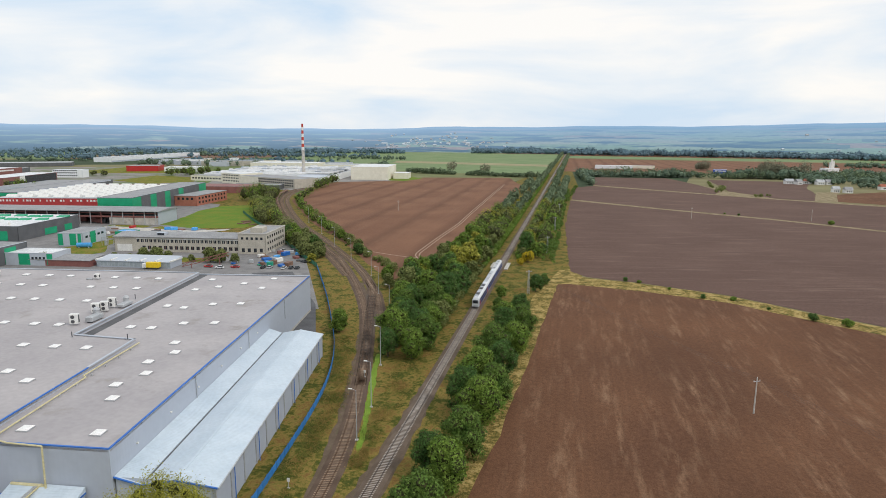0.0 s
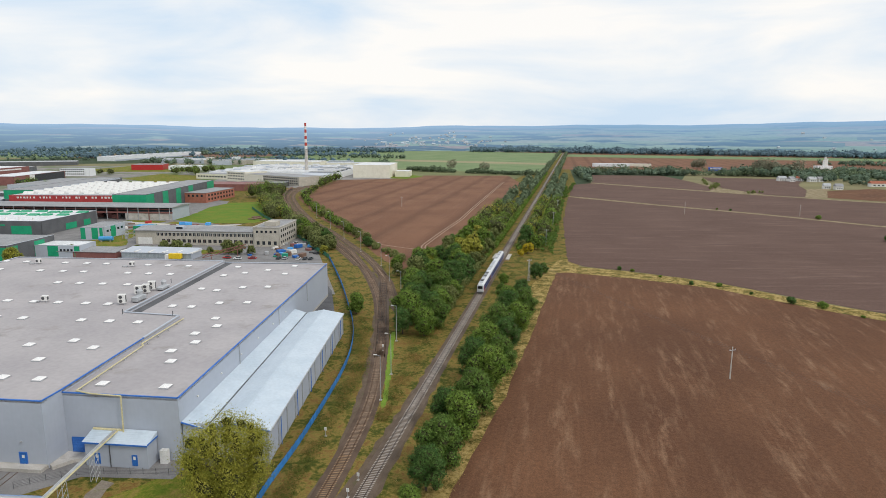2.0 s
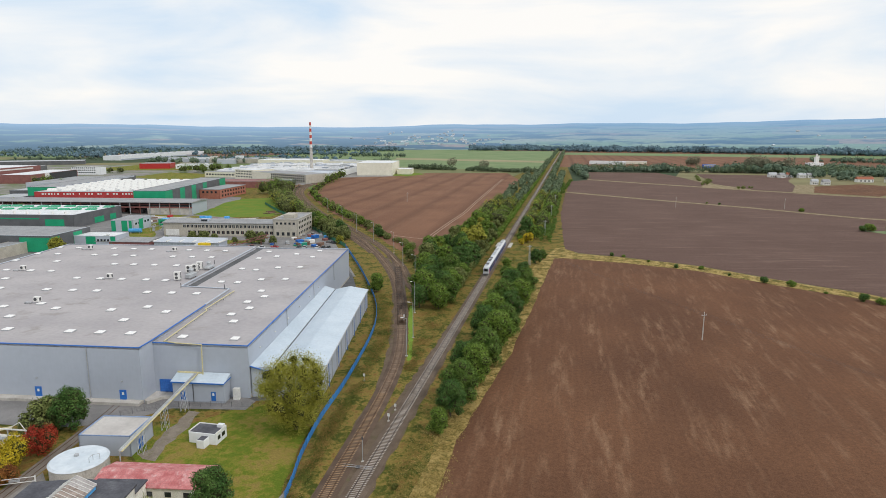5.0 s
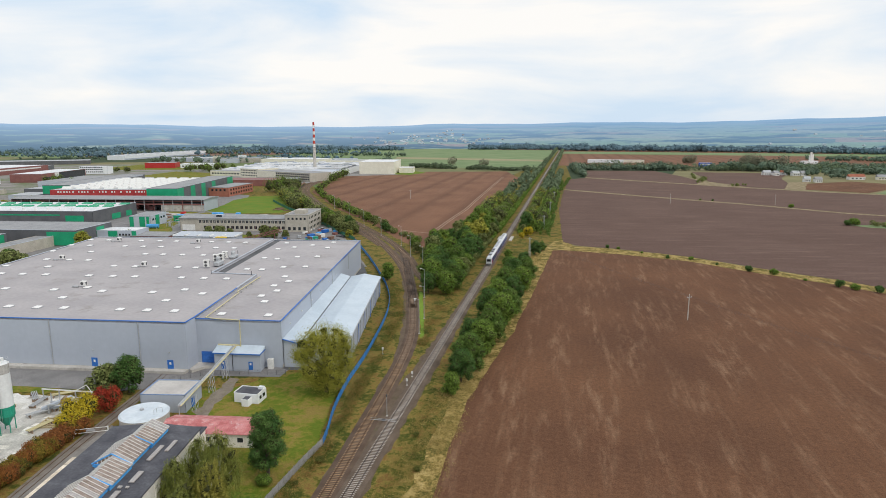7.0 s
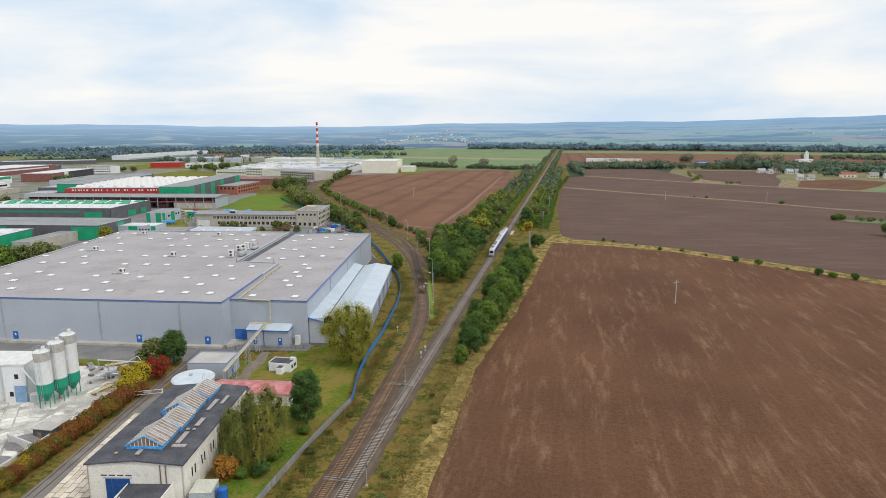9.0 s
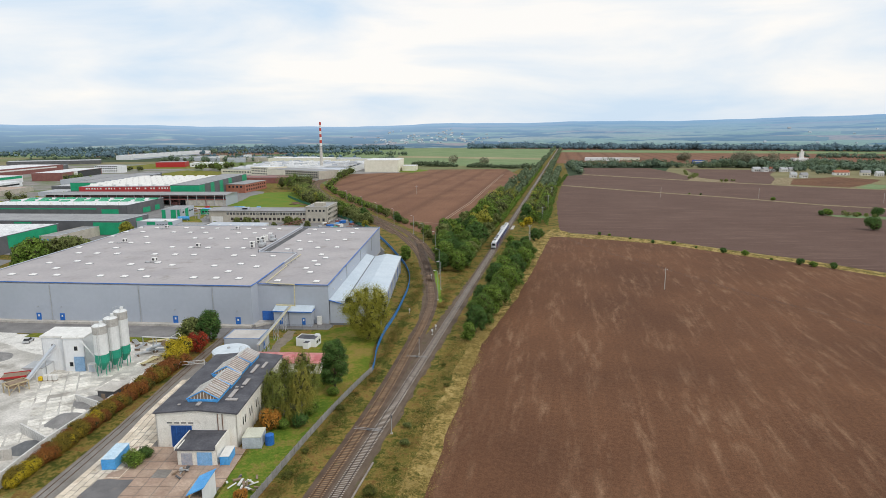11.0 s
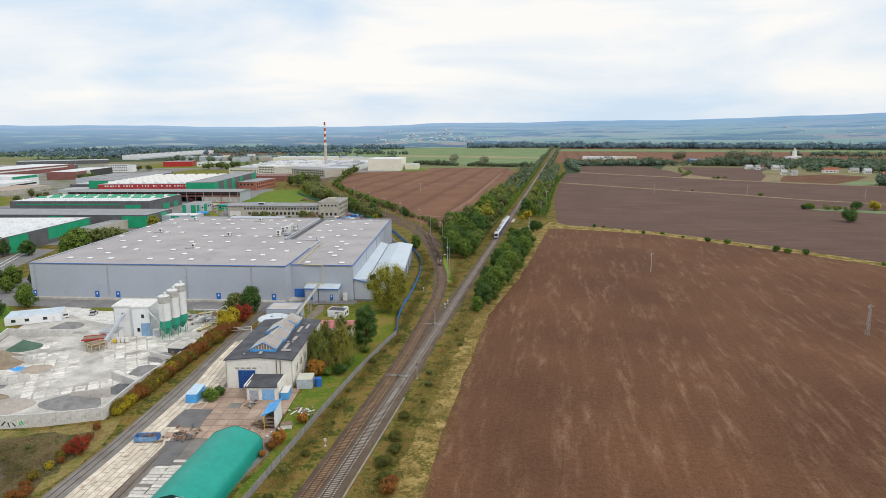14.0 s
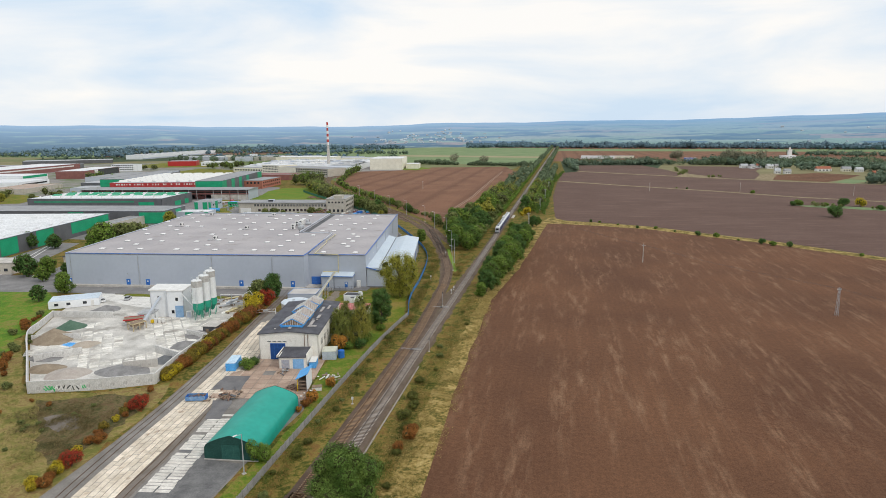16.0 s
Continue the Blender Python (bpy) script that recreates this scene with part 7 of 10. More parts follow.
PF = T(-102.8, 189.3, 0, 14)
pb = thing("batching_plant", "white metal-clad concrete batching building", "plant building", PF)
wall_on((0, 0), (6.2, 0), 0, 9.9, white_sheet, pb)
wall_on((6.2, 0), (6.2, -1.0), 0, 9.9, white_sheet, pb)
wall_on((6.2, -1.0), (12.0, -1.0), 0, 9.7, white_sheet, pb)
wall_on((12.0, -1.0), (12.0, 7.2), 0, 9.7, white_sheet, pb)
wall_on((12.0, 7.2), (0, 7.2), 0, 9.9, white_sheet, pb)
wall_on((0, 7.2), (0, 0), 0, 9.9, white_sheet, pb)
bm = bmesh.new()
prism(bm, [(-0.3, -0.3), (6.1, -0.3), (6.1, -1.3), (12.3, -1.3), (12.3, 7.5), (-0.3, 7.5)], 9.8, [10.3, 10.3, 10.1, 10.1, 10.3, 10.6])
part("roof", bm, white_paint, pb)
part("gate", new_box(9.0, 11.8, -1.3, -1.1, 0.1, 4.4), mat("faded_blue", (0.20, 0.34, 0.52), (0.28, 0.42, 0.60), size=1.5), pb, "faded blue gate")
for x, z in ((2.6, 6.6), (9.2, 6.2), (7.6, 1.6)):
    y = -0.06 if x < 6.2 else -1.06
    w = part("window", new_box(x, x + 0.9, y, y + 0.1, z, z + 1.2), dark_glass, pb)
    part("frame", new_box(x - 0.1, x + 1.0, y + 0.03, y + 0.12, z - 0.1, z + 1.3), white_paint, w)
lean = part("lean_to", new_box(-2.4, 2.6, -5.4, -0.3, 0, 2.9, bevel=0.03), white_sheet, pb, "low white shed")
part("roof", new_box(-2.7, 2.9, -5.7, -0.25, 2.9, 3.05), steel, lean)
conv = thing("conveyor", "inclined grey belt conveyor on steel legs", "conveyor", PF)
a, b = Vector((2.0, -11.8, 1.5)), Vector((3.6, -0.4, 7.2))
for off in (-0.5, 0.5):
    part("girder", new_tube(a + Vector((off, -off * 0.6, 0)), b + Vector((off, -off * 0.6, 0)), 0.14, seg=4), steel, conv)
part("belt", new_tube(a + Vector((0, 0, 0.12)), b + Vector((0, 0, 0.12)), 0.45, seg=4), steel, conv)
part("cover", new_tube(a + Vector((0, 0, 0.45)), b + Vector((0, 0, 0.45)), 0.38, seg=10), cladding_light, conv)
for f in (0.3, 0.65):
    p = a + (b - a) * f
    part("leg", new_tube((p.x, p.y, 0), p, 0.1, seg=6), steel, conv)
fh = thing("feed_frame", "straw-coloured steel feed frame under the conveyor", "frame", T(-98.6, 175.9, 0, 68))
frame_paint = mat("straw_paint", (0.44, 0.36, 0.22), (0.54, 0.45, 0.29), size=1.0, rough=0.7, stain=((0.30, 0.17, 0.09), 0.8, 0.56))
for sx in (-2.3, 0.0, 2.3):
    for sy in (-1.6, 1.6):
        part("leg", new_box(sx - 0.11, sx + 0.11, sy - 0.11, sy + 0.11, 0, 2.6), frame_paint, fh)
for sy in (-1.6, 1.6):
    part("beam", new_box(-2.5, 2.5, sy - 0.12, sy + 0.12, 2.4, 2.7), frame_paint, fh)
    part("brace", new_tube((-2.3, sy, 0.3), (0, sy, 2.3), 0.07, seg=5), frame_paint, fh)
    part("brace", new_tube((2.3, sy, 0.3), (0, sy, 2.3), 0.07, seg=5), frame_paint, fh)
for sx in (-2.4, 2.4):
    part("beam", new_box(sx - 0.12, sx + 0.12, -1.7, 1.7, 2.4, 2.7), frame_paint, fh)
part("bin", new_box(-1.9, 1.9, -1.2, 1.2, 1.5, 2.65), timber, fh)
hop = thing("hopper", "rusty feed hopper with red edges", "hopper", PF @ T(-2.6, -8.6, 0, 16))
bm = bmesh.new()
prism(bm, [(-3, -1.8), (3, -1.8), (3, 1.8), (-3, 1.8)], 0.9, 2.4)
for v in bm.verts:
    if v.co.z < 1.5:
        v.co.x *= 0.55
        v.co.y *= 0.55
part("bin", bm, timber, hop)
part("rim", new_box(-3.1, 3.1, -1.95, -1.8, 2.1, 2.6), train_red, hop)
part("rim", new_box(-3.1, 3.1, 1.8, 1.95, 2.1, 2.6), train_red, hop)
for sx in (-2.4, 2.4):
    for sy in (-1.3, 1.3):
        part("leg", new_box(sx - 0.1, sx + 0.1, sy - 0.1, sy + 0.1, 0, 1.8), steel, hop)
for k in range(4):
    bx = thing("tank_crate", "white liquid tank crate on the plant yard", "crate", PF @ T(3.2 + 1.25 * k, -7.4, 0.08), "tank crates")
    part("tank", new_box(-0.5, 0.5, -0.5, 0.5, 0.15, 1.7 if k else 1.2, bevel=0.08), white_paint if k else yellow_bright, bx)
    part("pallet", new_box(-0.55, 0.55, -0.55, 0.55, 0, 0.14), timber, bx)

silo_green = mat("silo_green", (0.02, 0.26, 0.17), (0.03, 0.32, 0.21), size=2, rough=0.5, bump=0.05)
silo_dust = mat("silo_dust", (0.40, 0.385, 0.36), (0.52, 0.50, 0.47), size=1.5, rough=0.8, bump=0.05, stain=((0.34, 0.32, 0.29), 1.2, 0.55))
silo_white = mat("silo_white", (0.66, 0.67, 0.66), (0.75, 0.76, 0.75), size=3, fine=0.6, grainy=0.3, rough=0.55, bump=0.05, stain=((0.54, 0.54, 0.52), 3.5, 0.62))


def silo(m, top_z):
    s = thing("cement_silo", "white cement silo with green cone on legs", "silo", m, "cement silos")
    part("shell", new_tube((0, 0, 6.15), (0, 0, top_z - 1.2), 1.8, seg=20), silo_white, s)
    part("band", new_tube((0, 0, 3.9), (0, 0, 6.2), 1.83, seg=20), silo_green, s, "green painted band")
    part("cone", new_tube((0, 0, 1.5), (0, 0, 3.9), 0.35, 1.81, 20), silo_green, s, "green cone")
    part("collar", new_tube((0, 0, top_z - 3.4), (0, 0, top_z - 1.19), 1.83, seg=20), silo_dust, s, "grey dusty top ring")
    for zz in (8.0, 10.2):
        part("hoop", new_tube((0, 0, zz), (0, 0, zz + 0.12), 1.84, seg=20), silo_white, s)
    part("lid", new_tube((0, 0, top_z - 1.2), (0, 0, top_z - 0.9), 1.85, 1.4, 20), silo_white, s)
    part("filter", new_tube((0.4, 0.3, top_z - 0.9), (0.4, 0.3, top_z), 0.45, seg=10), silo_white, s)
    for k in range(4):
        an_ = k * math.pi / 2 + 0.78
        part("leg", new_tube((1.6 * math.cos(an_), 1.6 * math.sin(an_), 0), (1.6 * math.cos(an_), 1.6 * math.sin(an_), 4.8), 0.11, seg=6), silo_green, s)
    part("railing", new_tubes([((1.75 * math.cos(q), 1.75 * math.sin(q), top_z - 0.1), (1.75 * math.cos(q + 0.63), 1.75 * math.sin(q + 0.63), top_z - 0.1)) for q in [j * 0.628 for j in range(10)]] +
         [((1.75 * math.cos(q), 1.75 * math.sin(q), top_z - 1.1), (1.75 * math.cos(q), 1.75 * math.sin(q), top_z - 0.1)) for q in [j * 1.256 for j in range(5)]], 0.03, 4), steel, s)
    part("ladder", new_tubes([((-0.2, -1.88, 0.3), (-0.2, -1.88, top_z - 1)), ((0.2, -1.88, 0.3), (0.2, -1.88, top_z - 1))], 0.03, 4), steel, s)
    return s


silo(T(-84.4, 190.1, 0, 20), 15.4)
silo(T(-83.9, 193.9, 0, 20), 16.4)
silo(T(-83.8, 197.7, 0, 20), 17.3)
sw_ = thing("switch_cabinet", "white switch cabinet under the silos", "cabinet", T(-89.0, 191.4, 0.1, 14))
part("body", new_box(-1.0, 1.0, -0.7, 0.7, 0, 2.4, bevel=0.04), white_paint, sw_)
part("door", new_box(-0.8, 0.8, -0.74, -0.69, 0.2, 2.2), cladding_light, sw_)
part("panel", new_box(0.1, 0.7, -0.77, -0.73, 1.3, 1.9), steel, sw_)
pp = thing("screw_conveyor", "slanting white cement screw conveyors to the silos", "conveyor")
for x, y in ((-84.4, 190.1), (-83.9, 193.9)):
    part("tube", new_tube((x, y, 2.6), (x - 6.4, y + 0.3, 9.0), 0.2, seg=8), silo_white, pp)
for sx, sy, k in ((-75, 205, 0), (-79, 209, 1), (-72.5, 211, 2), (-83, 206, 3), (-88, 211, 5), (-92, 214, 7), (-86, 216, 2), (-80, 214, 9), (-77, 200, 4), (-95, 209, 8)):
    fr = thing("pipe_rack", "dusty steel pipe rack on the plant yard", "rack", T(sx, sy, 0, 20 * k), "pipe racks")
    for j in range(4):
        part("pipe", new_tube((-3, 0.35 * j, 0.9), (3, 0.35 * j, 0.9), 0.12, seg=6), steel if k % 2 else yellow_paint, fr)
    part("trestle", new_box(-2.4, -2.2, -0.2, 1.4, 0, 0.8), timber, fr)
    part("trestle", new_box(2.2, 2.4, -0.2, 1.4, 0, 0.8), timber, fr)


me_p = mesh_of(new_box(-1.45, 1.45, -0.95, 0.95, -0.03, 0.05, bevel=0.02), "slab", me_y.materials[0])
for i in range(17):
    for j, (u0, ok) in enumerate(((-73.2, 0.95), (-76.4, 0.9), (-80.6, 0.55), (-88.5, 0.45))):
        if RP.random() < ok:
            y = 181 + 2.05 * i
            q = new("slab", me_p)
            q.matrix_world = T(u0 - 0.10 * (y - 181) + RP.uniform(-0.2, 0.2) + 2.2 * (j == 0) - 1.2, y, 0.085 + RP.uniform(-0.015, 0.015), 6 + RP.uniform(-4, 4)) @ Matrix.Diagonal((RP.uniform(0.8, 1.02), RP.uniform(0.75, 1.0), 1, 1))
            q.parent = yard_top
mx_ = thing("mixer_frame", "dusty steel conveyor frame with a tilted chute on the plant yard", "machine", T(-79.5, 208.5, 0.08, 20))
for sx in (-2.6, 2.6):
    for sy in (-0.9, 0.9):
        part("leg", new_box(sx - 0.1, sx + 0.1, sy - 0.1, sy + 0.1, 0, 2.2), steel, mx_)
for sy in (-0.9, 0.9):
    part("beam", new_box(-2.9, 2.9, sy - 0.12, sy + 0.12, 2.1, 2.4), steel, mx_)
part("chute", new_tube((-4.4, 0, 1.0), (2.4, 0, 3.7), 0.5, seg=6), cladding_light, mx_)
part("drum", new_tube((1.0, -0.8, 3.0), (1.0, 0.8, 3.0), 0.9, seg=14), timber, mx_)
part("mast", new_tube((-2.6, 0.9, 2.2), (-2.6, 0.9, 4.6), 0.12, seg=6), steel, mx_)
ga_ = thing("gantry", "pale steel gantry at the edge of the plant yard", "gantry", T(-90, 213.8, 0.08, 4))
for x in (0, 4.5, 9.0, 13.5):
    part("post", new_box(x - 0.1, x + 0.1, -0.1, 0.1, 0, 2.6), steel, ga_)
part("beam", new_box(-0.2, 13.7, -0.12, 0.12, 2.5, 2.75), white_paint, ga_)
part("brace", new_tube((9.0, 0, 2.6), (12.2, 0, 4.4), 0.1, seg=5), white_paint, ga_)
part("brace", new_tube((12.2, 0, 4.4), (13.5, 0, 2.6), 0.1, seg=5), white_paint, ga_)
mold = thing("mould_frame", "straw-coloured steel mould frames laid on the plant yard", "frame", T(-76.5, 200.5, 0.1, 12))
for k in range(5):
    part("bar", new_box(-2.2, 2.2, 1.1 * k - 0.12, 1.1 * k + 0.12, 0, 0.4), frame_paint, mold)
for x in (-2.2, 0, 2.2):
    part("rail", new_box(x - 0.1, x + 0.1, -0.2, 4.6, 0.3, 0.5), frame_paint, mold)


def site_office(m):
    o = thing("site_office", "pale blue-white container office with flat roof", "container", m)
    for k in range(3):
        part("container", new_box(0, 17, 3.05 * k + 0.02, 3.05 * k + 3.0, 0.15, 3.0, bevel=0.05), white_sheet, o)
        part("roof", new_box(0.1, 16.9, 3.05 * k + 0.1, 3.05 * k + 2.9, 3.0, 3.12), mat("pale_blue_roof", (0.52, 0.60, 0.68), (0.60, 0.68, 0.75), size=3, rough=0.5), o)
    for x in (2.0, 6.0, 11.5):
        w = part("window", new_box(x, x + 1.3, -0.03, 0.05, 1.2, 2.2), dark_glass, o)
        part("frame", new_box(x - 0.08, x + 1.38, -0.015, 0.04, 1.12, 2.28), white_paint, w)
    part("door", new_box(14.2, 15.2, -0.04, 0.05, 0.2, 2.3), white_paint, o)
    return o


site_office(T(-147.5, 190.5, 0, 33))
sh = thing("shed", "small grey shed with flat roof at the yard wall", "shed", T(-73.2, 174.7, 0, 3))
part("wall", new_box(0, 4.5, 0, 5.6, 0, 2.9, bevel=0.02), steel_dark, sh)
part("roof", new_box(-0.3, 4.8, -0.3, 5.9, 2.9, 3.08), concrete, sh)
part("door", new_box(1.0, 2.0, -0.05, 0.02, 0.05, 2.1), timber, sh)

# hedge and trees along the yard track
for k in range(96):
    f = k / 95
    y = 138.5 + 62 * f
    x = -61.5 - 6.8 * f ** 0.95 + RP.uniform(-0.7, 0.7)
    g = RP.random()
    if f < 0.10:
        grove = shrub_yellow if g < 0.5 else shrub_bronze
    elif f < 0.20:
        grove = shrub_russet if g < 0.5 else (shrub_rust if g < 0.8 else shrub_bronze)
    elif f < 0.42:
        grove = shrub_bronze if g < 0.5 else (shrub_yellow if g < 0.66 else (shrub_olive if g < 0.8 else shrub_russet))
    else:
        grove = shrub_russet if g < 0.42 else (shrub_bronze if g < 0.68 else (shrub_rust if g < 0.92 else shrub_weed))
    grove.put(x, y, RP.uniform(0.85, 1.2) * (0.95 + 0.42 * f) * (0.66 if grove is shrub_yellow else 1), RP)
shrub_red.put(-69.4, 210.5, 1.65, RP)
shrub_yellow.put(-70.6, 204.5, 1.65, RP)
shrub_yellow.put(-69.2, 199.5, 1.3, RP)
olive.put(-76.5, 219.5, 0.95, RP)
near.put(-71.5, 221.5, 0.95, RP)
near.put(-79.0, 223.0, 0.7, RP)
for x, y, s in ((-60.5, 131, 0.6), (-58.8, 127, 0.5)):
    (shrub_rust if RP.random() < 0.6 else shrub_yellow).put(x, y, s, RP)
shrub_red.put(-56.4, 121, 1.0, RP)
for k in range(15):
    g = RP.random()
    (shrub_rust if g < 0.4 else (shrub_bronze if g < 0.65 else (shrub_russet if g < 0.9 else shrub_yellow))).put(-52.4 - 0.155 * 2.6 * k - RP.uniform(0.2, 1.6), 88 + 2.6 * k + RP.uniform(-1, 1), RP.uniform(0.4, 0.8) * (0.7 if g >= 0.9 else 1), RP)
for x, y, s in ((-54.0, 105, 0.85), (-52.6, 96, 0.9), (-53.2, 88.5, 0.6), (-51.6, 88.9, 0.8)):
    (shrub_rust if s < 0.86 else shrub_red).put(x, y, s, RP)
shrub_yellow.put(-53.4, 93.5, 0.6, RP)
shrub_yellow.put(-54.6, 88.5, 0.5, RP)
for k in range(26):
    (shrub_rust if RP.random() < 0.35 else shrub_olive).put(RP.uniform(-125, -62), RP.uniform(92, 122), RP.uniform(0.25, 0.5), RP)
for k in range(18):
    f = k / 17
    (shrub_olive if RP.random() < 0.6 else shrub_rust).put(-96 - 46 * f - RP.uniform(2, 10), 126 + 58 * f, RP.uniform(0.5, 1.1), RP)
near.put(-160.5, 212.5, 0.95, RP)
broad.put(-203, 236.5, 1.2, RP)
for x, y, s in ((-193, 238.5, 0.95), (-187, 229, 0.7), (-161, 200, 0.65), (-190, 246, 0.6), (-205, 285, 1.6), (-211, 296, 1.7), (-260, 296, 0.95), (-247, 300, 1.0), (-176, 228, 0.5)):
    broad.put(x, y, s, RP)
for x, y, s in ((-208, 308, 1.7), (-204, 318, 1.6), (-213, 322, 1.5)):
    olive.put(x, y, s, RP)
bw = thing("low_store", "low beige store with dark flat roof behind trees", "store", T(-206, 262, 0, 10))
part("wall", new_box(0, 26, 0, 9, 0, 4.2), plaster_low, bw)
part("roof", new_box(-0.4, 26.4, -0.4, 9.4, 4.2, 4.5), asphalt_dark, bw)
for k in range(5):
    part("window", new_box(2 + 4.6 * k, 3.8 + 4.6 * k, -0.05, 0.05, 1.4, 2.8), dark_glass, bw)
bw2 = thing("low_store", "low cream store beside the works road", "store", T(-229, 236, 0, 10))
part("wall", new_box(0, 16, 0, 12, 0, 5.5), plaster_low, bw2)
part("roof", new_box(-0.3, 16.3, -0.3, 12.3, 5.5, 5.8), concrete, bw2)
for k in range(4):
    part("window", new_box(1.5 + 3.6 * k, 3.3 + 3.6 * k, -0.05, 0.05, 1.6, 3.0), dark_glass, bw2)
for off in (0.0, 3.2):
    bm = bmesh.new()
    along(bm, spline([(-214 - off, 228), (-228 - off, 258), (-246 - off, 290), (-258 - off, 312)], 6.0), [(-0.25, 0.12), (0.25, 0.12)])
    tagged(part("road_line", bm, white_paint), "white edge line on the works road", "road line", kind="structure")
tawny = [(RG.uniform(-128, -56), RG.uniform(78, 126)) for _ in range(5200)]
tufts("weeds", "tawny weeds on the waste ground", [q for q in tawny if (q[0] + 70) ** 2 / 18 ** 2 + (q[1] - 113) ** 2 / 15 ** 2 > 1.0], 0.12, tuft_brown, 35)
dark_spots = [(-70 + RG.gauss(0, 7.5), 113 + RG.gauss(0, 5.5)) for _ in range(3000)] + [(-61 + RG.gauss(0, 3.0), 106 + RG.gauss(0, 5)) for _ in range(800)]
tufts("weeds", "dark brown weeds on the waste ground", [q for q in dark_spots if q[0] < -54.6 - (q[1] - 100) * 0.12 and q[1] < 123 + 0.33 * (q[0] + 91)], 0.11, leaf("weeds_dark", (0.135, 0.112, 0.048), (0.20, 0.155, 0.07), 0.4, 0.1), 37)


# ---- workshop ----
SF = T(-43.9, 157.3, 0, 10.2)
plaster = mat("cream_plaster", (0.76, 0.73, 0.66), (0.84, 0.81, 0.745), size=2, fine=0.2, bump=0.1, stain=((0.60, 0.56, 0.49), 1.6, 0.58))
tar_roof = mat("tar_roof", (0.070, 0.070, 0.082), (0.110, 0.110, 0.124), size=3, fine=0.4, rough=0.85, bump=0.1, stain=((0.17, 0.17, 0.18), 3, 0.62))
sheet_roof = mat("weathered_sheet_roof", (0.36, 0.33, 0.315), (0.46, 0.43, 0.41), size=1.5, rough=0.6, bump=0.3, stripe=("Y", 0.9, 2.0), stain=((0.28, 0.22, 0.19), 1.5, 0.58))
ws = thing("workshop", "cream plastered workshop hall with dark roof and rooflights", "workshop", SF)
W_, L_, H_ = 17.3, 34.0, 7.9
wall_on((0, 0), (W_, 0), 0, H_, plaster, ws)
wall_on((W_, 0), (W_, L_), 0, H_ - 0.2, plaster, ws)
wall_on((W_, L_), (0, L_), 0, H_, plaster, ws)
wall_on((0, L_), (0, 0), 0, H_ - 0.2, plaster, ws)
bm = bmesh.new()
for xa, za, xb, zb in ((-0.35, 7.95, W_ / 2, 8.75), (W_ / 2, 8.75, W_ + 0.35, 7.95)):
    vs = [bm.verts.new(q) for q in ((xa, -0.35, za), (xb, -0.35, zb), (xb, L_ + 0.3, zb), (xa, L_ + 0.3, za))]
    lo = [bm.verts.new((v.co.x, v.co.y, v.co.z - 0.28)) for v in vs]
    bm.faces.new(vs)
    bm.faces.new(lo[::-1])
    for i in range(4):
        bm.faces.new((vs[i], lo[i], lo[(i + 1) % 4], vs[(i + 1) % 4]))
bmesh.ops.recalc_face_normals(bm, faces=bm.faces[:])
part("roof", bm, tar_roof, ws, "dark tar-felt roof")
bm = bmesh.new()
prism(bm, [(0, 0.02), (W_ / 2, 0.02), (W_, 0.02), (W_, 0.22), (W_ / 2, 0.22), (0, 0.22)], 7.6, [7.75, 8.5, 7.75, 7.75, 8.5, 7.75])
part("gable", bm, plaster, ws)
for k in range(7):
    part("pilaster", new_box(W_ - 0.02, W_ + 0.12, 2.0 + 4.4 * k, 2.35 + 4.4 * k, 0, 7.7), plaster, ws)
    for dy in (1.3, 2.6):
        part("window_slit", new_box(W_ + 0.01, W_ + 0.05, 2.2 + dy + 4.4 * k, 2.6 + dy + 4.4 * k, 3.4, 5.2), dark_glass, ws)
g = part("gate", new_box(3.2, 7.6, -0.12, 0.05, 0.05, 5.0), blue_paint, ws, "dark blue folding gate")
for k in range(4):
    part("gate_leaf", new_box(3.3 + 1.08 * k, 4.3 + 1.08 * k, -0.17, -0.1, 0.1, 4.9, bevel=0.02), mat("navy_paint", (0.015, 0.06, 0.22), (0.02, 0.08, 0.27), size=1), g)
for k in range(4):
    part("vent_slot", new_box(2.4 + 1.5 * k, 3.5 + 1.5 * k, -0.05, 0.03, 5.45, 5.7), steel_dark, ws, "dark vent slot above the gate")
part("lintel", new_box(2.8, 8.0, -0.08, 0.04, 5.0, 5.2), concrete, ws)
for x in (13.3, 14.3):
    part("rain_pipe", new_tube((x, -0.12, 0), (x, -0.12, 7.7), 0.09, seg=7), wagon_rust, ws)
glass_old = mat("dusty_wired_glass", (0.265, 0.205, 0.170), (0.385, 0.315, 0.270), size=0.9, fine=0.2, rough=0.4, bump=0.05, island=0.16, stain=((0.19, 0.135, 0.105), 1.1, 0.56))
RL = random.Random(41)
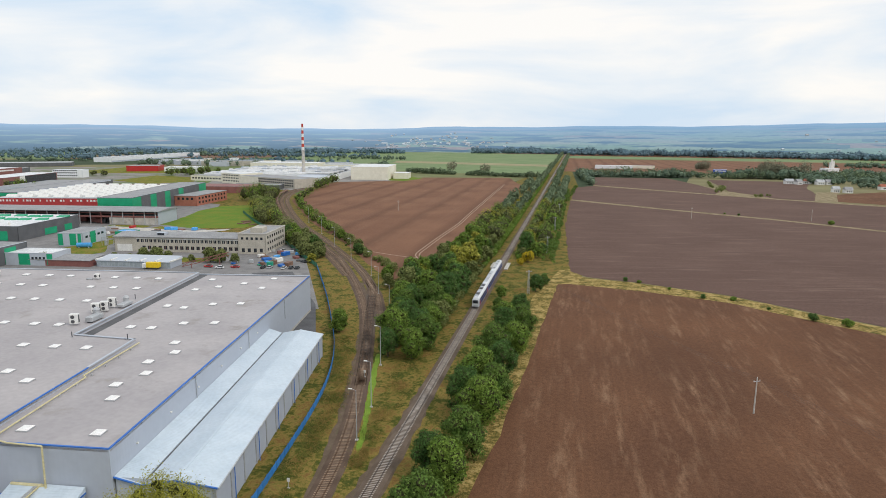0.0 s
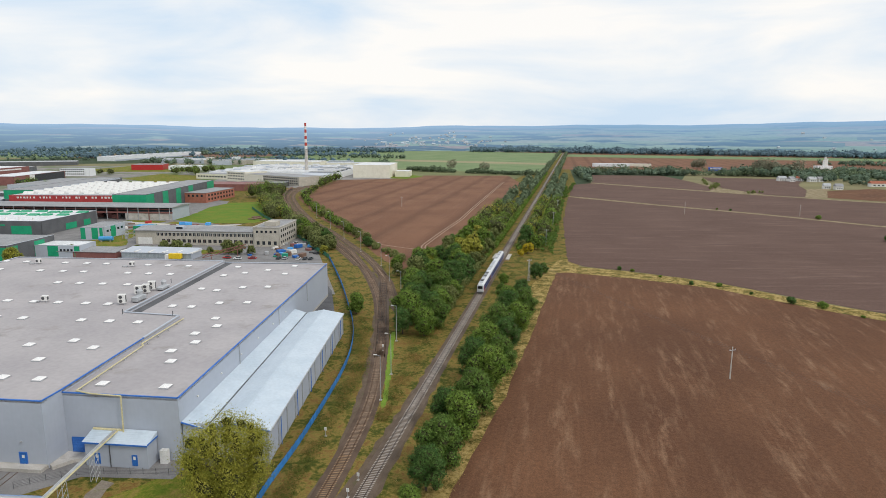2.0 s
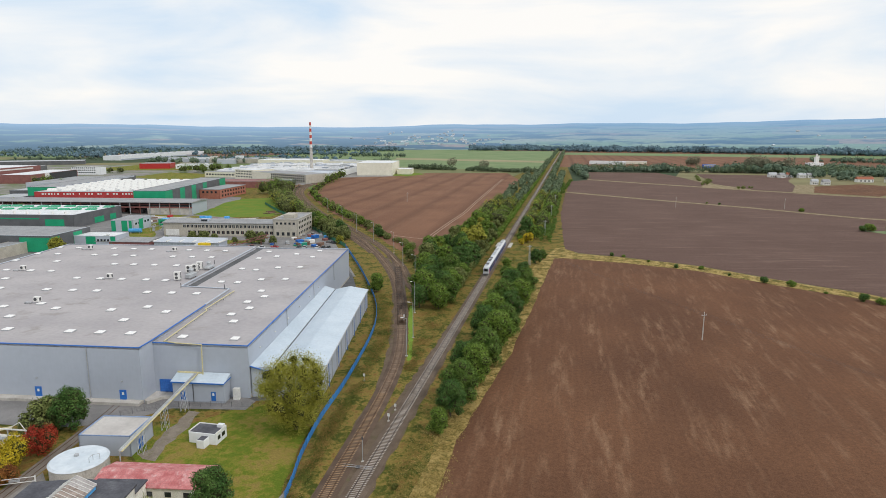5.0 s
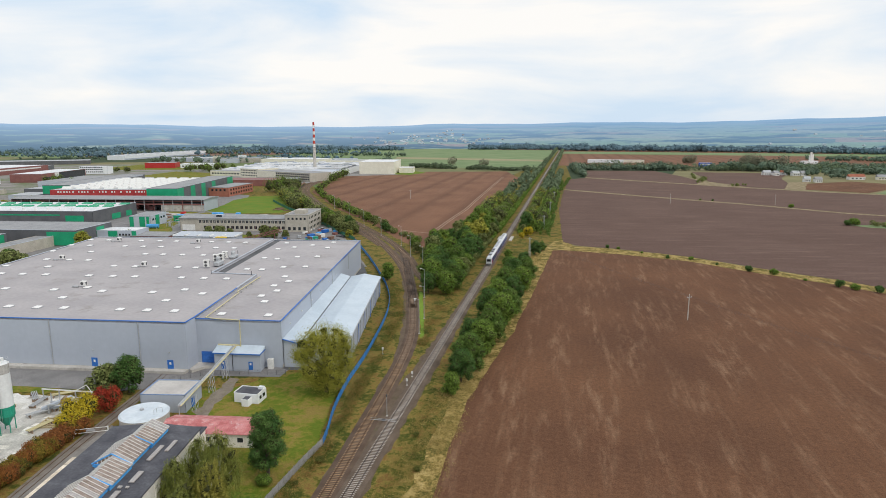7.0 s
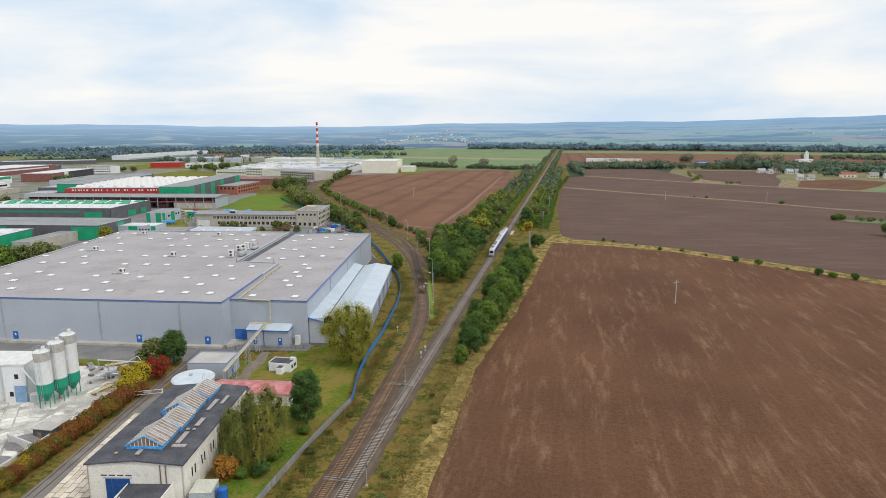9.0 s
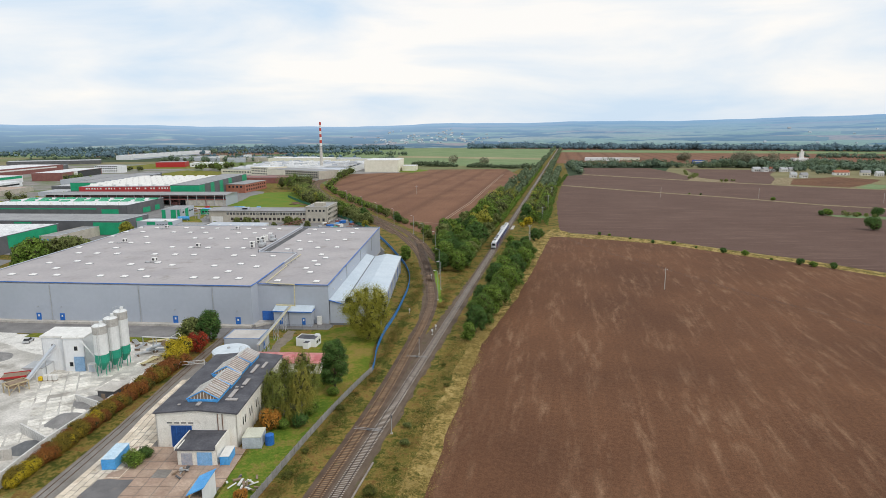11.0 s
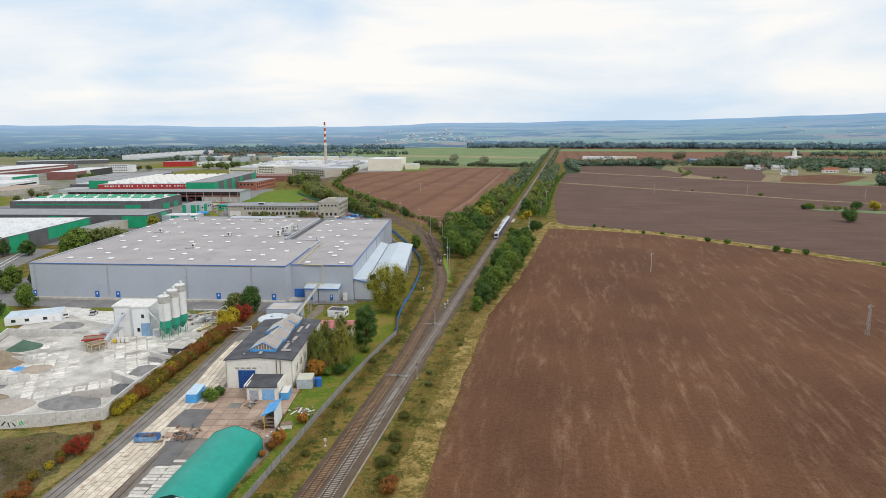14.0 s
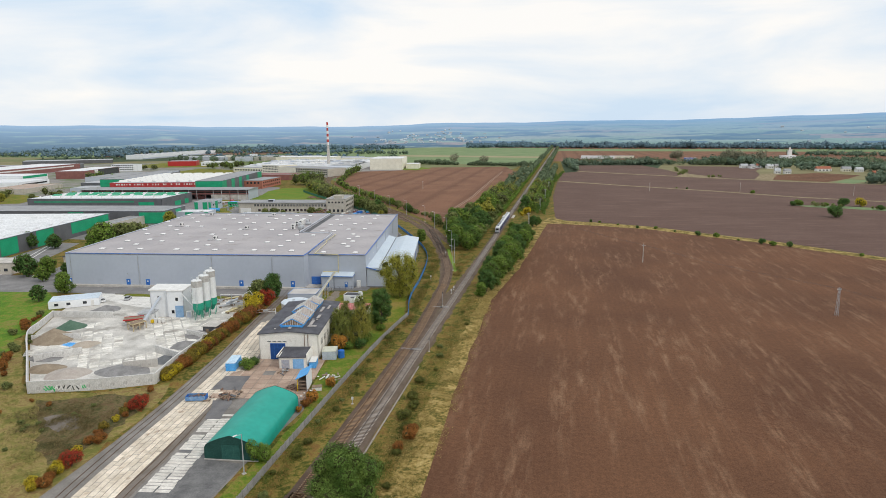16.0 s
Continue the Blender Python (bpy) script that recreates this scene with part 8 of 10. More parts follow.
for i, y in enumerate((3.8, 11.0, 17.8, 24.8)):
    wide = i % 2 == 0
    xl, xr, ridge, d = (5.5, 11.9, 8.9, 7.0) if wide else (7.0, 12.2, 9.3, 6.8)
    zr = 11.2 if wide else 10.9
    lan = part("rooflight", new_prism([(xl, y), (xr, y), (xr, y + d), (xl, y + d)], 8.1, 9.25), blue_light, ws, "blue-framed roof lantern")
    for xa, za, xb, zb in ((xl - 0.3, 9.2, ridge, zr), (ridge, zr, xr + 0.3, 9.35)):
        n_ = 8
        for k in range(n_):
            ya, yb = y + d * k / n_ + 0.03, y + d * (k + 1) / n_ - 0.03
            bm = bmesh.new()
            vs = [bm.verts.new(q) for q in ((xa, ya, za), (xb, ya, zb), (xb, yb, zb), (xa, yb, za))]
            lo = [bm.verts.new((v.co.x, v.co.y, v.co.z - 0.08)) for v in vs]
            bm.faces.new(vs)
            bm.faces.new(lo[::-1])
            for j in range(4):
                bm.faces.new((vs[j], lo[j], lo[(j + 1) % 4], vs[(j + 1) % 4]))
            bmesh.ops.recalc_face_normals(bm, faces=bm.faces[:])
            part("roof_pane", bm, glass_old if RL.random() < 0.75 else sheet_roof, lan)
    bm = bmesh.new()
    prism(bm, [(xl, y + 0.02), (ridge, y + 0.02), (xr, y + 0.02), (xr, y + 0.14), (ridge, y + 0.14), (xl, y + 0.14)], 9.15, [9.25, zr - 0.2, 9.3, 9.3, zr - 0.2, 9.25])
    part("lantern_gable", bm, timber, lan)
    if wide:
        for k in range(1, 9):
            xx = xl + (xr - xl) * k / 9
            part("gable_bar", new_box(xx - 0.06, xx + 0.06, y - 0.06, y + 0.04, 9.2, 9.2 + (zr - 9.4) * (1 - abs(xx - ridge) / (ridge - xl))), white_paint, lan)
    part("sill_beam", new_box(xl - 0.15, xr + 0.15, y - 0.14, y + 0.02, 8.75, 9.1), blue_light, lan)
    for k in range(9):
        yy = y + d * k / 8
        part("batten", new_tubes([((xl - 0.3, yy, 9.27), (ridge, yy, zr + 0.06)), ((ridge, yy, zr + 0.06), (xr + 0.3, yy, 9.42))], 0.06, 4), white_paint, lan)
    part("edge_trim", new_tubes([((xl - 0.35, y - 0.05, 9.2), (ridge, y - 0.05, zr)), ((ridge, y - 0.05, zr), (xr + 0.35, y - 0.05, 9.35))], 0.13, 4), blue_light, lan, "blue edge trim")
for x, y, w, d in ((13.0, 5.2, 2.6, 1.0), (13.2, 6.4, 0.9, 4.4), (13.9, 13.5, 0.9, 3.4), (13.4, 20.5, 0.8, 5.2), (15.0, 24, 0.7, 4.0), (8.2, 1.3, 0.8, 1.6), (3.9, 2.2, 0.5, 0.5), (13.0, 11.6, 0.6, 0.6), (14.2, 11.8, 0.5, 0.5)):
    part("roof_patch", new_box(x, x + w, y, y + d, 8.02 + 0.0964 * min(x, W_ - x - w) + 0.10, 8.30 + 0.0964 * min(x, W_ - x - w)), sheet_roof, ws)
ax = thing("workshop_annex", "low cream annex with dark flat roof and blue gate", "annex", SF)
wall_on((7.6, -7.3), (15.6, -7.3), 0, 3.5, plaster, ax)
wall_on((15.6, -7.3), (15.6, -0.02), 0, 4.3, plaster, ax)
wall_on((7.6, -0.02), (7.6, -7.3), 0, 3.8, plaster, ax)
bm = bmesh.new()
prism(bm, [(7.3, -7.6), (15.3, -7.6), (15.3, -0.05), (7.3, -0.05)], 3.4, [3.6, 3.6, 4.0, 4.0])
part("roof", bm, tar_roof, ax)
part("verge_board", new_box(7.15, 7.32, -7.6, -0.05, 3.4, 4.1), plaster, ax)
part("gate", new_box(11.6, 14.6, -7.42, -7.28, 0.05, 2.9), mat("light_blue_gate", (0.20, 0.42, 0.72), (0.27, 0.5, 0.8), size=1.2), ax, "light blue double gate")
part("door", new_box(8.4, 10.6, -7.40, -7.28, 0.05, 2.7), mat("painted_door", (0.35, 0.38, 0.45), (0.45, 0.42, 0.44), size=0.7), ax, "door covered with faded paint")


def crate_box(name, label, m, w, d, h, body, lid, cat="container", group=""):
    o = thing(name, label, cat, m, group)
    part("body", new_box(-w / 2, w / 2, -d / 2, d / 2, 0.08, h, bevel=0.04), body, o)
    part("lid", new_box(-w / 2 - 0.06, w / 2 + 0.06, -d / 2 - 0.06, d / 2 + 0.06, h, h + 0.12, bevel=0.03), lid, o)
    for sx in (-1, 1):
        part("rib", new_box(sx * (w / 2) - 0.05, sx * (w / 2) + 0.05, -d / 2 - 0.05, -d / 2 + 0.05, 0, h), body, o)
        part("skid", new_box(sx * w * 0.35 - 0.08, sx * w * 0.35 + 0.08, -d / 2, d / 2, 0, 0.09), steel_dark, o)
    return o


crate_box("container", "blue waste container with pale ribbed lid", T(-48.2, 150.2, 0.12, 14), 2.6, 6.4, 2.3, blue_light, mat("pale_lid", (0.45, 0.60, 0.72), (0.58, 0.72, 0.82), size=1, stripe=("Y", 0.6, 2)))
crate_box("container", "blue lidded skip beside the workshop annex", T(-26.3, 155.2, 0.1, 14), 1.8, 4.2, 1.9, blue_light, white_paint)
crate_box("tool_shed", "pale grey tool shed beside the workshop", T(-24.2, 162.4, 0.05, 14), 3.9, 4.4, 2.6, mat("pale_grey_paint", (0.40, 0.44, 0.48), (0.50, 0.54, 0.58), size=1.5), mat("cream_lid", (0.55, 0.55, 0.45), (0.62, 0.62, 0.52), size=1.5), "shed")
bt = thing("barrel", "upright blue plastic tank on the lawn", "tank", T(-21.0, 163.0, 0.05))
part("shell", new_tube((0, 0, 0), (0, 0, 2.2), 0.95, seg=18), blue_paint, bt)
part("cap", new_tube((0, 0, 2.2), (0, 0, 2.45), 0.9, 0.4, 18), blue_paint, bt)
dk = thing("skip", "blue open skip full of rusty scrap", "skip", T(-46.0, 128.6, 0.15, 14))
for s in (-1, 1):
    part("side", new_box(-2.4, 2.4, s * 1.05 - 0.05, s * 1.05 + 0.05, 0.2, 1.25), mat("worn_blue", (0.10, 0.24, 0.48), (0.25, 0.36, 0.52), size=0.6), dk)
    part("end", new_box(s * 2.4 - 0.05, s * 2.4 + 0.05, -1.0, 1.0, 0.2, 1.25), blue_paint, dk)
part("floor", new_box(-2.4, 2.4, -1.0, 1.0, 0.12, 0.22), steel_dark, dk)
for k in range(14):
    part("scrap", new_box(-0.5, 0.5, -0.12, 0.12, -0.05, 0.05, pose(RP.uniform(-1.9, 1.9), RP.uniform(-0.7, 0.7), RP.uniform(0.9, 1.35), RP.uniform(-25, 25), RP.uniform(-30, 30), RP.uniform(0, 180))), wagon_rust, dk)


def scrap_pile(label, x, y, n, spread, mats, seed):
    r = random.Random(seed)
    o = thing("scrap_pile", label, "scrap pile", T(x, y, 0.1), "scrap piles")
    for k in range(n):
        l = r.uniform(0.25, 0.9)
        part("scrap", new_box(-l, l, -r.uniform(0.06, 0.3), r.uniform(0.06, 0.3), -0.05, r.uniform(0.03, 0.25),
                              pose(r.gauss(0, spread), r.gauss(0, spread), 0.2 + r.uniform(0, 0.6) * math.exp(-k / n), r.uniform(-25, 25), r.uniform(-25, 25), r.uniform(0, 180))), r.choice(mats), o)


scrap_pile("rusty scrap metal pile on the slab court", -39.5, 131.5, 34, 1.7, [wagon_rust, steel_dark, timber], 1)
scrap_pile("heap of boards and white sheets on the lawn", -18.0, 147.3, 22, 1.6, [white_paint, timber, steel_dark], 2)
scrap_pile("old timber and scrap beside the blue shelter", -25.0, 139.0, 18, 1.3, [timber, wagon_rust], 3)
scrap_pile("bicycles and scrap before the annex", -32.8, 149.2, 14, 0.7, [steel_dark, steel, timber], 4)
scrap_pile("white boards and a frame on the ground", -21.0, 136.6, 7, 0.8, [white_paint, timber], 5)
cr = crate_box("crate", "white open wooden crate on the court", T(-18.9, 139.6, 0.1, 20), 2.4, 1.6, 1.0, white_paint, timber, "crate")
bs = thing("shelter", "tall narrow shelter with bright blue sloping roof", "shelter", T(-22.6, 141.0, 0.08, 12))
part("back_wall", new_box(0.9, 1.05, -3.0, 3.0, 0, 4.6), white_sheet, bs)
bm = bmesh.new()
prism(bm, [(-1.9, -3.2), (1.3, -3.2), (1.3, 3.2), (-1.9, 3.2)], 3.2, [3.4, 4.9, 4.9, 3.4])
for v in bm.verts:
    if abs(v.co.z - 3.2) < 0.01:
        v.co.z = 3.25 if v.co.x < 0 else 4.75
part("roof", bm, blue_light, bs, "bright blue sheet roof")
for y in (-2.9, -1.0, 1.0, 2.9):
    part("post", new_box(-1.5, -1.35, y - 0.08, y + 0.08, 0, 3.4), yellow_bright, bs, "yellow post")
for z in (0.8, 1.7, 2.6):
    part("shelf", new_box(-1.4, 0.9, -2.9, 2.9, z, z + 0.08), timber, bs)

# green storage tent
tent_green = mat("green_tarpaulin", (0.010, 0.29, 0.225), (0.016, 0.33, 0.26), size=5, fine=1.2, grainy=0.3, rough=0.45, bump=0.03, stain=((0.012, 0.265, 0.21), 3.5, 0.6))
tent_dark = mat("dark_green_tarpaulin", (0.012, 0.055, 0.045), (0.018, 0.075, 0.06), size=2, rough=0.6, bump=0.1)
tn = thing("storage_tent", "green tarpaulin storage tent with rounded roof", "tent", T(-22.5, 103.9, 0.08, 5.5))
prof = [(-5.5, 0.0), (-5.55, 1.4), (-5.5, 2.6), (-5.1, 3.3), (-4.2, 3.85), (-2.2, 4.7), (0, 5.35), (2.2, 4.7), (4.2, 3.85), (5.1, 3.3), (5.5, 2.6), (5.55, 1.4), (5.5, 0.0)]
bm = bmesh.new()
along(bm, [(0, 25.0 * k / 12, 0) for k in range(13)], prof)
for f in bm.faces:
    f.smooth = True
part("cover", bm, tent_green, tn, "bright green tarpaulin cover")
for y in (0.05, 24.9):
    bm = bmesh.new()
    bm.faces.new([bm.verts.new((u * 0.99, y, z)) for u, z in prof])
    part("end_wall", bm, tent_dark, tn, "dark green end wall")
for y in (0.0, 24.95):
    part("rib", new_tubes([((prof[j][0], y, prof[j][1]), (prof[j + 1][0], y, prof[j + 1][1])) for j in range(12)], 0.06, 5), tent_dark, tn)
part("door_flap", new_box(-1.9, 1.9, -0.03, 0.02, 0.05, 3.3), mat("tent_door", (0.02, 0.085, 0.07), (0.03, 0.11, 0.09), size=1), tn)
part("base_beam", new_box(-5.7, 5.7, -0.15, 0.0, 0, 0.2), concrete, tn)
shrub_bright.put(-17.2, 105.2, 1.25, RP)
shrub_green.put(-43.7, 149.6, 1.35, RP)
shrub_green.put(-43.4, 152.6, 1.0, RP)
shrub_orange.put(-24.0, 169.5, 1.6, RP)
shrub_orange.put(-16.3, 142.5, 0.85, RP)
shrub_orange.put(-17.3, 133.0, 1.0, RP)
shrub_rust.put(-17.8, 130.0, 0.8, RP)
shrub_orange.put(-18.2, 127.0, 0.5, RP)

# ---- small buildings on the lawn ----
coping_blue = mat("weathered_blue_trim", (0.13, 0.22, 0.42), (0.22, 0.31, 0.48), size=1.2, rough=0.6, bump=0.0)
kf = T(-60.9, 212.3, 0, 9.0)
kk = thing("pump_house", "grey metal-clad flat-roofed pump house with blue door", "utility building", kf)
for p, q in (((0, 0), (11, 0)), ((11, 0), (11, 9)), ((11, 9), (0, 9)), ((0, 9), (0, 0))):
    wall_on(p, q, 0, 4.6, cladding, kk)
    bar_on(p, q, 4.5, 4.62, 0.05, 0.2, coping_blue, kk, "coping")
part("roof", new_box(0.2, 10.8, 0.2, 8.8, 4.2, 4.4), mat("pale_roof_felt", (0.46, 0.43, 0.405), (0.54, 0.51, 0.48), size=5, fine=0.8, grainy=0.4, rough=0.85, bump=0.05, stain=((0.40, 0.36, 0.33), 2.5, 0.58)), kk)
part("door", new_box(11.0, 11.1, 3.0, 4.6, 0.05, 2.4), blue_paint, kk, "blue steel door")
tk = thing("water_tank", "round grey tank with pale blue domed lid", "tank", T(-54.2, 205.0, 0))
part("shell", new_tube((0, 0, 0), (0, 0, 3.9), 5.2, seg=36), concrete, tk)
part("lid", new_tube((0, 0, 3.9), (0, 0, 4.25), 5.35, 4.9, 36), mat("pale_blue_lid", (0.56, 0.62, 0.67), (0.66, 0.71, 0.75), size=3, fine=0.8, grainy=0.3, rough=0.5, stain=((0.48, 0.53, 0.57), 2, 0.6)), tk, "pale blue lid")
part("hatch", new_tube((-1, 0.5, 4.25), (-1, 0.5, 4.6), 0.45, seg=12), steel, tk)
part("hatch_rail", new_tubes([((3.2, 0, 4.2), (3.2, 0, 5.3)), ((4.2, 0.6, 4.2), (4.2, 0.6, 5.3)), ((3.2, 0, 5.3), (4.2, 0.6, 5.3)), ((3.4, -1.2, 4.2), (3.4, -1.2, 5.3)), ((3.4, -1.2, 5.3), (3.2, 0, 5.3))], 0.05, 5), steel, tk)
hb = thing("brick_store", "low store with worn red tin roof and cream walls", "store", T(-46.0, 198.9, 0, 8))
red_tin = mat("faded_red_tin", (0.46, 0.13, 0.13), (0.60, 0.26, 0.25), size=1.6, rough=0.6, bump=0.2, stripe=("X", 0.5, 2.0), stain=((0.62, 0.42, 0.40), 1.5, 0.56))
for p, q in (((0, 0), (20.5, 0)), ((20.5, 0), (20.5, 7.5)), ((20.5, 7.5), (0, 7.5)), ((0, 7.5), (0, 0))):
    wall_on(p, q, 0, 3.2, plaster, hb)
bm = bmesh.new()
prism(bm, [(-0.3, -0.4), (20.8, -0.4), (20.8, 3.7), (-0.3, 3.7)], 3.15, [3.3, 3.3, 4.4, 4.4])
part("roof_slope", bm, red_tin, hb, "faded red tin roof")
bm = bmesh.new()
prism(bm, [(-0.3, 3.75), (20.8, 3.75), (20.8, 7.9), (-0.3, 7.9)], 3.15, [4.4, 4.4, 3.3, 3.3])
part("roof_slope", bm, red_tin, hb, "faded red tin roof")
for x in (10.0, 13.5, 17.0):
    part("window", new_box(x, x + 1.2, -0.05, 0.05, 1.3, 2.3), dark_glass, hb)
lw = thing("flat_store", "dark flat-roofed store beside the workshop", "store", SF @ T(7.0, 32.75))
part("wall", new_box(0, 8.5, 0, 8.0, 0, 4.4), plaster, lw)
part("roof", new_box(-0.3, 8.8, -0.3, 8.3, 4.4, 4.65), tar_roof, lw)
part("door", new_box(8.49, 8.56, 2.0, 3.2, 0, 2.2), timber, lw)
hu = thing("transformer_hut", "small white transformer hut with grey roof", "hut", T(-41.9, 221.9, 0, 0))
part("wall", new_box(0, 6.6, 0, 4.2, 0, 2.5, bevel=0.04), white_sheet, hu)
part("roof", new_box(0.25, 6.35, 0.25, 3.95, 2.45, 2.6), tar_roof, hu)
part("parapet", new_box(0, 6.6, 4.0, 4.2, 2.5, 2.75), white_paint, hu)
part("porch", new_box(3.1, 4.9, -2.0, 0.0, 0, 1.9, bevel=0.03), white_sheet, hu)
part("porch_roof", new_box(3.25, 4.75, -1.85, -0.1, 1.9, 1.96), tar_roof, hu)
part("side_parapet", new_box(0, 0.2, 0, 4.0, 2.5, 2.75), white_paint, hu)
part("side_parapet", new_box(6.4, 6.6, 0, 4.0, 2.5, 2.75), white_paint, hu)
part("roof_box", new_box(5.0, 6.4, 3.0, 4.0, 2.6, 3.2), white_sheet, hu)
part("window", new_box(6.58, 6.64, 2.2, 3.4, 1.0, 1.9), dark_glass, hu)
part("window", new_box(6.58, 6.64, 0.6, 1.6, 1.0, 1.9), dark_glass, hu)
pbz = thing("pipe_bridge", "overhead pipe bridge on lattice steel supports", "pipe bridge")
pa, pc = Vector((-54.6, 247.6, 6.6)), Vector((-47.2, 207.6, 5.0))
for o in (-0.25, 0.15, 0.5):
    part("pipe", new_tube(pa + Vector((o, 0, 0)), pc + Vector((o, 0, 0)), 0.17, seg=8), yellow_paint if o > 0.4 else steel, pbz)
part("pipe", new_tube(pc, (-47.2, 207.6, 0), 0.13, seg=7), steel, pbz)
for f in (0.30, 0.54, 0.80):
    c = pa + (pc - pa) * f
    segs = []
    for sx in (-0.5, 0.5):
        for sy in (-0.5, 0.5):
            segs.append(((c.x + sx * 1.3, c.y + sy * 1.3, 0), (c.x + sx, c.y + sy, c.z - 0.1)))
        for k in range(4):
            segs.append(((c.x + sx, c.y - 0.6, c.z * k / 4), (c.x + sx, c.y + 0.6, c.z * (k + 1) / 4)))
    part("trestle", new_tubes(segs, 0.05, 4), steel, pbz)

sheet("footpath", [(-49.3, 214.6), (-44.4, 213.2), (-45.6, 219.9), (-45.9, 228.2), (-48.4, 235.2), (-50.8, 235.6), (-50.2, 227.3), (-48.6, 218.1)], 0.09, mat("trodden_earth", (0.20, 0.165, 0.13), (0.27, 0.23, 0.185), size=2.5, fine=0.3, place=True, rough=0.95, stain=((0.15, 0.15, 0.06), 2, 0.57)), "trodden bare earth path on the lawn", "path", wobble=0.5, step=2)
gtb = thing("barrier_gate", "white steel barrier gate across the yard track", "gate", T(-66.6, 197.6, 0.1, 26))
for x in (0.0, 7.0):
    part("post", new_box(x - 0.1, x + 0.1, -0.1, 0.1, 0, 2.1), white_paint, gtb)
for z in (1.0, 1.9):
    part("rail", new_box(0, 7.0, -0.05, 0.05, z, z + 0.1), white_paint, gtb)
part("sign", new_box(-0.5, 0.5, -0.16, -0.11, 0.9, 1.7), white_paint, gtb)
part("counterweight", new_box(2.6, 4.4, -0.1, 0.1, 1.3, 1.7), steel, gtb)

# trees on the lawn
big_gold = tree("tree", "tall yellow-green autumn tree on the lawn", "tree", 41, 17.5, 14.0, leaf_gold, bark_mat, 30000, 0.16, "airy")
big_gold.matrix_world = T(-21.8, 232.3, 0, 30)
willow_green = leaf("leaves_birch_green", (0.175, 0.210, 0.050), (0.290, 0.300, 0.075), 0.45, 0.35)
willow = leaf("leaves_birch", (0.235, 0.235, 0.048), (0.380, 0.335, 0.075), 0.45, 0.35)
for x, y, k, h_, w_, m_, n_, label in ((-27.6, 178.0, 0, 10.8, 8.5, willow_green, 2600, "green birch with drooping foliage beside the workshop"), (-22.8, 173.6, 1, 9.6, 9.5, willow_green, 2600, "green birch with drooping foliage beside the workshop"),
                                       (-19.0, 175.0, 2, 12.6, 10.0, willow, 3000, "tall birch with thin drooping yellow-green foliage"), (-21.0, 181.5, 3, 14.6, 10.5, willow_green, 3000, "tall birch with thin drooping yellow-green foliage"),
                                       (-27.5, 185.0, 4, 11.5, 8.0, willow_green, 1700, "tall birch with thin drooping yellow-green foliage")):
    b = tree("tree", label, "tree", 50 + k, h_, w_, m_, birch_bark, n_ * 4, 0.125, "birch", group="trees by the workshop")
    b.matrix_world = T(x, y, 0, 70 * k)
pine = tree("tree", "dense dark green conifer-like tree on the lawn", "tree", 60, 14.5, 8.5, leaf_deep, bark_mat, 9000, 0.19)
pine.matrix_world = T(-17.6, 192.5, 0, 10)
shrub_green.put(-17.0, 189.5, 1.0, RP)
for x, y, s in ((-18.0, 171.5, 1.3), (-22.0, 170.5, 1.2), (-25.5, 174.0, 1.3), (-18.5, 178.0, 1.3)):
    shrub_green.put(x, y, s, RP)
shrub_green.put(-21.5, 196.5, 1.0, RP)


# ---- industrial buildings behind ----
green_panel = mat("green_cladding", (0.012, 0.30, 0.145), (0.018, 0.36, 0.18), size=6, rough=0.45, bump=0.2, stripe=("X", 0.6, 1.5))
dark_panel = mat("dark_cladding", (0.105, 0.108, 0.115), (0.135, 0.138, 0.145), size=6, rough=0.5, bump=0.2, stripe=("X", 0.6, 1.5))
mid_roof = mat("mid_grey_roof", (0.265, 0.265, 0.27), (0.325, 0.325, 0.33), size=9, fine=1.0, rough=0.7, bump=0.1, place=True, stain=((0.22, 0.22, 0.225), 8, 0.6))
white_roof = mat("white_roof", (0.64, 0.645, 0.65), (0.73, 0.735, 0.74), size=9, fine=1.0, rough=0.6, bump=0.1, place=True, stain=((0.56, 0.56, 0.56), 6, 0.6))
red_panel = mat("red_cladding", (0.40, 0.045, 0.045), (0.47, 0.06, 0.06), size=5, rough=0.5, bump=0.2, stripe=("X", 0.6, 1.5))
red_dark = mat("dull_red_cladding", (0.22, 0.090, 0.082), (0.27, 0.115, 0.10), size=5, rough=0.6, bump=0.2)
cream_wall = mat("cream_wall", (0.72, 0.68, 0.56), (0.79, 0.75, 0.63), size=6, rough=0.7, bump=0.1, stain=((0.64, 0.60, 0.50), 5, 0.62))
brick_red = mat("red_brick", (0.36, 0.135, 0.09), (0.43, 0.17, 0.115), size=3, fine=0.3, rough=0.9, bump=0.2)
works_plaster = mat("beige_plaster", (0.43, 0.395, 0.335), (0.52, 0.48, 0.41), size=4, fine=0.4, rough=0.9, bump=0.1, stain=((0.34, 0.31, 0.27), 3, 0.58))


pale_roof = mat("pale_grey_roof", (0.40, 0.41, 0.42), (0.48, 0.49, 0.50), size=9, fine=1.0, rough=0.6, bump=0.1, place=True, stain=((0.34, 0.35, 0.36), 6, 0.58))


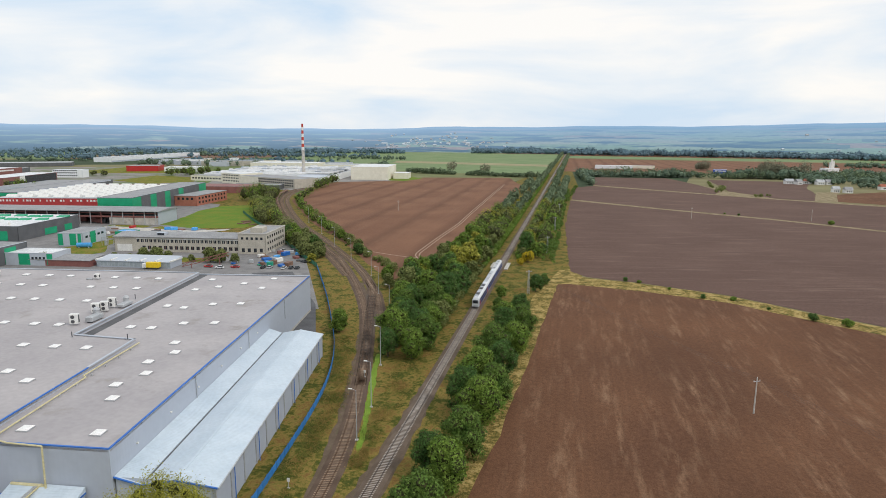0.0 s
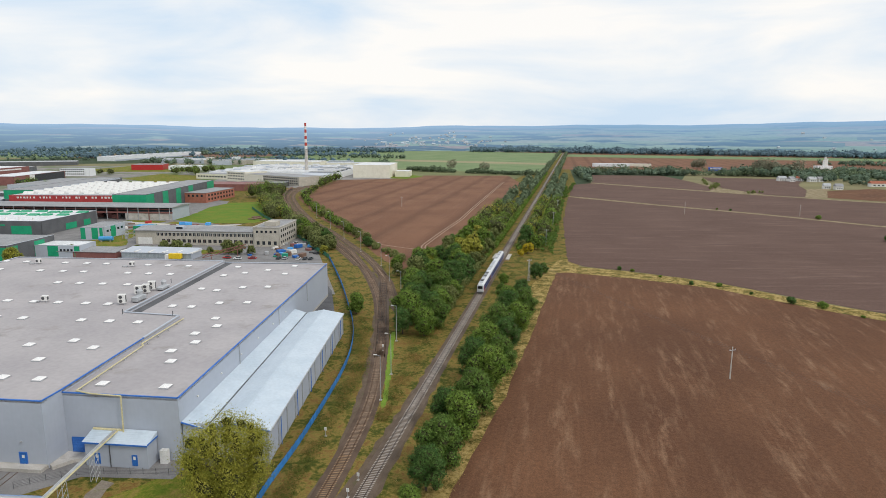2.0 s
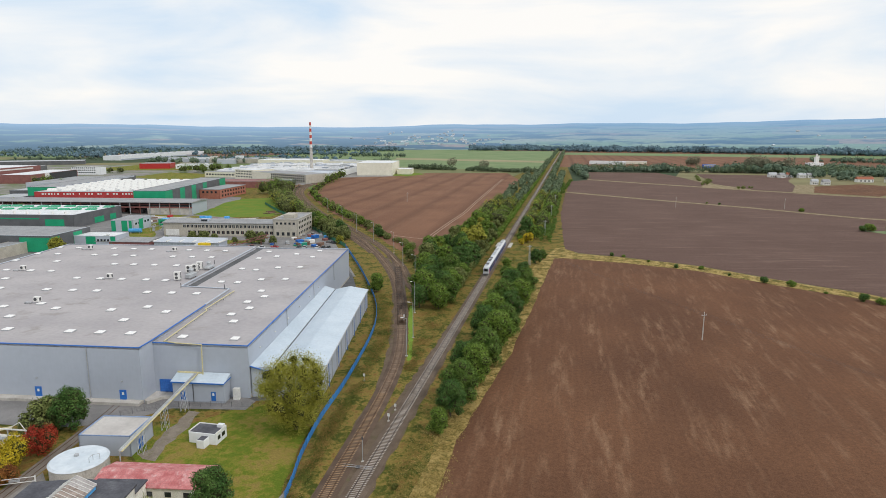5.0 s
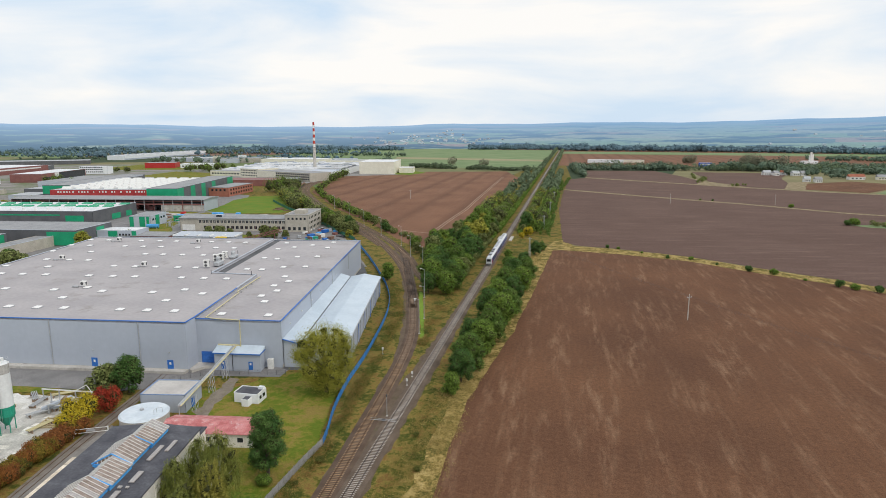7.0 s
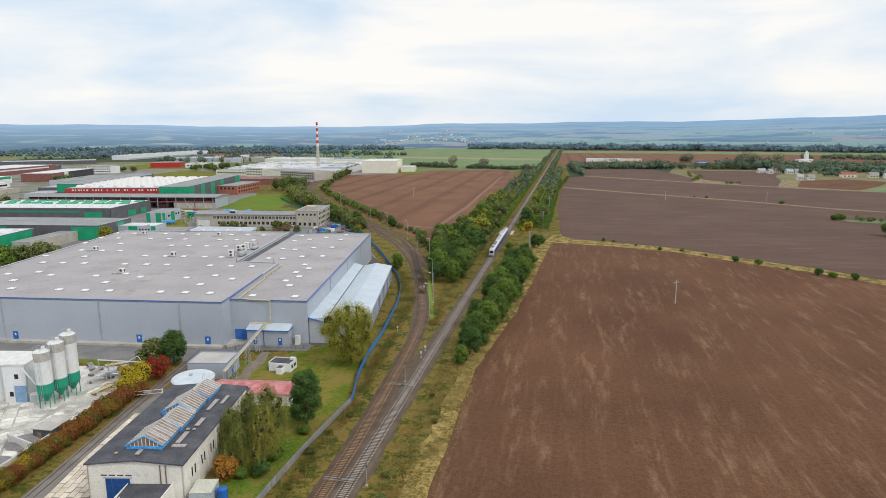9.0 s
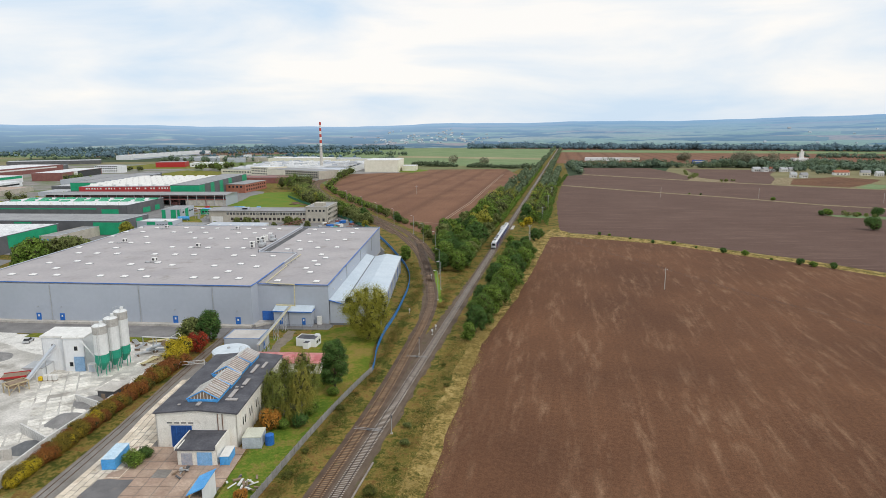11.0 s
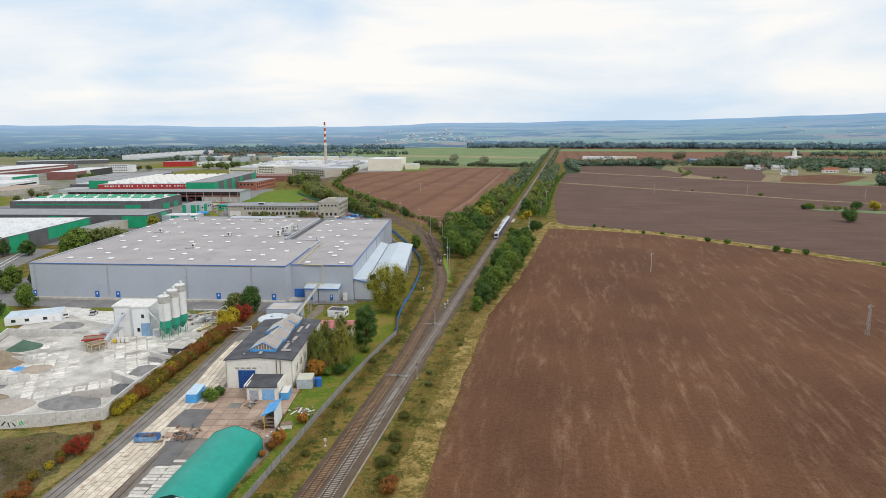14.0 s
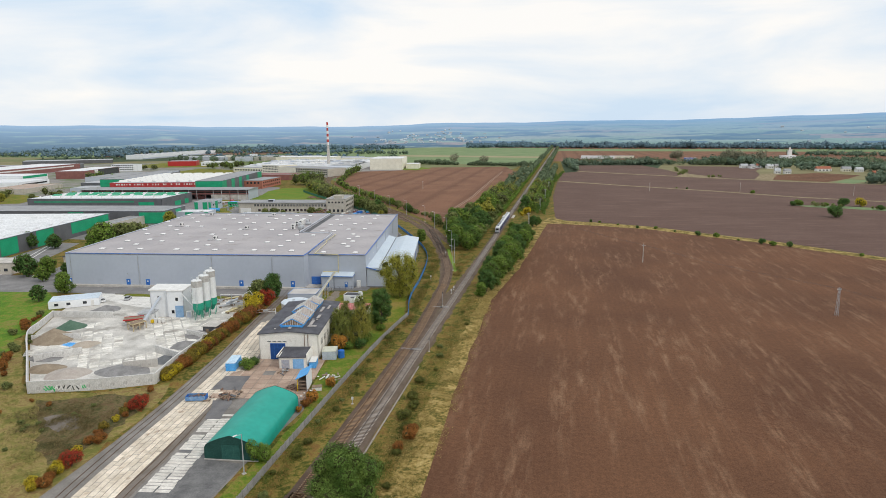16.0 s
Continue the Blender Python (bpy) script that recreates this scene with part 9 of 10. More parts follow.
def flat_hall(name, label, m, w, d, h, wall_m, roof_m, front=(), right=(), category="factory hall", edge=None, group=""):
    """A flat-roofed hall; local x along the front, y to the back. front, right: coloured wall bays (from, to, z0, z1, material)."""
    t = thing(name, label, category, m, group)
    for p, q in (((0, 0), (w, 0)), ((w, 0), (w, d)), ((w, d), (0, d)), ((0, d), (0, 0))):
        wall_on(p, q, 0, h, wall_m, t)
    part("roof", new_box(0.2, w - 0.2, 0.2, d - 0.2, h - 0.5, h - 0.15), roof_m, t)
    for p, q in (((0, 0), (w, 0)), ((w, 0), (w, d))):
        bar_on(p, q, h - 0.02, h + 0.14, 0.08, 0.4, edge or cladding_light, t, "coping")
    for u0, u1, z0, z1, mm in front:
        bar_on((u0, 0), (u1, 0), z0, z1, 0.05, 0.02, mm, t, "wall_bay")
    for u0, u1, z0, z1, mm in right:
        bar_on((w, u0), (w, u1), z0, z1, 0.05, 0.02, mm, t, "wall_bay")
    return t


def roof_rows(t, x0, x1, nx, y0, y1, ny, z, sx, sy, h, material, name="rooflight"):
    """Low ridged rooflights in rows."""
    bm = bmesh.new()
    prism(bm, [(-sx / 2, -sy / 2), (sx / 2, -sy / 2), (sx / 2, sy / 2), (-sx / 2, sy / 2)], 0, h)
    for v in bm.verts:
        if v.co.z > h / 2:
            v.co.y *= 0.35
    me = mesh_of(bm, name, material)
    for i in range(nx):
        for j in range(ny):
            o = new(name, me)
            o.parent = t
            o.location = (x0 + (x1 - x0) * (i + 0.5) / nx, y0 + (y1 - y0) * (j + 0.5) / ny, z)


def windows(t, p, q, n, z0, z1, fill=0.6, material=None, frame_m=None):
    for k in range(n):
        a = lerp2(p, q, (k + 0.5 - fill / 2) / n)
        b = lerp2(p, q, (k + 0.5 + fill / 2) / n)
        w = bar_on(a, b, z0, z1, 0.04, 0.06, material or dark_glass, t, "window")
        if frame_m:
            d = math.dist(a, b)
            part("mullion", new_box(d / 2 - 0.06, d / 2 + 0.06, -0.07, 0, z0, z1), frame_m, w)


# A: long white-roofed hall with green bays
hA = flat_hall("factory_hall", "long grey hall with green bays and white ridged roof", T(-252, 262, 0, 11) @ T(-95, 0), 95, 120, 10, dark_panel, white_roof,
               right=((10, 24, 0.5, 9.6, green_panel), (40, 56, 0.5, 9.6, green_panel), (74, 118, 2.5, 9.6, green_panel)), front=((80, 95, 0.5, 9.6, green_panel),))
roof_rows(hA, 4, 91, 1, 4, 116, 9, 9.85, 86, 9.5, 0.9, white_roof, "roof_ridge")
# B: grey hall with green corner
hB = flat_hall("factory_hall", "long grey hall with flat grey roof and green corner bays", T(-246.5, 399, 0, 8) @ T(-200, 0), 200, 36, 9.6, dark_panel, mid_roof,
               front=((182, 200, 0.5, 8.6, green_panel), (128, 140, 0.5, 8.6, green_panel), (60, 72, 0.5, 8.6, green_panel)), right=((0, 8, 0.5, 8.6, green_panel), (20, 28, 0.5, 8.6, green_panel)))
# C: hall with white roof edge and green roof hoods
hC = flat_hall("factory_hall", "wide grey hall with white roof and green roof hoods", T(-304, 479, 0, 9) @ T(-121, 0), 121, 60, 9.6, dark_panel, white_roof,
               front=((6, 96, 6.2, 7.2, green_panel), (100, 114, 0.5, 6.4, green_panel)), right=((24, 36, 0.5, 4.8, green_panel), (44, 52, 0.5, 4.8, green_panel)))
hood_me = None
bm = bmesh.new()
prism(bm, [(-3.6, -2.2), (3.6, -2.2), (3.6, 2.2), (-3.6, 2.2)], 0, [0.3, 0.3, 1.1, 1.1])
hood_me = mesh_of(bm, "roof_hood", green_panel)
for i in range(11):
    for j in range(2):
        o = new("roof_hood", hood_me)
        o.parent = hC
        o.location = (7 + 10.6 * i + 4 * j + (i * 7 % 3), 30 + 16 * j + (i * 5 % 4), 9.45)
for i in range(12):
    part("roof_vent", new_tube((8 + 9.4 * i, 6, 9.4), (8 + 9.4 * i, 6, 11.2), 0.8, 0.6, 10), white_paint, hC)
# D: open steel shed
hD = thing("steel_shed", "long open steel shed with grey roof and red cranes", "shed", T(-268, 565, 0, 9) @ T(-170, 0))
bm = bmesh.new()
prism(bm, [(-1, -1.5), (171, -1.5), (171, 14.5), (-1, 14.5)], 9.8, [10.2, 10.2, 11.4, 11.4])
part("roof", bm, mid_roof, hD, "long grey sheet roof")
bm = bmesh.new()
prism(bm, [(-1, 14.5), (171, 14.5), (171, 30), (-1, 30)], 9.8, [11.4, 11.4, 10.2, 10.2])
part("roof", bm, mid_roof, hD, "long grey sheet roof")
wall_on((0, 29), (0, 0), 0, 10, dark_panel, hD)
wall_on((170, 29), (0, 29), 0, 9.8, dark_panel, hD)
part("gable_wall", new_box(169.6, 170, 0, 29, 0, 10), cladding, hD)
part("brick_front", new_box(132, 169.5, -0.2, 0.2, 0, 5.2), concrete, hD)
part("upper_glazing", new_box(132, 169.5, 0.0, 0.2, 5.3, 7.4), dark_glass, hD)
part("crane_rail", new_box(0, 170, -0.5, 0.3, 5.4, 6.5), red_dark, hD, "rust-red crane rail")
part("crane_rail", new_box(0, 170, 0.5, 0.9, 8.1, 8.6), red_dark, hD, "rust-red crane rail")
for k in range(21):
    part("column", new_box(8.4 * k - 0.25, 8.4 * k + 0.25, -0.7, -0.2, 0, 10), steel if k % 3 else red_dark, hD)
RD = random.Random(23)
for k in range(26):
    x = RD.uniform(4, 126)
    st = thing("stacked_goods", "stacked red and dark steel goods in the open shed", "goods", hD.matrix_world @ T(x, RD.uniform(3, 20), 0, RD.uniform(-8, 8)), "stacked goods")
    part("load", new_box(-2.2, 2.2, -1.6, 1.6, 0.2, RD.uniform(1.6, 4.5), bevel=0.05), RD.choice([red_dark, steel_dark, wagon_rust]), st)
    part("bearer", new_box(-2.0, 2.0, -1.4, 1.4, 0, 0.2), timber, st)
# E: tall hall with green stripes, white-roofed hall beside it and a second grey one
EF = T(-316, 598, 0, 13.7)
hE = flat_hall("factory_hall", "tall dark hall with upright green bays", EF @ T(-28, 0), 28, 171, 16, dark_panel, mid_roof,
               right=((0, 16, 0.5, 15.4, green_panel), (34, 46, 0.5, 15.4, green_panel), (64, 76, 0.5, 15.4, green_panel), (96, 108, 0.5, 15.4, green_panel), (150, 171, 0.5, 15.4, green_panel)),
               front=((0, 28, 4, 15.4, green_panel),))
hM = flat_hall("factory_hall", "wide hall with white ridged roof and red front", EF @ T(-128, 22), 99, 150, 13, red_panel, pale_roof)
roof_rows(hM, 2, 96, 7, 8, 144, 9, 12.85, 9.0, 6.5, 2.2, white_paint)
for k in range(33):
    if RD.random() < 0.8:
        part("sign_letter", new_box(4 + 2.8 * k, 4 + 2.8 * k + RD.uniform(0.9, 1.9), -0.12, -0.02, 10.2, 11.8), white_paint, hM)
hE2 = flat_hall("factory_hall", "tall grey hall with green end wall", EF @ T(-156, 58), 27, 172, 14.5, dark_panel, mid_roof, front=((0, 27, 6, 14, green_panel),), right=((0, 168, 13.0, 14.3, cladding_light),))
# small works buildings
G1 = flat_hall("works_building", "low white and green works building", T(-254, 418, 0, 9), 30, 15, 6.5, cladding_light, white_roof, front=((0, 5, 0.4, 6.2, green_panel), (12, 18, 0.4, 6.2, green_panel), (27, 30, 0.4, 6.2, green_panel)), category="works building")
windows(G1, (18.5, 0), (26.5, 0), 4, 3.0, 4.6)
G2 = flat_hall("works_building", "white works building with green stripes", T(-268, 472, 0, 12), 15, 26, 8, cladding_light, mid_roof, front=((0, 3, 0.4, 7.6, green_panel), (7, 11, 0.4, 7.6, green_panel), (12, 14, 0.4, 7.6, green_panel)), right=((8, 14, 0.4, 7.6, green_panel),), category="works building")
windows(G2, (15, 2), (15, 24), 5, 4.4, 5.8)
ta = thing("tank", "blue horizontal tank beside the works building", "tank", T(-248, 470, 0, 20))
part("shell", new_tube((-4, 0, 1.9), (4, 0, 1.9), 1.4, seg=16), mat("tank_blue", (0.07, 0.30, 0.62), (0.10, 0.38, 0.7), size=2), ta)
part("saddle", new_box(-3, -2.4, -1, 1, 0, 0.9), concrete, ta)
part("saddle", new_box(2.4, 3, -1, 1, 0, 0.9), concrete, ta)
for k in range(5):
    rk = thing("pipework", "steel pipework frame beside the works", "pipework", T(-242 + 5.5 * k, 480 + 3 * k, 0, 12), "pipework frames")
    part("frame", new_tubes([((-2, 0, 0), (-2, 0, 5)), ((2, 0, 0), (2, 0, 5)), ((-2, 0, 5), (2, 0, 5)), ((-2, 0, 3), (2, 0, 3)), ((-2, 0, 3), (2, 0, 5))], 0.12, 5), steel, rk)
    part("tank", new_tube((0, 0.8, 0), (0, 0.8, 3.6), 0.9, seg=12), steel, rk)
for poly in ([(-262, 500), (-242, 512), (-236, 548), (-262, 560), (-270, 530)], [(-214, 440), (-160, 448), (-150, 456), (-150, 462), (-212, 455)], [(-300, 545), (-268, 550), (-268, 560), (-300, 558)], [(-470, 430), (-440, 400), (-452, 380), (-480, 400)],
             [(-640, 600), (-500, 560), (-470, 500), (-520, 480), (-660, 520)], [(-640, 790), (-600, 770), (-560, 800), (-600, 860), (-650, 850)], [(-620, 940), (-530, 900), (-500, 960), (-560, 1040), (-640, 1060)], [(-840, 1110), (-770, 1080), (-650, 1120), (-640, 1240), (-860, 1260)]):
    sheet("works_meadow", poly, 0.11, lawn_mat, "mown green verge between works buildings", "lawn", wobble=1.5, step=7)
sheet("works_road", [(-300, 540), (-225, 532), (-205, 552), (-205, 560), (-226, 546), (-300, 550)], 0.125, concrete, "pale concrete works road between sheds", "road")
for k in range(26):
    g = thing("yard_goods", "pallets, drums and steel parts beside the works sheds", "goods", T(RD.uniform(-290, -225), RD.uniform(512, 548), 0.08, RD.uniform(0, 90)), "yard goods")
    w_, d_, h_ = RD.uniform(0.8, 3.0), RD.uniform(0.8, 2.0), RD.uniform(0.6, 2.4)
    part("load", new_box(-w_, w_, -d_, d_, 0.15, h_, bevel=0.06), RD.choice([blue_light, steel, red_dark, train_red, white_paint, wagon_rust, steel_dark]), g)
    part("pallet", new_box(-w_, w_, -d_, d_, 0, 0.14), timber, g)
shop = flat_hall("store_building", "small white and green gatehouse with a blue roof", T(-256, 505, 0, 9), 12, 9, 4.6, green_panel, blue_light, category="store")
windows(shop, (1, 0), (11, 0), 4, 1.6, 3.0, 0.6)
for k in range(4):
    rk = thing("pipework", "overhead steel pipe bridge between works buildings", "pipework", T(-243 + 13 * k, 500 + 2 * k, 0, 9), "pipework frames")
    part("frame", new_tubes([((0, -1, 0), (0, -1, 6)), ((0, 1, 0), (0, 1, 6)), ((0, -1, 6), (0, 1, 6)), ((0, -1, 4.6), (0, 1, 4.6))], 0.14, 5), steel, rk)
    part("pipe", new_tubes([((0, -0.6, 6.1), (13, -0.6, 6.1)), ((0, 0.1, 6.1), (13, 0.1, 6.1)), ((0, 0.6, 4.8), (13, 0.6, 4.8))], 0.2, 6), white_paint, rk)
beige = flat_hall("store_building", "long beige store with grey roof behind the warehouse", T(-266.5, 356, 0, 6), 10.5, 44, 6.2, works_plaster, mid_roof, category="store")
windows(beige, (0.5, 0), (10, 0), 5, 2.5, 4.4, 0.5, blue_light)

# office building
OF = T(-223.5, 466, 0, 8.0)
of = thing("office_building", "two-storey beige works office with long window rows", "office building", OF)
for p, q in (((0, 0), (74, 0)), ((74, 0), (74, 20)), ((74, 20), (0, 20)), ((0, 20), (0, 0))):
    wall_on(p, q, 0, 8.6, works_plaster, of)
bm = bmesh.new()
prism(bm, [(-0.6, -0.8), (74.2, -0.8), (74.2, 10), (-0.6, 10)], 8.5, [8.9, 8.9, 10.2, 10.2])
part("roof_slope", bm, mid_roof, of)
bm = bmesh.new()
prism(bm, [(-0.6, 10), (74.2, 10), (74.2, 20.8), (-0.6, 20.8)], 8.5, [10.2, 10.2, 8.9, 8.9])
part("roof_slope", bm, mid_roof, of)
windows(of, (13, 0), (74, 0), 24, 5.6, 7.4, 0.62, dark_glass, white_paint)
bar_on((13, 0), (74, 0), 7.5, 7.9, 0.08, 0.0, white_paint, of, "window_band")
windows(of, (16, 0), (74, 0), 18, 1.6, 3.6, 0.6, dark_glass, red_dark)
bar_on((1.5, 0), (10.5, 0), 0.2, 4.4, 0.08, 0.0, white_paint, of, "gate")
dormer = part("roof_dormer", new_box(24, 29, 3, 7, 9.0, 10.9), cladding, of)
part("dormer_window", new_box(24.5, 28.5, 2.95, 3.05, 9.4, 10.6), dark_glass, dormer)
ob = thing("office_block", "three-storey beige office block with flat roof", "office building", OF @ T(74.2, -1))
for p, q in (((0, 0), (16, 0)), ((16, 0), (16, 34)), ((16, 34), (0, 34)), ((0, 34), (0, 0))):
    wall_on(p, q, 0, 12.0, works_plaster, ob)
    bar_on(p, q, 11.6, 12.1, 0.35, 0.3, concrete, ob, "cornice")
part("roof", new_box(0.2, 15.8, 0.2, 33.8, 11.3, 11.6), mid_roof, ob)
part("roof_room", new_box(5, 12, 6, 14, 11.6, 14.2), works_plaster, ob)
windows(ob, (1, 0), (15, 0), 5, 8.4, 9.8, 0.5)
windows(ob, (1, 0), (15, 0), 4, 1.2, 3.4, 0.5)
for z in (1.6, 5.2, 8.6):
    windows(ob, (16, 2), (16, 32), 8, z, z + 1.6, 0.5)

# glazed shed and its neighbour before the office
gs = thing("glazed_shed", "low shed with a pale glazed roof", "shed", T(-202, 427, 0, 6))
part("wall", new_box(0, 40, 0, 11, 0, 3.2), cladding, gs)
for k in range(20):
    part("glass_pane", new_box(0.1 + 2 * k, 1.9 + 2 * k, -0.06, 0.02, 0.6, 2.9), mat("milky_glass", (0.30, 0.34, 0.36), (0.38, 0.42, 0.44), size=2, rough=0.3) if k == 0 else bpy.data.materials["milky_glass"], gs)
bm = bmesh.new()
prism(bm, [(-0.3, -0.4), (40.3, -0.4), (40.3, 11.3), (-0.3, 11.3)], 3.15, [3.4, 3.4, 4.6, 4.6])
part("roof", bm, cladding_light, gs)
for k in range(21):
    part("glazing_bar", new_box(2 * k - 0.1, 2 * k + 0.1, -0.4, 11.3, 3.2, 3.5) if k % 4 else new_box(2 * k - 0.5, 2 * k + 0.5, -0.3, 11.2, 3.3, 4.0), white_paint, gs)
gs2 = thing("low_shed", "low dark-roofed shed beside the glazed shed", "shed", T(-237, 421, 0, 7))
part("wall", new_box(0, 33, 0, 11, 0, 3.2), red_dark, gs2)
bm = bmesh.new()
prism(bm, [(-0.3, -0.4), (33.3, -0.4), (33.3, 11.3), (-0.3, 11.3)], 3.15, [3.4, 3.4, 4.4, 4.4])
part("roof", bm, mid_roof, gs2)
gt = thing("gantry", "rust-red sloping conveyor gantry beside the sheds", "gantry", T(-157, 433, 0, 10))
part("truss", new_tubes([((0, 0, 1), (22, 6, 6)), ((0, 0, 2.6), (22, 6, 7.6))] + [((3.6 * k, k, 1 + 0.82 * k), (3.6 * k + 3.6, k + 1, 3.4 + 0.82 * k)) for k in range(6)], 0.18, 5), red_dark, gt)
for k in (1, 4):
    part("leg", new_tube((4.4 * k, 1.2 * k, 0), (4.4 * k, 1.2 * k, 1 + k), 0.2, seg=6), red_dark, gt)
bb = thing("brick_building", "red brick works building with flat roof", "brick building", T(-314, 682, 0, 5) @ T(-22, 0))
for p, q in (((0, 0), (22, 0)), ((22, 0), (22, 62)), ((22, 62), (0, 62)), ((0, 62), (0, 0))):
    wall_on(p, q, 0, 9.5, brick_red, bb)
part("roof", new_box(-0.3, 22.3, -0.3, 62.3, 9.5, 9.9), mid_roof, bb)
windows(bb, (22, 3), (22, 60), 9, 2, 4.2, 0.5)
windows(bb, (22, 3), (22, 60), 9, 6, 8, 0.5)
windows(bb, (2, 0), (20, 0), 4, 5.8, 8, 0.5)

# cars and clutter in the yards
car_glass = mat("car_glass", (0.02, 0.022, 0.026), (0.03, 0.033, 0.04), size=1, rough=0.1, bump=0, spec=0.6)


def car(m, paint, label):
    c = thing("car", label, "car", m, "parked cars")
    bm = bmesh.new()
    prism(bm, [(-0.88, -2.15), (0.88, -2.15), (0.88, 2.15), (-0.88, 2.15)], 0.3, 0.85)
    part("body", bm, paint, c)
    bm = bmesh.new()
    prism(bm, [(-0.8, -1.7), (0.8, -1.7), (0.8, 0.9), (-0.8, 0.9)], 0.85, 1.45)
    for v in bm.verts:
        if v.co.z > 1.2:
            v.co.x *= 0.8
            v.co.y = -0.4 + (v.co.y + 0.4) * 0.68
    part("cabin", bm, car_glass, c)
    part("roof", new_box(-0.62, 0.62, -1.2, 0.4, 1.45, 1.5), paint, c)
    for sx in (-0.85, 0.85):
        for y in (-1.35, 1.35):
            part("wheel", new_tube((sx - 0.1, y, 0.32), (sx + 0.1, y, 0.32), 0.32, seg=12), steel_dark, c)
    return c


paints = [mat("car_paint_" + n, a, b, size=2, rough=0.3, bump=0) for n, a, b in (("silver", (0.45, 0.46, 0.47), (0.5, 0.51, 0.52)), ("white", (0.7, 0.7, 0.7), (0.76, 0.76, 0.76)), ("dark", (0.04, 0.045, 0.05), (0.06, 0.065, 0.07)), ("red", (0.4, 0.03, 0.03), (0.46, 0.04, 0.04)), ("blue", (0.05, 0.12, 0.35), (0.07, 0.15, 0.4)))]
words = ["silver", "white", "dark grey", "red", "blue"]
for x, y, a, i in ((-118, 444, 8, 2), (-114.5, 444.4, 8, 0), (-107, 445, 8, 1), (-103.5, 446, 8, 2), (-100.5, 446.6, 8, 2), (-113, 474, 95, 2), (-110, 479, 95, 2), (-129, 489, 60, 1), (-104, 462, 60, 2),
                   (-146, 439, 98, 3), (-139, 438, 98, 1), (-132, 441, 98, 3), (-136, 204.5, 50, 1), (-128, 209, 20, 0), (-196, 236, 100, 1), (-203, 262, 100, 0)):
    car(T(x, y, 0.08, a), paints[i], words[i] + " parked car on grey asphalt")
RC = random.Random(9)
far_car = car(T(-740, 850, 0.08, 10), paints[0], "silver car on a far storage yard")
for k in range(34):
    c_ = copy_thing(far_car, T(-740 - 5.2 * (k % 12) + RC.uniform(-1, 1), 850 + 9 * (k % 12) + 22 * (k // 12) + RC.uniform(-2, 2), 0.08, 10 + RC.uniform(-4, 4)))
    c_.scale = (1.2, 1.2, 1.2)
for k in range(34):
    g = thing("yard_goods", "coloured crates and machine parts on the storage yard", "goods", T(RC.uniform(-140, -106), RC.uniform(448, 494), 0.08, RC.uniform(0, 90)), "yard goods")
    w_, d_, h_ = RC.uniform(0.8, 2.6), RC.uniform(0.8, 1.8), RC.uniform(0.7, 2.2)
    part("load", new_box(-w_, w_, -d_, d_, 0.15, h_, bevel=0.06), RC.choice([blue_light, blue_paint, steel, red_dark, white_paint, timber, wagon_rust, silo_green, steel_dark]), g)
    part("pallet", new_box(-w_, w_, -d_, d_, 0, 0.14), timber, g)
van = thing("truck", "yellow lorry body behind the warehouse", "truck", T(-171, 428, 0.08, 98))
part("box_body", new_box(-1.25, 1.25, -4.5, 2.0, 1.0, 3.6, bevel=0.05), yellow_bright, van)
part("cab", new_box(-1.2, 1.2, 2.2, 4.2, 0.7, 3.0, bevel=0.12), white_paint, van)
for y in (-3.2, 3.0):
    part("axle", new_tube((-1.2, y, 0.5), (1.2, y, 0.5), 0.5, seg=14), steel_dark, van)
for k in range(7):
    rs = thing("pipe_stack", "red steel profiles stacked on the meadow edge", "steel stack", T(-283 + RC.uniform(-6, 8), 574 + RC.uniform(-8, 10), 0.1, RC.uniform(0, 30)), "steel stacks")
    for j in range(5):
        part("profile", new_tube((-4, 0.5 * j, 0.4), (4, 0.5 * j, 0.4), 0.22, seg=5), train_red, rs)
    part("bearer", new_box(-3, -2.6, -0.3, 2.3, 0, 0.2), timber, rs)
for k in range(9):
    rs = thing("pipe_stack", "rusty pipes and timber stacked beside the office", "steel stack", T(-205 + RC.uniform(-10, 10), 592 + RC.uniform(-10, 10), 0.1, RC.uniform(0, 90)), "steel stacks")
    for j in range(4):
        part("pipe", new_tube((-3, 0.6 * j, 0.4), (3, 0.6 * j, 0.4), 0.28, seg=6), wagon_rust, rs)
    part("bearer", new_box(-2, -1.6, -0.3, 2.3, 0, 0.2), timber, rs)

# ---- the cream factory, its chimney and the cream hall ----
cf = flat_hall("factory_building", "three-storey cream factory front with window rows", T(-452, 950, 0, -22), 40, 40, 14, cream_wall, white_roof, category="factory")
for z in (3.0, 7.0, 10.6):
    windows(cf, (2, 0), (38, 0), 10, z, z + 1.8, 0.6)
cf2 = flat_hall("factory_building", "long grey and cream factory wing with window rows", T(-414, 934, 0, -24), 112, 40, 12, works_plaster, mid_roof, front=((0, 40, 0.4, 11.6, cream_wall),), category="factory")
for z in (2.4, 5.6, 8.8):
    windows(cf2, (2, 0), (110, 0), 26, z, z + 1.7, 0.66)
cf0 = flat_hall("factory_building", "low cream factory wing with a flat roof", T(-520, 978, 0, -8), 68, 60, 8, cream_wall, mid_roof, category="factory")
windows(cf0, (2, 0), (66, 0), 12, 3.0, 5.2, 0.6)
cf3 = flat_hall("factory_hall", "low white factory hall with many roof vents", T(-512, 1000, 0, 9), 200, 230, 9.5, white_sheet, white_roof, category="factory")
RF = random.Random(31)
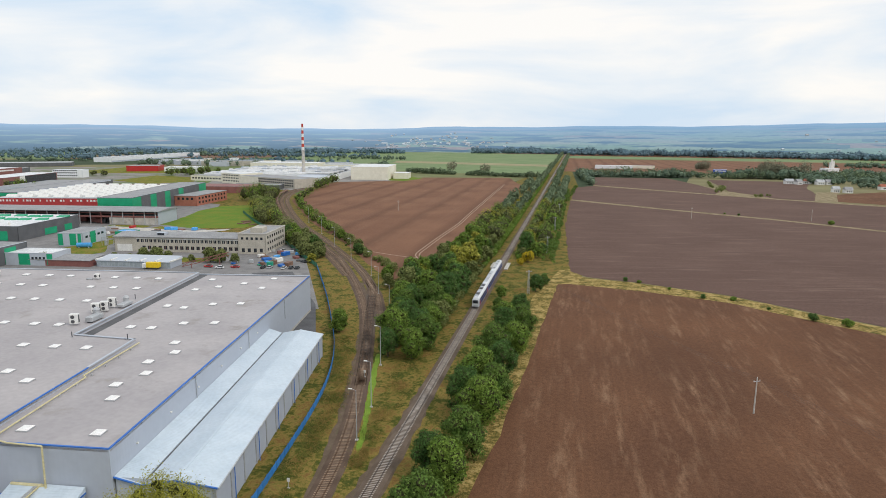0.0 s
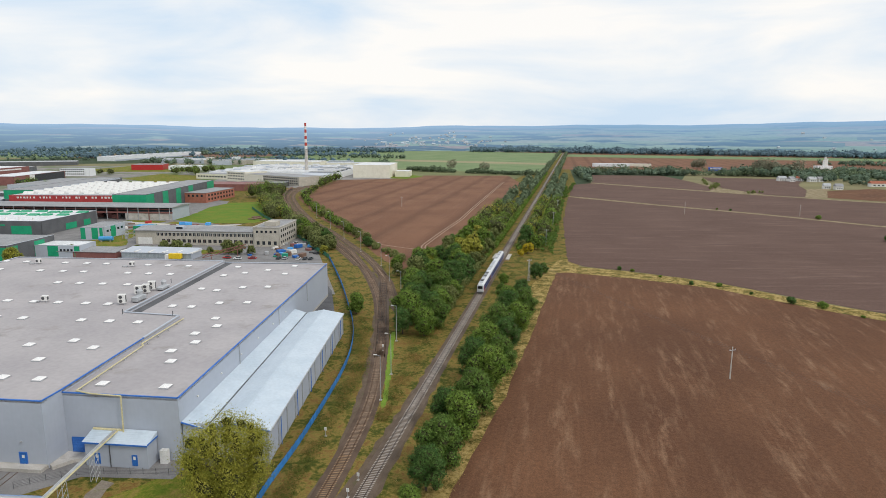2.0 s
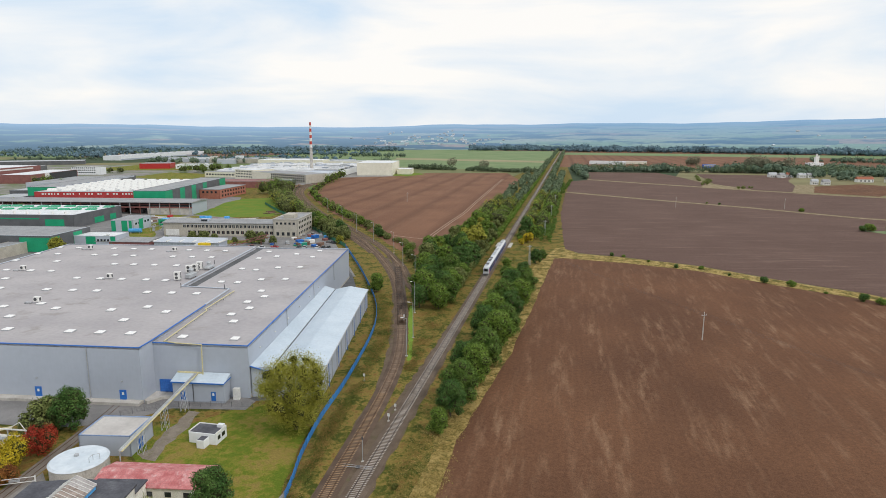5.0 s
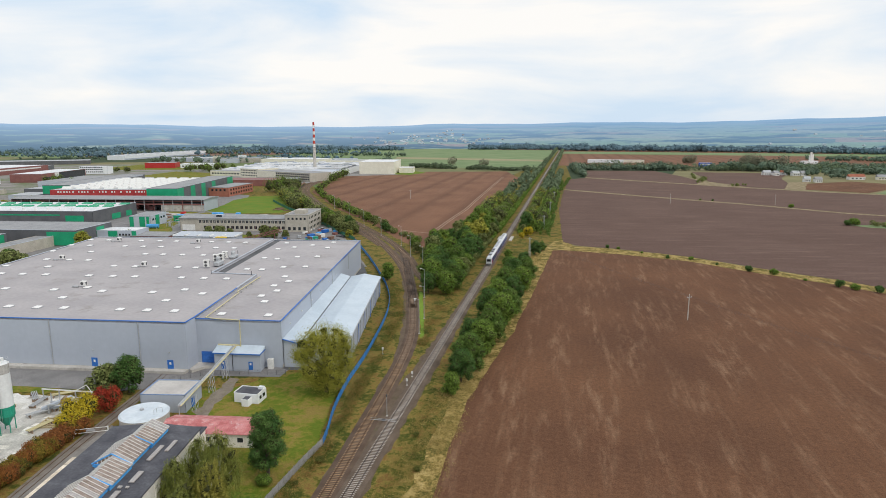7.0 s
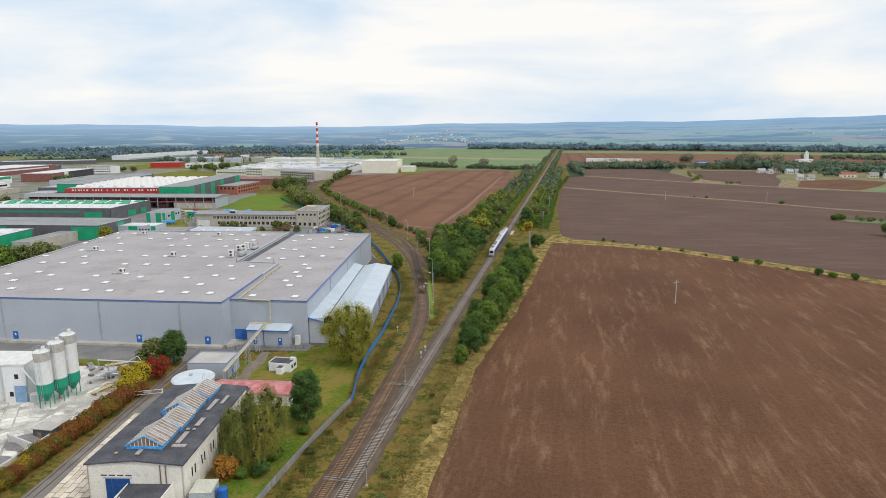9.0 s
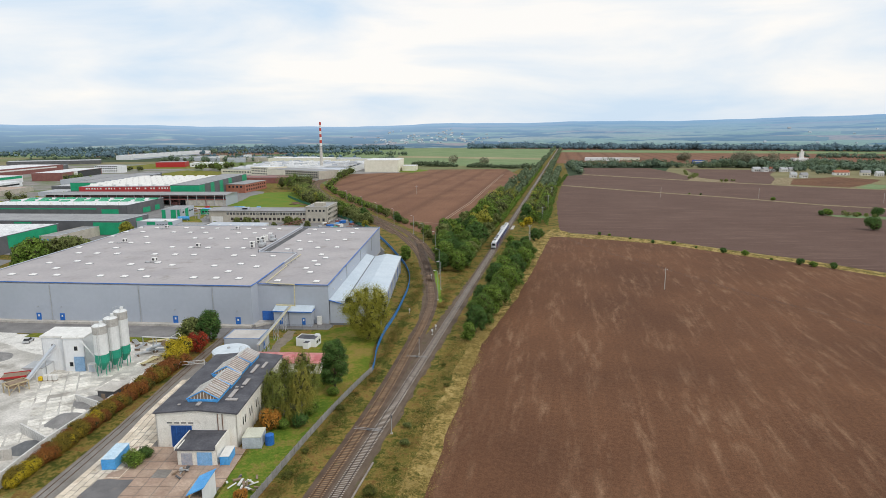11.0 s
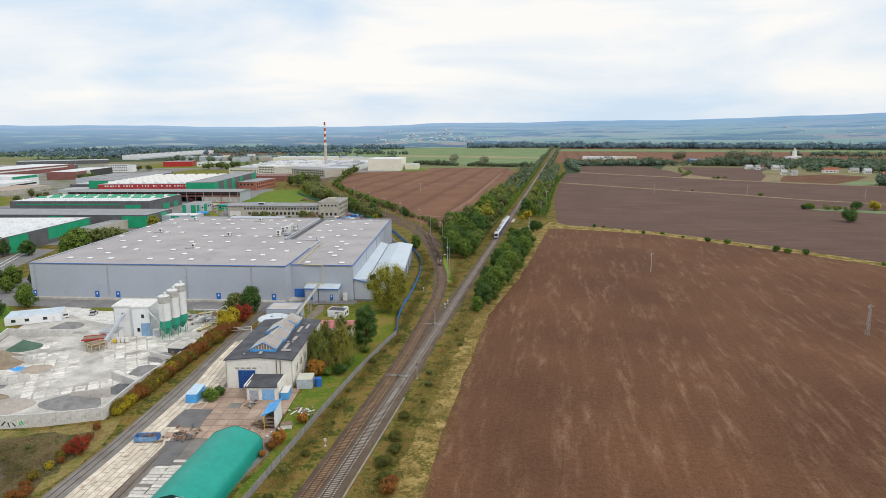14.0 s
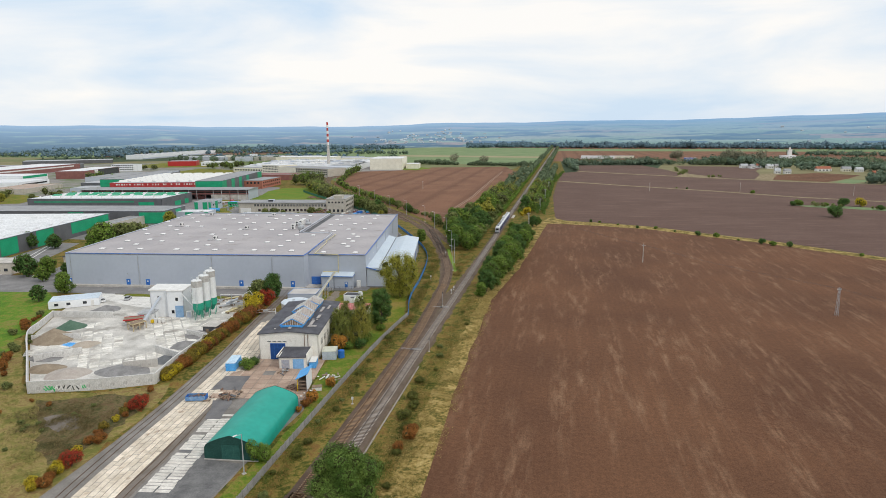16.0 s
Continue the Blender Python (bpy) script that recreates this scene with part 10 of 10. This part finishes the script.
for k in range(150):
    x, y = RF.uniform(4, 186), RF.uniform(4, 220)
    part("roof_unit", new_box(x, x + RF.uniform(3, 14), y, y + RF.uniform(2, 8), 9.3, 9.4 + RF.uniform(0.8, 3.6)), RF.choice([white_paint, cladding_light, white_roof, white_roof, cladding, pale_roof]), cf3)
for k in range(6):
    part("roof_bay", new_box(6, 194, 12 + 36 * k, 22 + 36 * k, 9.3, 11.4), RF.choice([pale_roof, white_roof]), cf3)
cf4 = flat_hall("factory_hall", "long white hall along the end of the factory", T(-306, 962, 0, 9) @ T(-44, 0), 44, 210, 9.5, white_sheet, cladding_light, category="factory")
cf5 = flat_hall("factory_hall", "cream hall behind the factory", T(-572, 1245, 0, 9), 130, 60, 15, cream_wall, white_roof, category="factory")
cf6 = flat_hall("factory_hall", "cream hall with grey roof behind the factory", T(-430, 1262, 0, 9), 96, 50, 13, cream_wall, pale_roof, category="factory")
whb = flat_hall("cream_hall", "large windowless cream hall beside the ploughed field", T(-302, 1066, 0, 9), 58, 100, 20, cream_wall, white_roof, category="hall", edge=white_paint)
part("corner_pier", new_box(48, 58.3, -0.4, 2, 0, 13), cream_wall, whb)
wx = flat_hall("hall_annex", "low cream annex of the cream hall", T(-246, 1106, 0, 9) @ T(0.5, 0), 24, 40, 9, cream_wall, white_roof, category="annex")
ch = thing("chimney", "tall concrete chimney with red and white bands", "chimney", T(-381, 1068))
part("shaft", new_tube((0, 0, 0), (0, 0, 44), 3.0, 2.2, 20), concrete, ch)
chr_ = mat("chimney_red", (0.42, 0.05, 0.04), (0.5, 0.07, 0.05), size=3, rough=0.7)
for k in range(8):
    z = 44 + 5.1 * k
    part("band", new_tube((0, 0, z), (0, 0, z + 5.1), 2.2 - 0.09 * k, 2.11 - 0.09 * k, 20), chr_ if k % 2 else white_paint, ch, "red band" if k % 2 else "white band")
part("platform", new_tube((0, 0, 43.6), (0, 0, 44.2), 3.2, seg=20), steel, ch)

# ---- far halls on the town side ----
sheet("yard_far", [(-1150, 560), (-470, 430), (-440, 640), (-420, 860), (-520, 980), (-560, 1180), (-900, 1260), (-1250, 1100)], 0.06, mat("far_yard", (0.20, 0.185, 0.17), (0.28, 0.26, 0.24), size=26, fine=3, place=True, rough=0.95, stain=((0.135, 0.165, 0.075), 46, 0.47)), "grey-brown yards and grass round the far halls", "yard", wobble=4, step=30)
sheet("yard_far", [(-560, 1180), (-440, 860), (-240, 870), (-225, 1040), (-310, 1180), (-420, 1260)], 0.07, mat("works_yard", (0.22, 0.21, 0.20), (0.30, 0.285, 0.27), size=20, fine=2, place=True, rough=0.95), "grey paved yard of the cream factory", "yard", wobble=2, step=20)
hR = flat_hall("far_hall", "long far hall with a dull red end and dark glass side", T(-664, 802, 0, 17) @ T(-40, 0), 40, 128, 11.5, red_dark, white_roof, right=((36, 48, 1, 11.2, white_paint), (48, 126, 1, 11, dark_glass), (4, 34, 2.5, 6.5, dark_glass)))
hR2 = flat_hall("far_hall", "long far dull red hall with pale roof", T(-814, 780, 0, 12) @ T(-75, 0), 75, 250, 11, red_dark, white_roof, right=((20, 230, 6.5, 8.6, white_paint),))
hR3 = flat_hall("far_hall", "long low far grey hall with pale roof", T(-1122, 1150, 0, 39), 175, 60, 8, dark_panel, pale_roof)
hR5 = flat_hall("far_hall", "long low far hall with a grey roof", T(-1010, 960, 0, 30), 150, 50, 8, dark_panel, mid_roof)
hR4 = flat_hall("far_hall", "low far hall with pale blue window strip", T(-560, 752, 0, 14) @ T(-50, 0), 50, 110, 7, cladding_light, mid_roof, right=((4, 106, 3, 5.5, dark_glass), (30, 60, 5.6, 6.8, train_red)))
hW = flat_hall("far_office", "white far office block with window rows", T(-752, 968, 0, 14), 46, 18, 12, white_sheet, white_roof, category="office")
for z in (2.5, 6.5, 10):
    windows(hW, (1, 0), (38, 0), 12, z, z + 1.6, 0.7)
hRR = flat_hall("far_hall", "bright red far hall with grey roof", T(-760, 1140, 0, 24), 54, 50, 10, train_red, mid_roof)
hRW = flat_hall("far_hall", "white far hall beside the red one", T(-696, 1158, 0, 20), 60, 42, 8, white_sheet, white_roof)
windows(hRW, (2, 0), (56, 0), 9, 2.6, 5.0, 0.6)
hLW = flat_hall("far_hall", "very long white far hall", T(-1050, 1450, 0, 8) @ T(-46, 0), 46, 460, 11, white_sheet, white_roof, right=((0, 460, 0.2, 3.5, cladding),))
roof_rows(hLW, 4, 42, 1, 10, 450, 12, 10.85, 30, 14, 1.6, pale_roof, "roof_ridge")
hG = flat_hall("far_hall", "far white hall with bright green side", T(-686, 716, 0, 14) @ T(-62, 0), 62, 60, 9.5, white_sheet, white_roof, front=((0, 26, 5, 9, green_panel), (30, 60, 1, 3, green_panel)), right=((2, 58, 6.0, 9.2, green_panel),))
hG3 = flat_hall("far_hall", "low far white-roofed hall", T(-630, 655, 0, 14) @ T(-110, 0), 110, 66, 6.2, white_sheet, white_roof, right=((6, 60, 2, 4, dark_glass),))
hG2 = flat_hall("far_hall", "far beige store hall with a tan roof", T(-594, 575, 0, 15), 42, 80, 5.2, works_plaster, mat("tan_roof", (0.38, 0.285, 0.225), (0.47, 0.365, 0.30), size=7, fine=0.8, rough=0.8, place=True, stain=((0.30, 0.22, 0.18), 6, 0.58)))
hG4 = flat_hall("far_hall", "low far beige store hall", T(-640, 520, 0, 15), 60, 40, 5, works_plaster, mid_roof)
hG5 = flat_hall("far_hall", "low far store with pale blue roof", T(-512, 606, 0, 15), 28, 34, 5, cladding_light, pale_roof)
hG6 = flat_hall("far_hall", "grey far hall behind the open shed", T(-470, 655, 0, 13) @ T(-60, 0), 60, 40, 8, dark_panel, pale_roof)
hV = flat_hall("far_hall", "far red-brown roofed hall behind the works", T(-395, 800, 0, 14), 70, 40, 8, red_dark, red_dark)
hV2 = flat_hall("far_hall", "dark open store hall behind the brick building", T(-368, 806, 0, 14) @ T(0, 44), 60, 30, 6, steel_dark, mid_roof)
RH = random.Random(77)
for k in range(46):
    x = RH.uniform(-1000, -430)
    y = RH.uniform(1230, 1420) + (0.35 * (-430 - x))
    if -720 < x < -440 and y < 1360:
        continue
    w_, d_, h_ = RH.uniform(12, 55), RH.uniform(10, 30), RH.uniform(5, 11)
    flat_hall("far_building", "small far town building", T(x, y, 0, RH.uniform(0, 30)), w_, d_, h_, RH.choice([white_sheet, cream_wall, works_plaster, cladding_light, cladding]), RH.choice([white_roof, mid_roof, mid_roof, cladding_light]), category="building", group="far buildings")


def house(m, wall_m, roof_m, w, d, h, label, group="", panes=3):
    t = thing("house", label, "house", m, group)
    part("wall", new_box(0, w, 0, d, 0, h), wall_m, t)
    bm = bmesh.new()
    r = h + d * 0.42
    vs = [bm.verts.new(q) for q in ((-0.4, -0.5, h - 0.2), (w + 0.4, -0.5, h - 0.2), (w + 0.4, d + 0.5, h - 0.2), (-0.4, d + 0.5, h - 0.2), (-0.4, d / 2, r), (w + 0.4, d / 2, r))]
    for f in ((0, 1, 5, 4), (2, 3, 4, 5), (0, 4, 3), (1, 2, 5), (0, 3, 2, 1)):
        bm.faces.new([vs[i] for i in f])
    bmesh.ops.recalc_face_normals(bm, faces=bm.faces[:])
    part("roof", bm, roof_m, t)
    for k in range(panes):
        part("window", new_box(w * (k + 0.6) / 3.6, w * (k + 1.1) / 3.6, -0.06, 0.05, 1.2, min(h - 0.4, 2.8)), dark_glass, t)


# far town colours, paled and blued to paint in distance haze
town_pale = mat("far_hazed_walls", (0.44, 0.50, 0.54), (0.52, 0.57, 0.61), size=9, rough=0.9)
town_grey = mat("far_grey_walls", (0.30, 0.36, 0.40), (0.36, 0.42, 0.46), size=9, rough=0.9)
town_roof = mat("far_hazed_roofs", (0.36, 0.36, 0.37), (0.42, 0.41, 0.41), size=9, rough=0.9)
tile_red = mat("red_roof_tiles", (0.30, 0.10, 0.06), (0.38, 0.14, 0.085), size=2, rough=0.8)
for k in range(110):
    a = RH.triangular(-0.36, -0.08, -0.2) if k % 9 else RH.uniform(0.28, 0.60)
    r_ = RH.triangular(3000, 3900, 3150)
    x, y = r_ * math.sin(a), r_ * math.cos(a)
    house(T(x, y, on_hill(x, y) - 1.0, RH.uniform(-40, 40)), RH.choice([town_pale, town_pale, town_grey]), RH.choice([town_roof, town_grey, town_pale]), RH.uniform(7, 17), RH.uniform(7, 10), RH.uniform(3, 7), "far pale town house with a pitched roof", "town houses", 0)
for x, y, a, s in ((350, 1180, 10, 1.2), (364, 1172, 25, 0.9), (378, 1190, -10, 1.0), (392, 1176, 12, 1.1), (444, 1100, 8, 2.0), (458, 1104, 15, 1.0), (482, 1102, 0, 1.3), (496, 1086, 0, 1.0), (480, 990, 30, 1.3), (492, 980, 10, 1.0), (362, 1036, 0, 0.8), (374, 1030, 5, 0.9), (406, 1180, 20, 1.0)):
    house(T(x, y, 0, a), RH.choice([white_paint, white_paint, cream_wall]), RH.choice([tile_red, mid_roof, pale_roof]), 10 * s, 8.0, 4.6, "small pale country house with a pitched roof", "country houses")
tw = thing("grain_tower", "white far tower building with narrow turret", "tower", T(560, 1590, 0, 20))
part("tower", new_box(-3, 3, -3, 3, 0, 20), white_paint, tw)
part("turret", new_box(-1.4, 1.4, -1.4, 1.4, 20, 27), white_paint, tw)
part("wing", new_box(-20, 14, -6, 8, 0, 8), white_sheet, tw)
part("mast", new_box(4.0, 6.0, -1, 1, 0, 23), white_paint, tw)
fg = flat_hall("farm_hall", "low white farm halls beyond the tree belt", T(80, 1560, 0, -4), 80, 30, 7, white_sheet, white_roof, category="farm hall")
fg2 = flat_hall("farm_hall", "low pale farm hall beyond the tree belt", T(150, 1600, 0, -4), 60, 16, 6, cream_wall, white_roof, category="farm hall")
fb = flat_hall("blue_store", "bright blue far store hall with pale lettering band", T(300, 1440, 0, -6), 24, 14, 8, mat("store_blue", (0.03, 0.09, 0.45), (0.04, 0.12, 0.52), size=4), white_roof, category="store")
bar_on((2, 0), (22, 0), 4.4, 6.2, 0.06, 0, white_paint, fb, "lettering_band")
fb2 = flat_hall("farm_hall", "white far hall near the blue store", T(346, 1420, 0, -6), 30, 12, 6, white_sheet, white_roof, category="farm hall")

# trees among the works
for x, y, s in ((-232, 425, 0.8), (-228, 428, 0.7), (-240, 432, 0.6)):
    olive.put(x, y, s, RC)
gold2 = tree("tree", "yellowing broadleaf tree between the halls", "tree", 71, 11, 9, leaf_gold, bark_mat, 2600, 0.34)
gold2.matrix_world = T(-236, 392, 0)
for x, y, s in ((-238, 330, 0.9), (-232, 342, 0.9), (-226, 335, 1.0)):
    (olive if RC.random() < 0.35 else broad).put(x, y, s, RC)
broad.put(-246, 352, 0.7, RC)
for k, s in ((0, 0.5), (1, 0.45), (2, 0.8), (3, 0.9), (4, 0.7), (6, 0.5), (7, 0.95), (8, 0.9), (9, 0.6)):
    olive.put(-206 + 7.5 * k + RC.uniform(-2, 2), 444 + 0.9 * k + RC.uniform(-1, 1), s, RC)
RV = random.Random(52)
for k in range(6):
    near.put(-606 - RV.uniform(0, 40), 788 + RV.uniform(0, 40), RV.uniform(0.8, 1.2), RV)
for k in range(30):
    (golden if RV.random() < 0.4 else olive).put(-590 + RV.uniform(0, 190), 506 + RV.uniform(0, 60), RV.uniform(0.7, 1.2), RV)
for k in range(16):
    broad.put(-560 - RV.uniform(0, 60), 1030 + RV.uniform(0, 110), RV.uniform(1.0, 1.7), RV)
for k in range(10):
    olive.put(-700 - RV.uniform(0, 70), 1018 + RV.uniform(-14, 10), RV.uniform(0.8, 1.3), RV)
clumps("wood_far", "rows of small trees round the far halls", [(-985 + 26 * i + 9 * (j % 2) + RV.uniform(-4, 4), 1490 + 34 * j + 5 * i + RV.uniform(-5, 5)) for i in range(16) for j in range(9) if RV.random() < 0.8], 9, wood_green_hazed, 26)
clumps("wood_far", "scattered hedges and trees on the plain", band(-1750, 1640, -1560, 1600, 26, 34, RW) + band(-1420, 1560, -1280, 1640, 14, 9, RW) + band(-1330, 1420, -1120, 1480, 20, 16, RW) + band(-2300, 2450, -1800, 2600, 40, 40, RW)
       + band(-1500, 1950, -1250, 2350, 60, 90, RW) + band(-1300, 1850, -950, 2050, 60, 110, RW) + band(-900, 1330, -640, 1420, 20, 26, RW) + band(-430, 1330, -330, 1345, 12, 20, RW) + band(-640, 1900, -430, 1850, 30, 40, RW), 14, wood_green_hazed, 27)
clumps("wood_far", "haze-tinted tree belts across the plain behind the far halls", band(-2050, 2250, -1200, 1900, 60, 150, RW) + band(-1900, 1900, -1250, 1640, 50, 110, RW) + band(-1700, 1620, -1180, 1560, 30, 70, RW) + arc(-0.74, -0.36, 2100, 2480, 230, RW)
       + band(-1000, 1960, -560, 1990, 50, 110, RW) + band(-900, 1560, -480, 1540, 30, 60, RW), 15, wood_hazed, 36, per=30)
clumps("wood_far", "trees round the country houses", band(430, 1130, 520, 1120, 10, 16, RW) + band(410, 850, 470, 836, 10, 22, RW) + band(470, 975, 620, 950, 20, 40, RW) + band(360, 1200, 470, 1190, 12, 34, RW) + band(400, 1250, 720, 1240, 24, 90, RW) + band(520, 1120, 760, 1080, 24, 60, RW) + band(420, 1420, 760, 1390, 30, 70, RW) + band(640, 1850, 1000, 1700, 40, 120, RW), 13, wood_green_hazed, 28)
wood("wood_far", "low bushes on the field corner", band(212, 985, 236, 1060, 8, 26, RW) + band(222, 1060, 236, 1160, 8, 20, RW) + band(240, 930, 262, 950, 5, 8, RW), 5, 0.7, 40, leaf_olive, 33)
sheet("field_far", [(352, 1000), (318, 905), (372, 868), (420, 930), (470, 1010), (430, 1060)], 0.15, soil_near, "small brown ploughed plot", "field", wobble=1, step=10)
sheet("field_garden", [(206, 962), (246, 932), (262, 925), (232, 1010), (214, 1120), (222, 1010)], 0.15, grass_tan, "dry grass with bushes between two fields", "grass", wobble=2, step=8)
sheet("field_garden", [(378, 864), (395, 846), (440, 905), (418, 925)], 0.17, far_meadow, "green grass plot beside the field", "grass", wobble=1, step=10)
sheet("field_garden", [(296, 905), (318, 900), (352, 1000), (372, 1040), (340, 1030)], 0.16, grass_tan, "dry grass plot with a few houses", "grass", wobble=1, step=10)
sheet("field_garden", [(240, 592), (276, 592), (330, 566), (420, 520), (415, 508), (325, 548), (270, 574), (250, 580)], 0.18, far_meadow, "green grass plot with bushes in the field", "grass", wobble=1, step=8)
wood("brush", "green and rusty bushes in a field plot", band(250, 588, 276, 580, 2.5, 12, RW) + band(296, 572, 330, 556, 3, 14, RW), 4, 0.5, 60, leaf_olive, 34)
for kind, shade in (("green", leaf_green), ("olive", leaf_olive), ("golden", leaf_gold)):
    clumps("wood_far", kind + " trees along the railway and between the works", FAR_TREES[kind], 10, shade, 91, per=150)
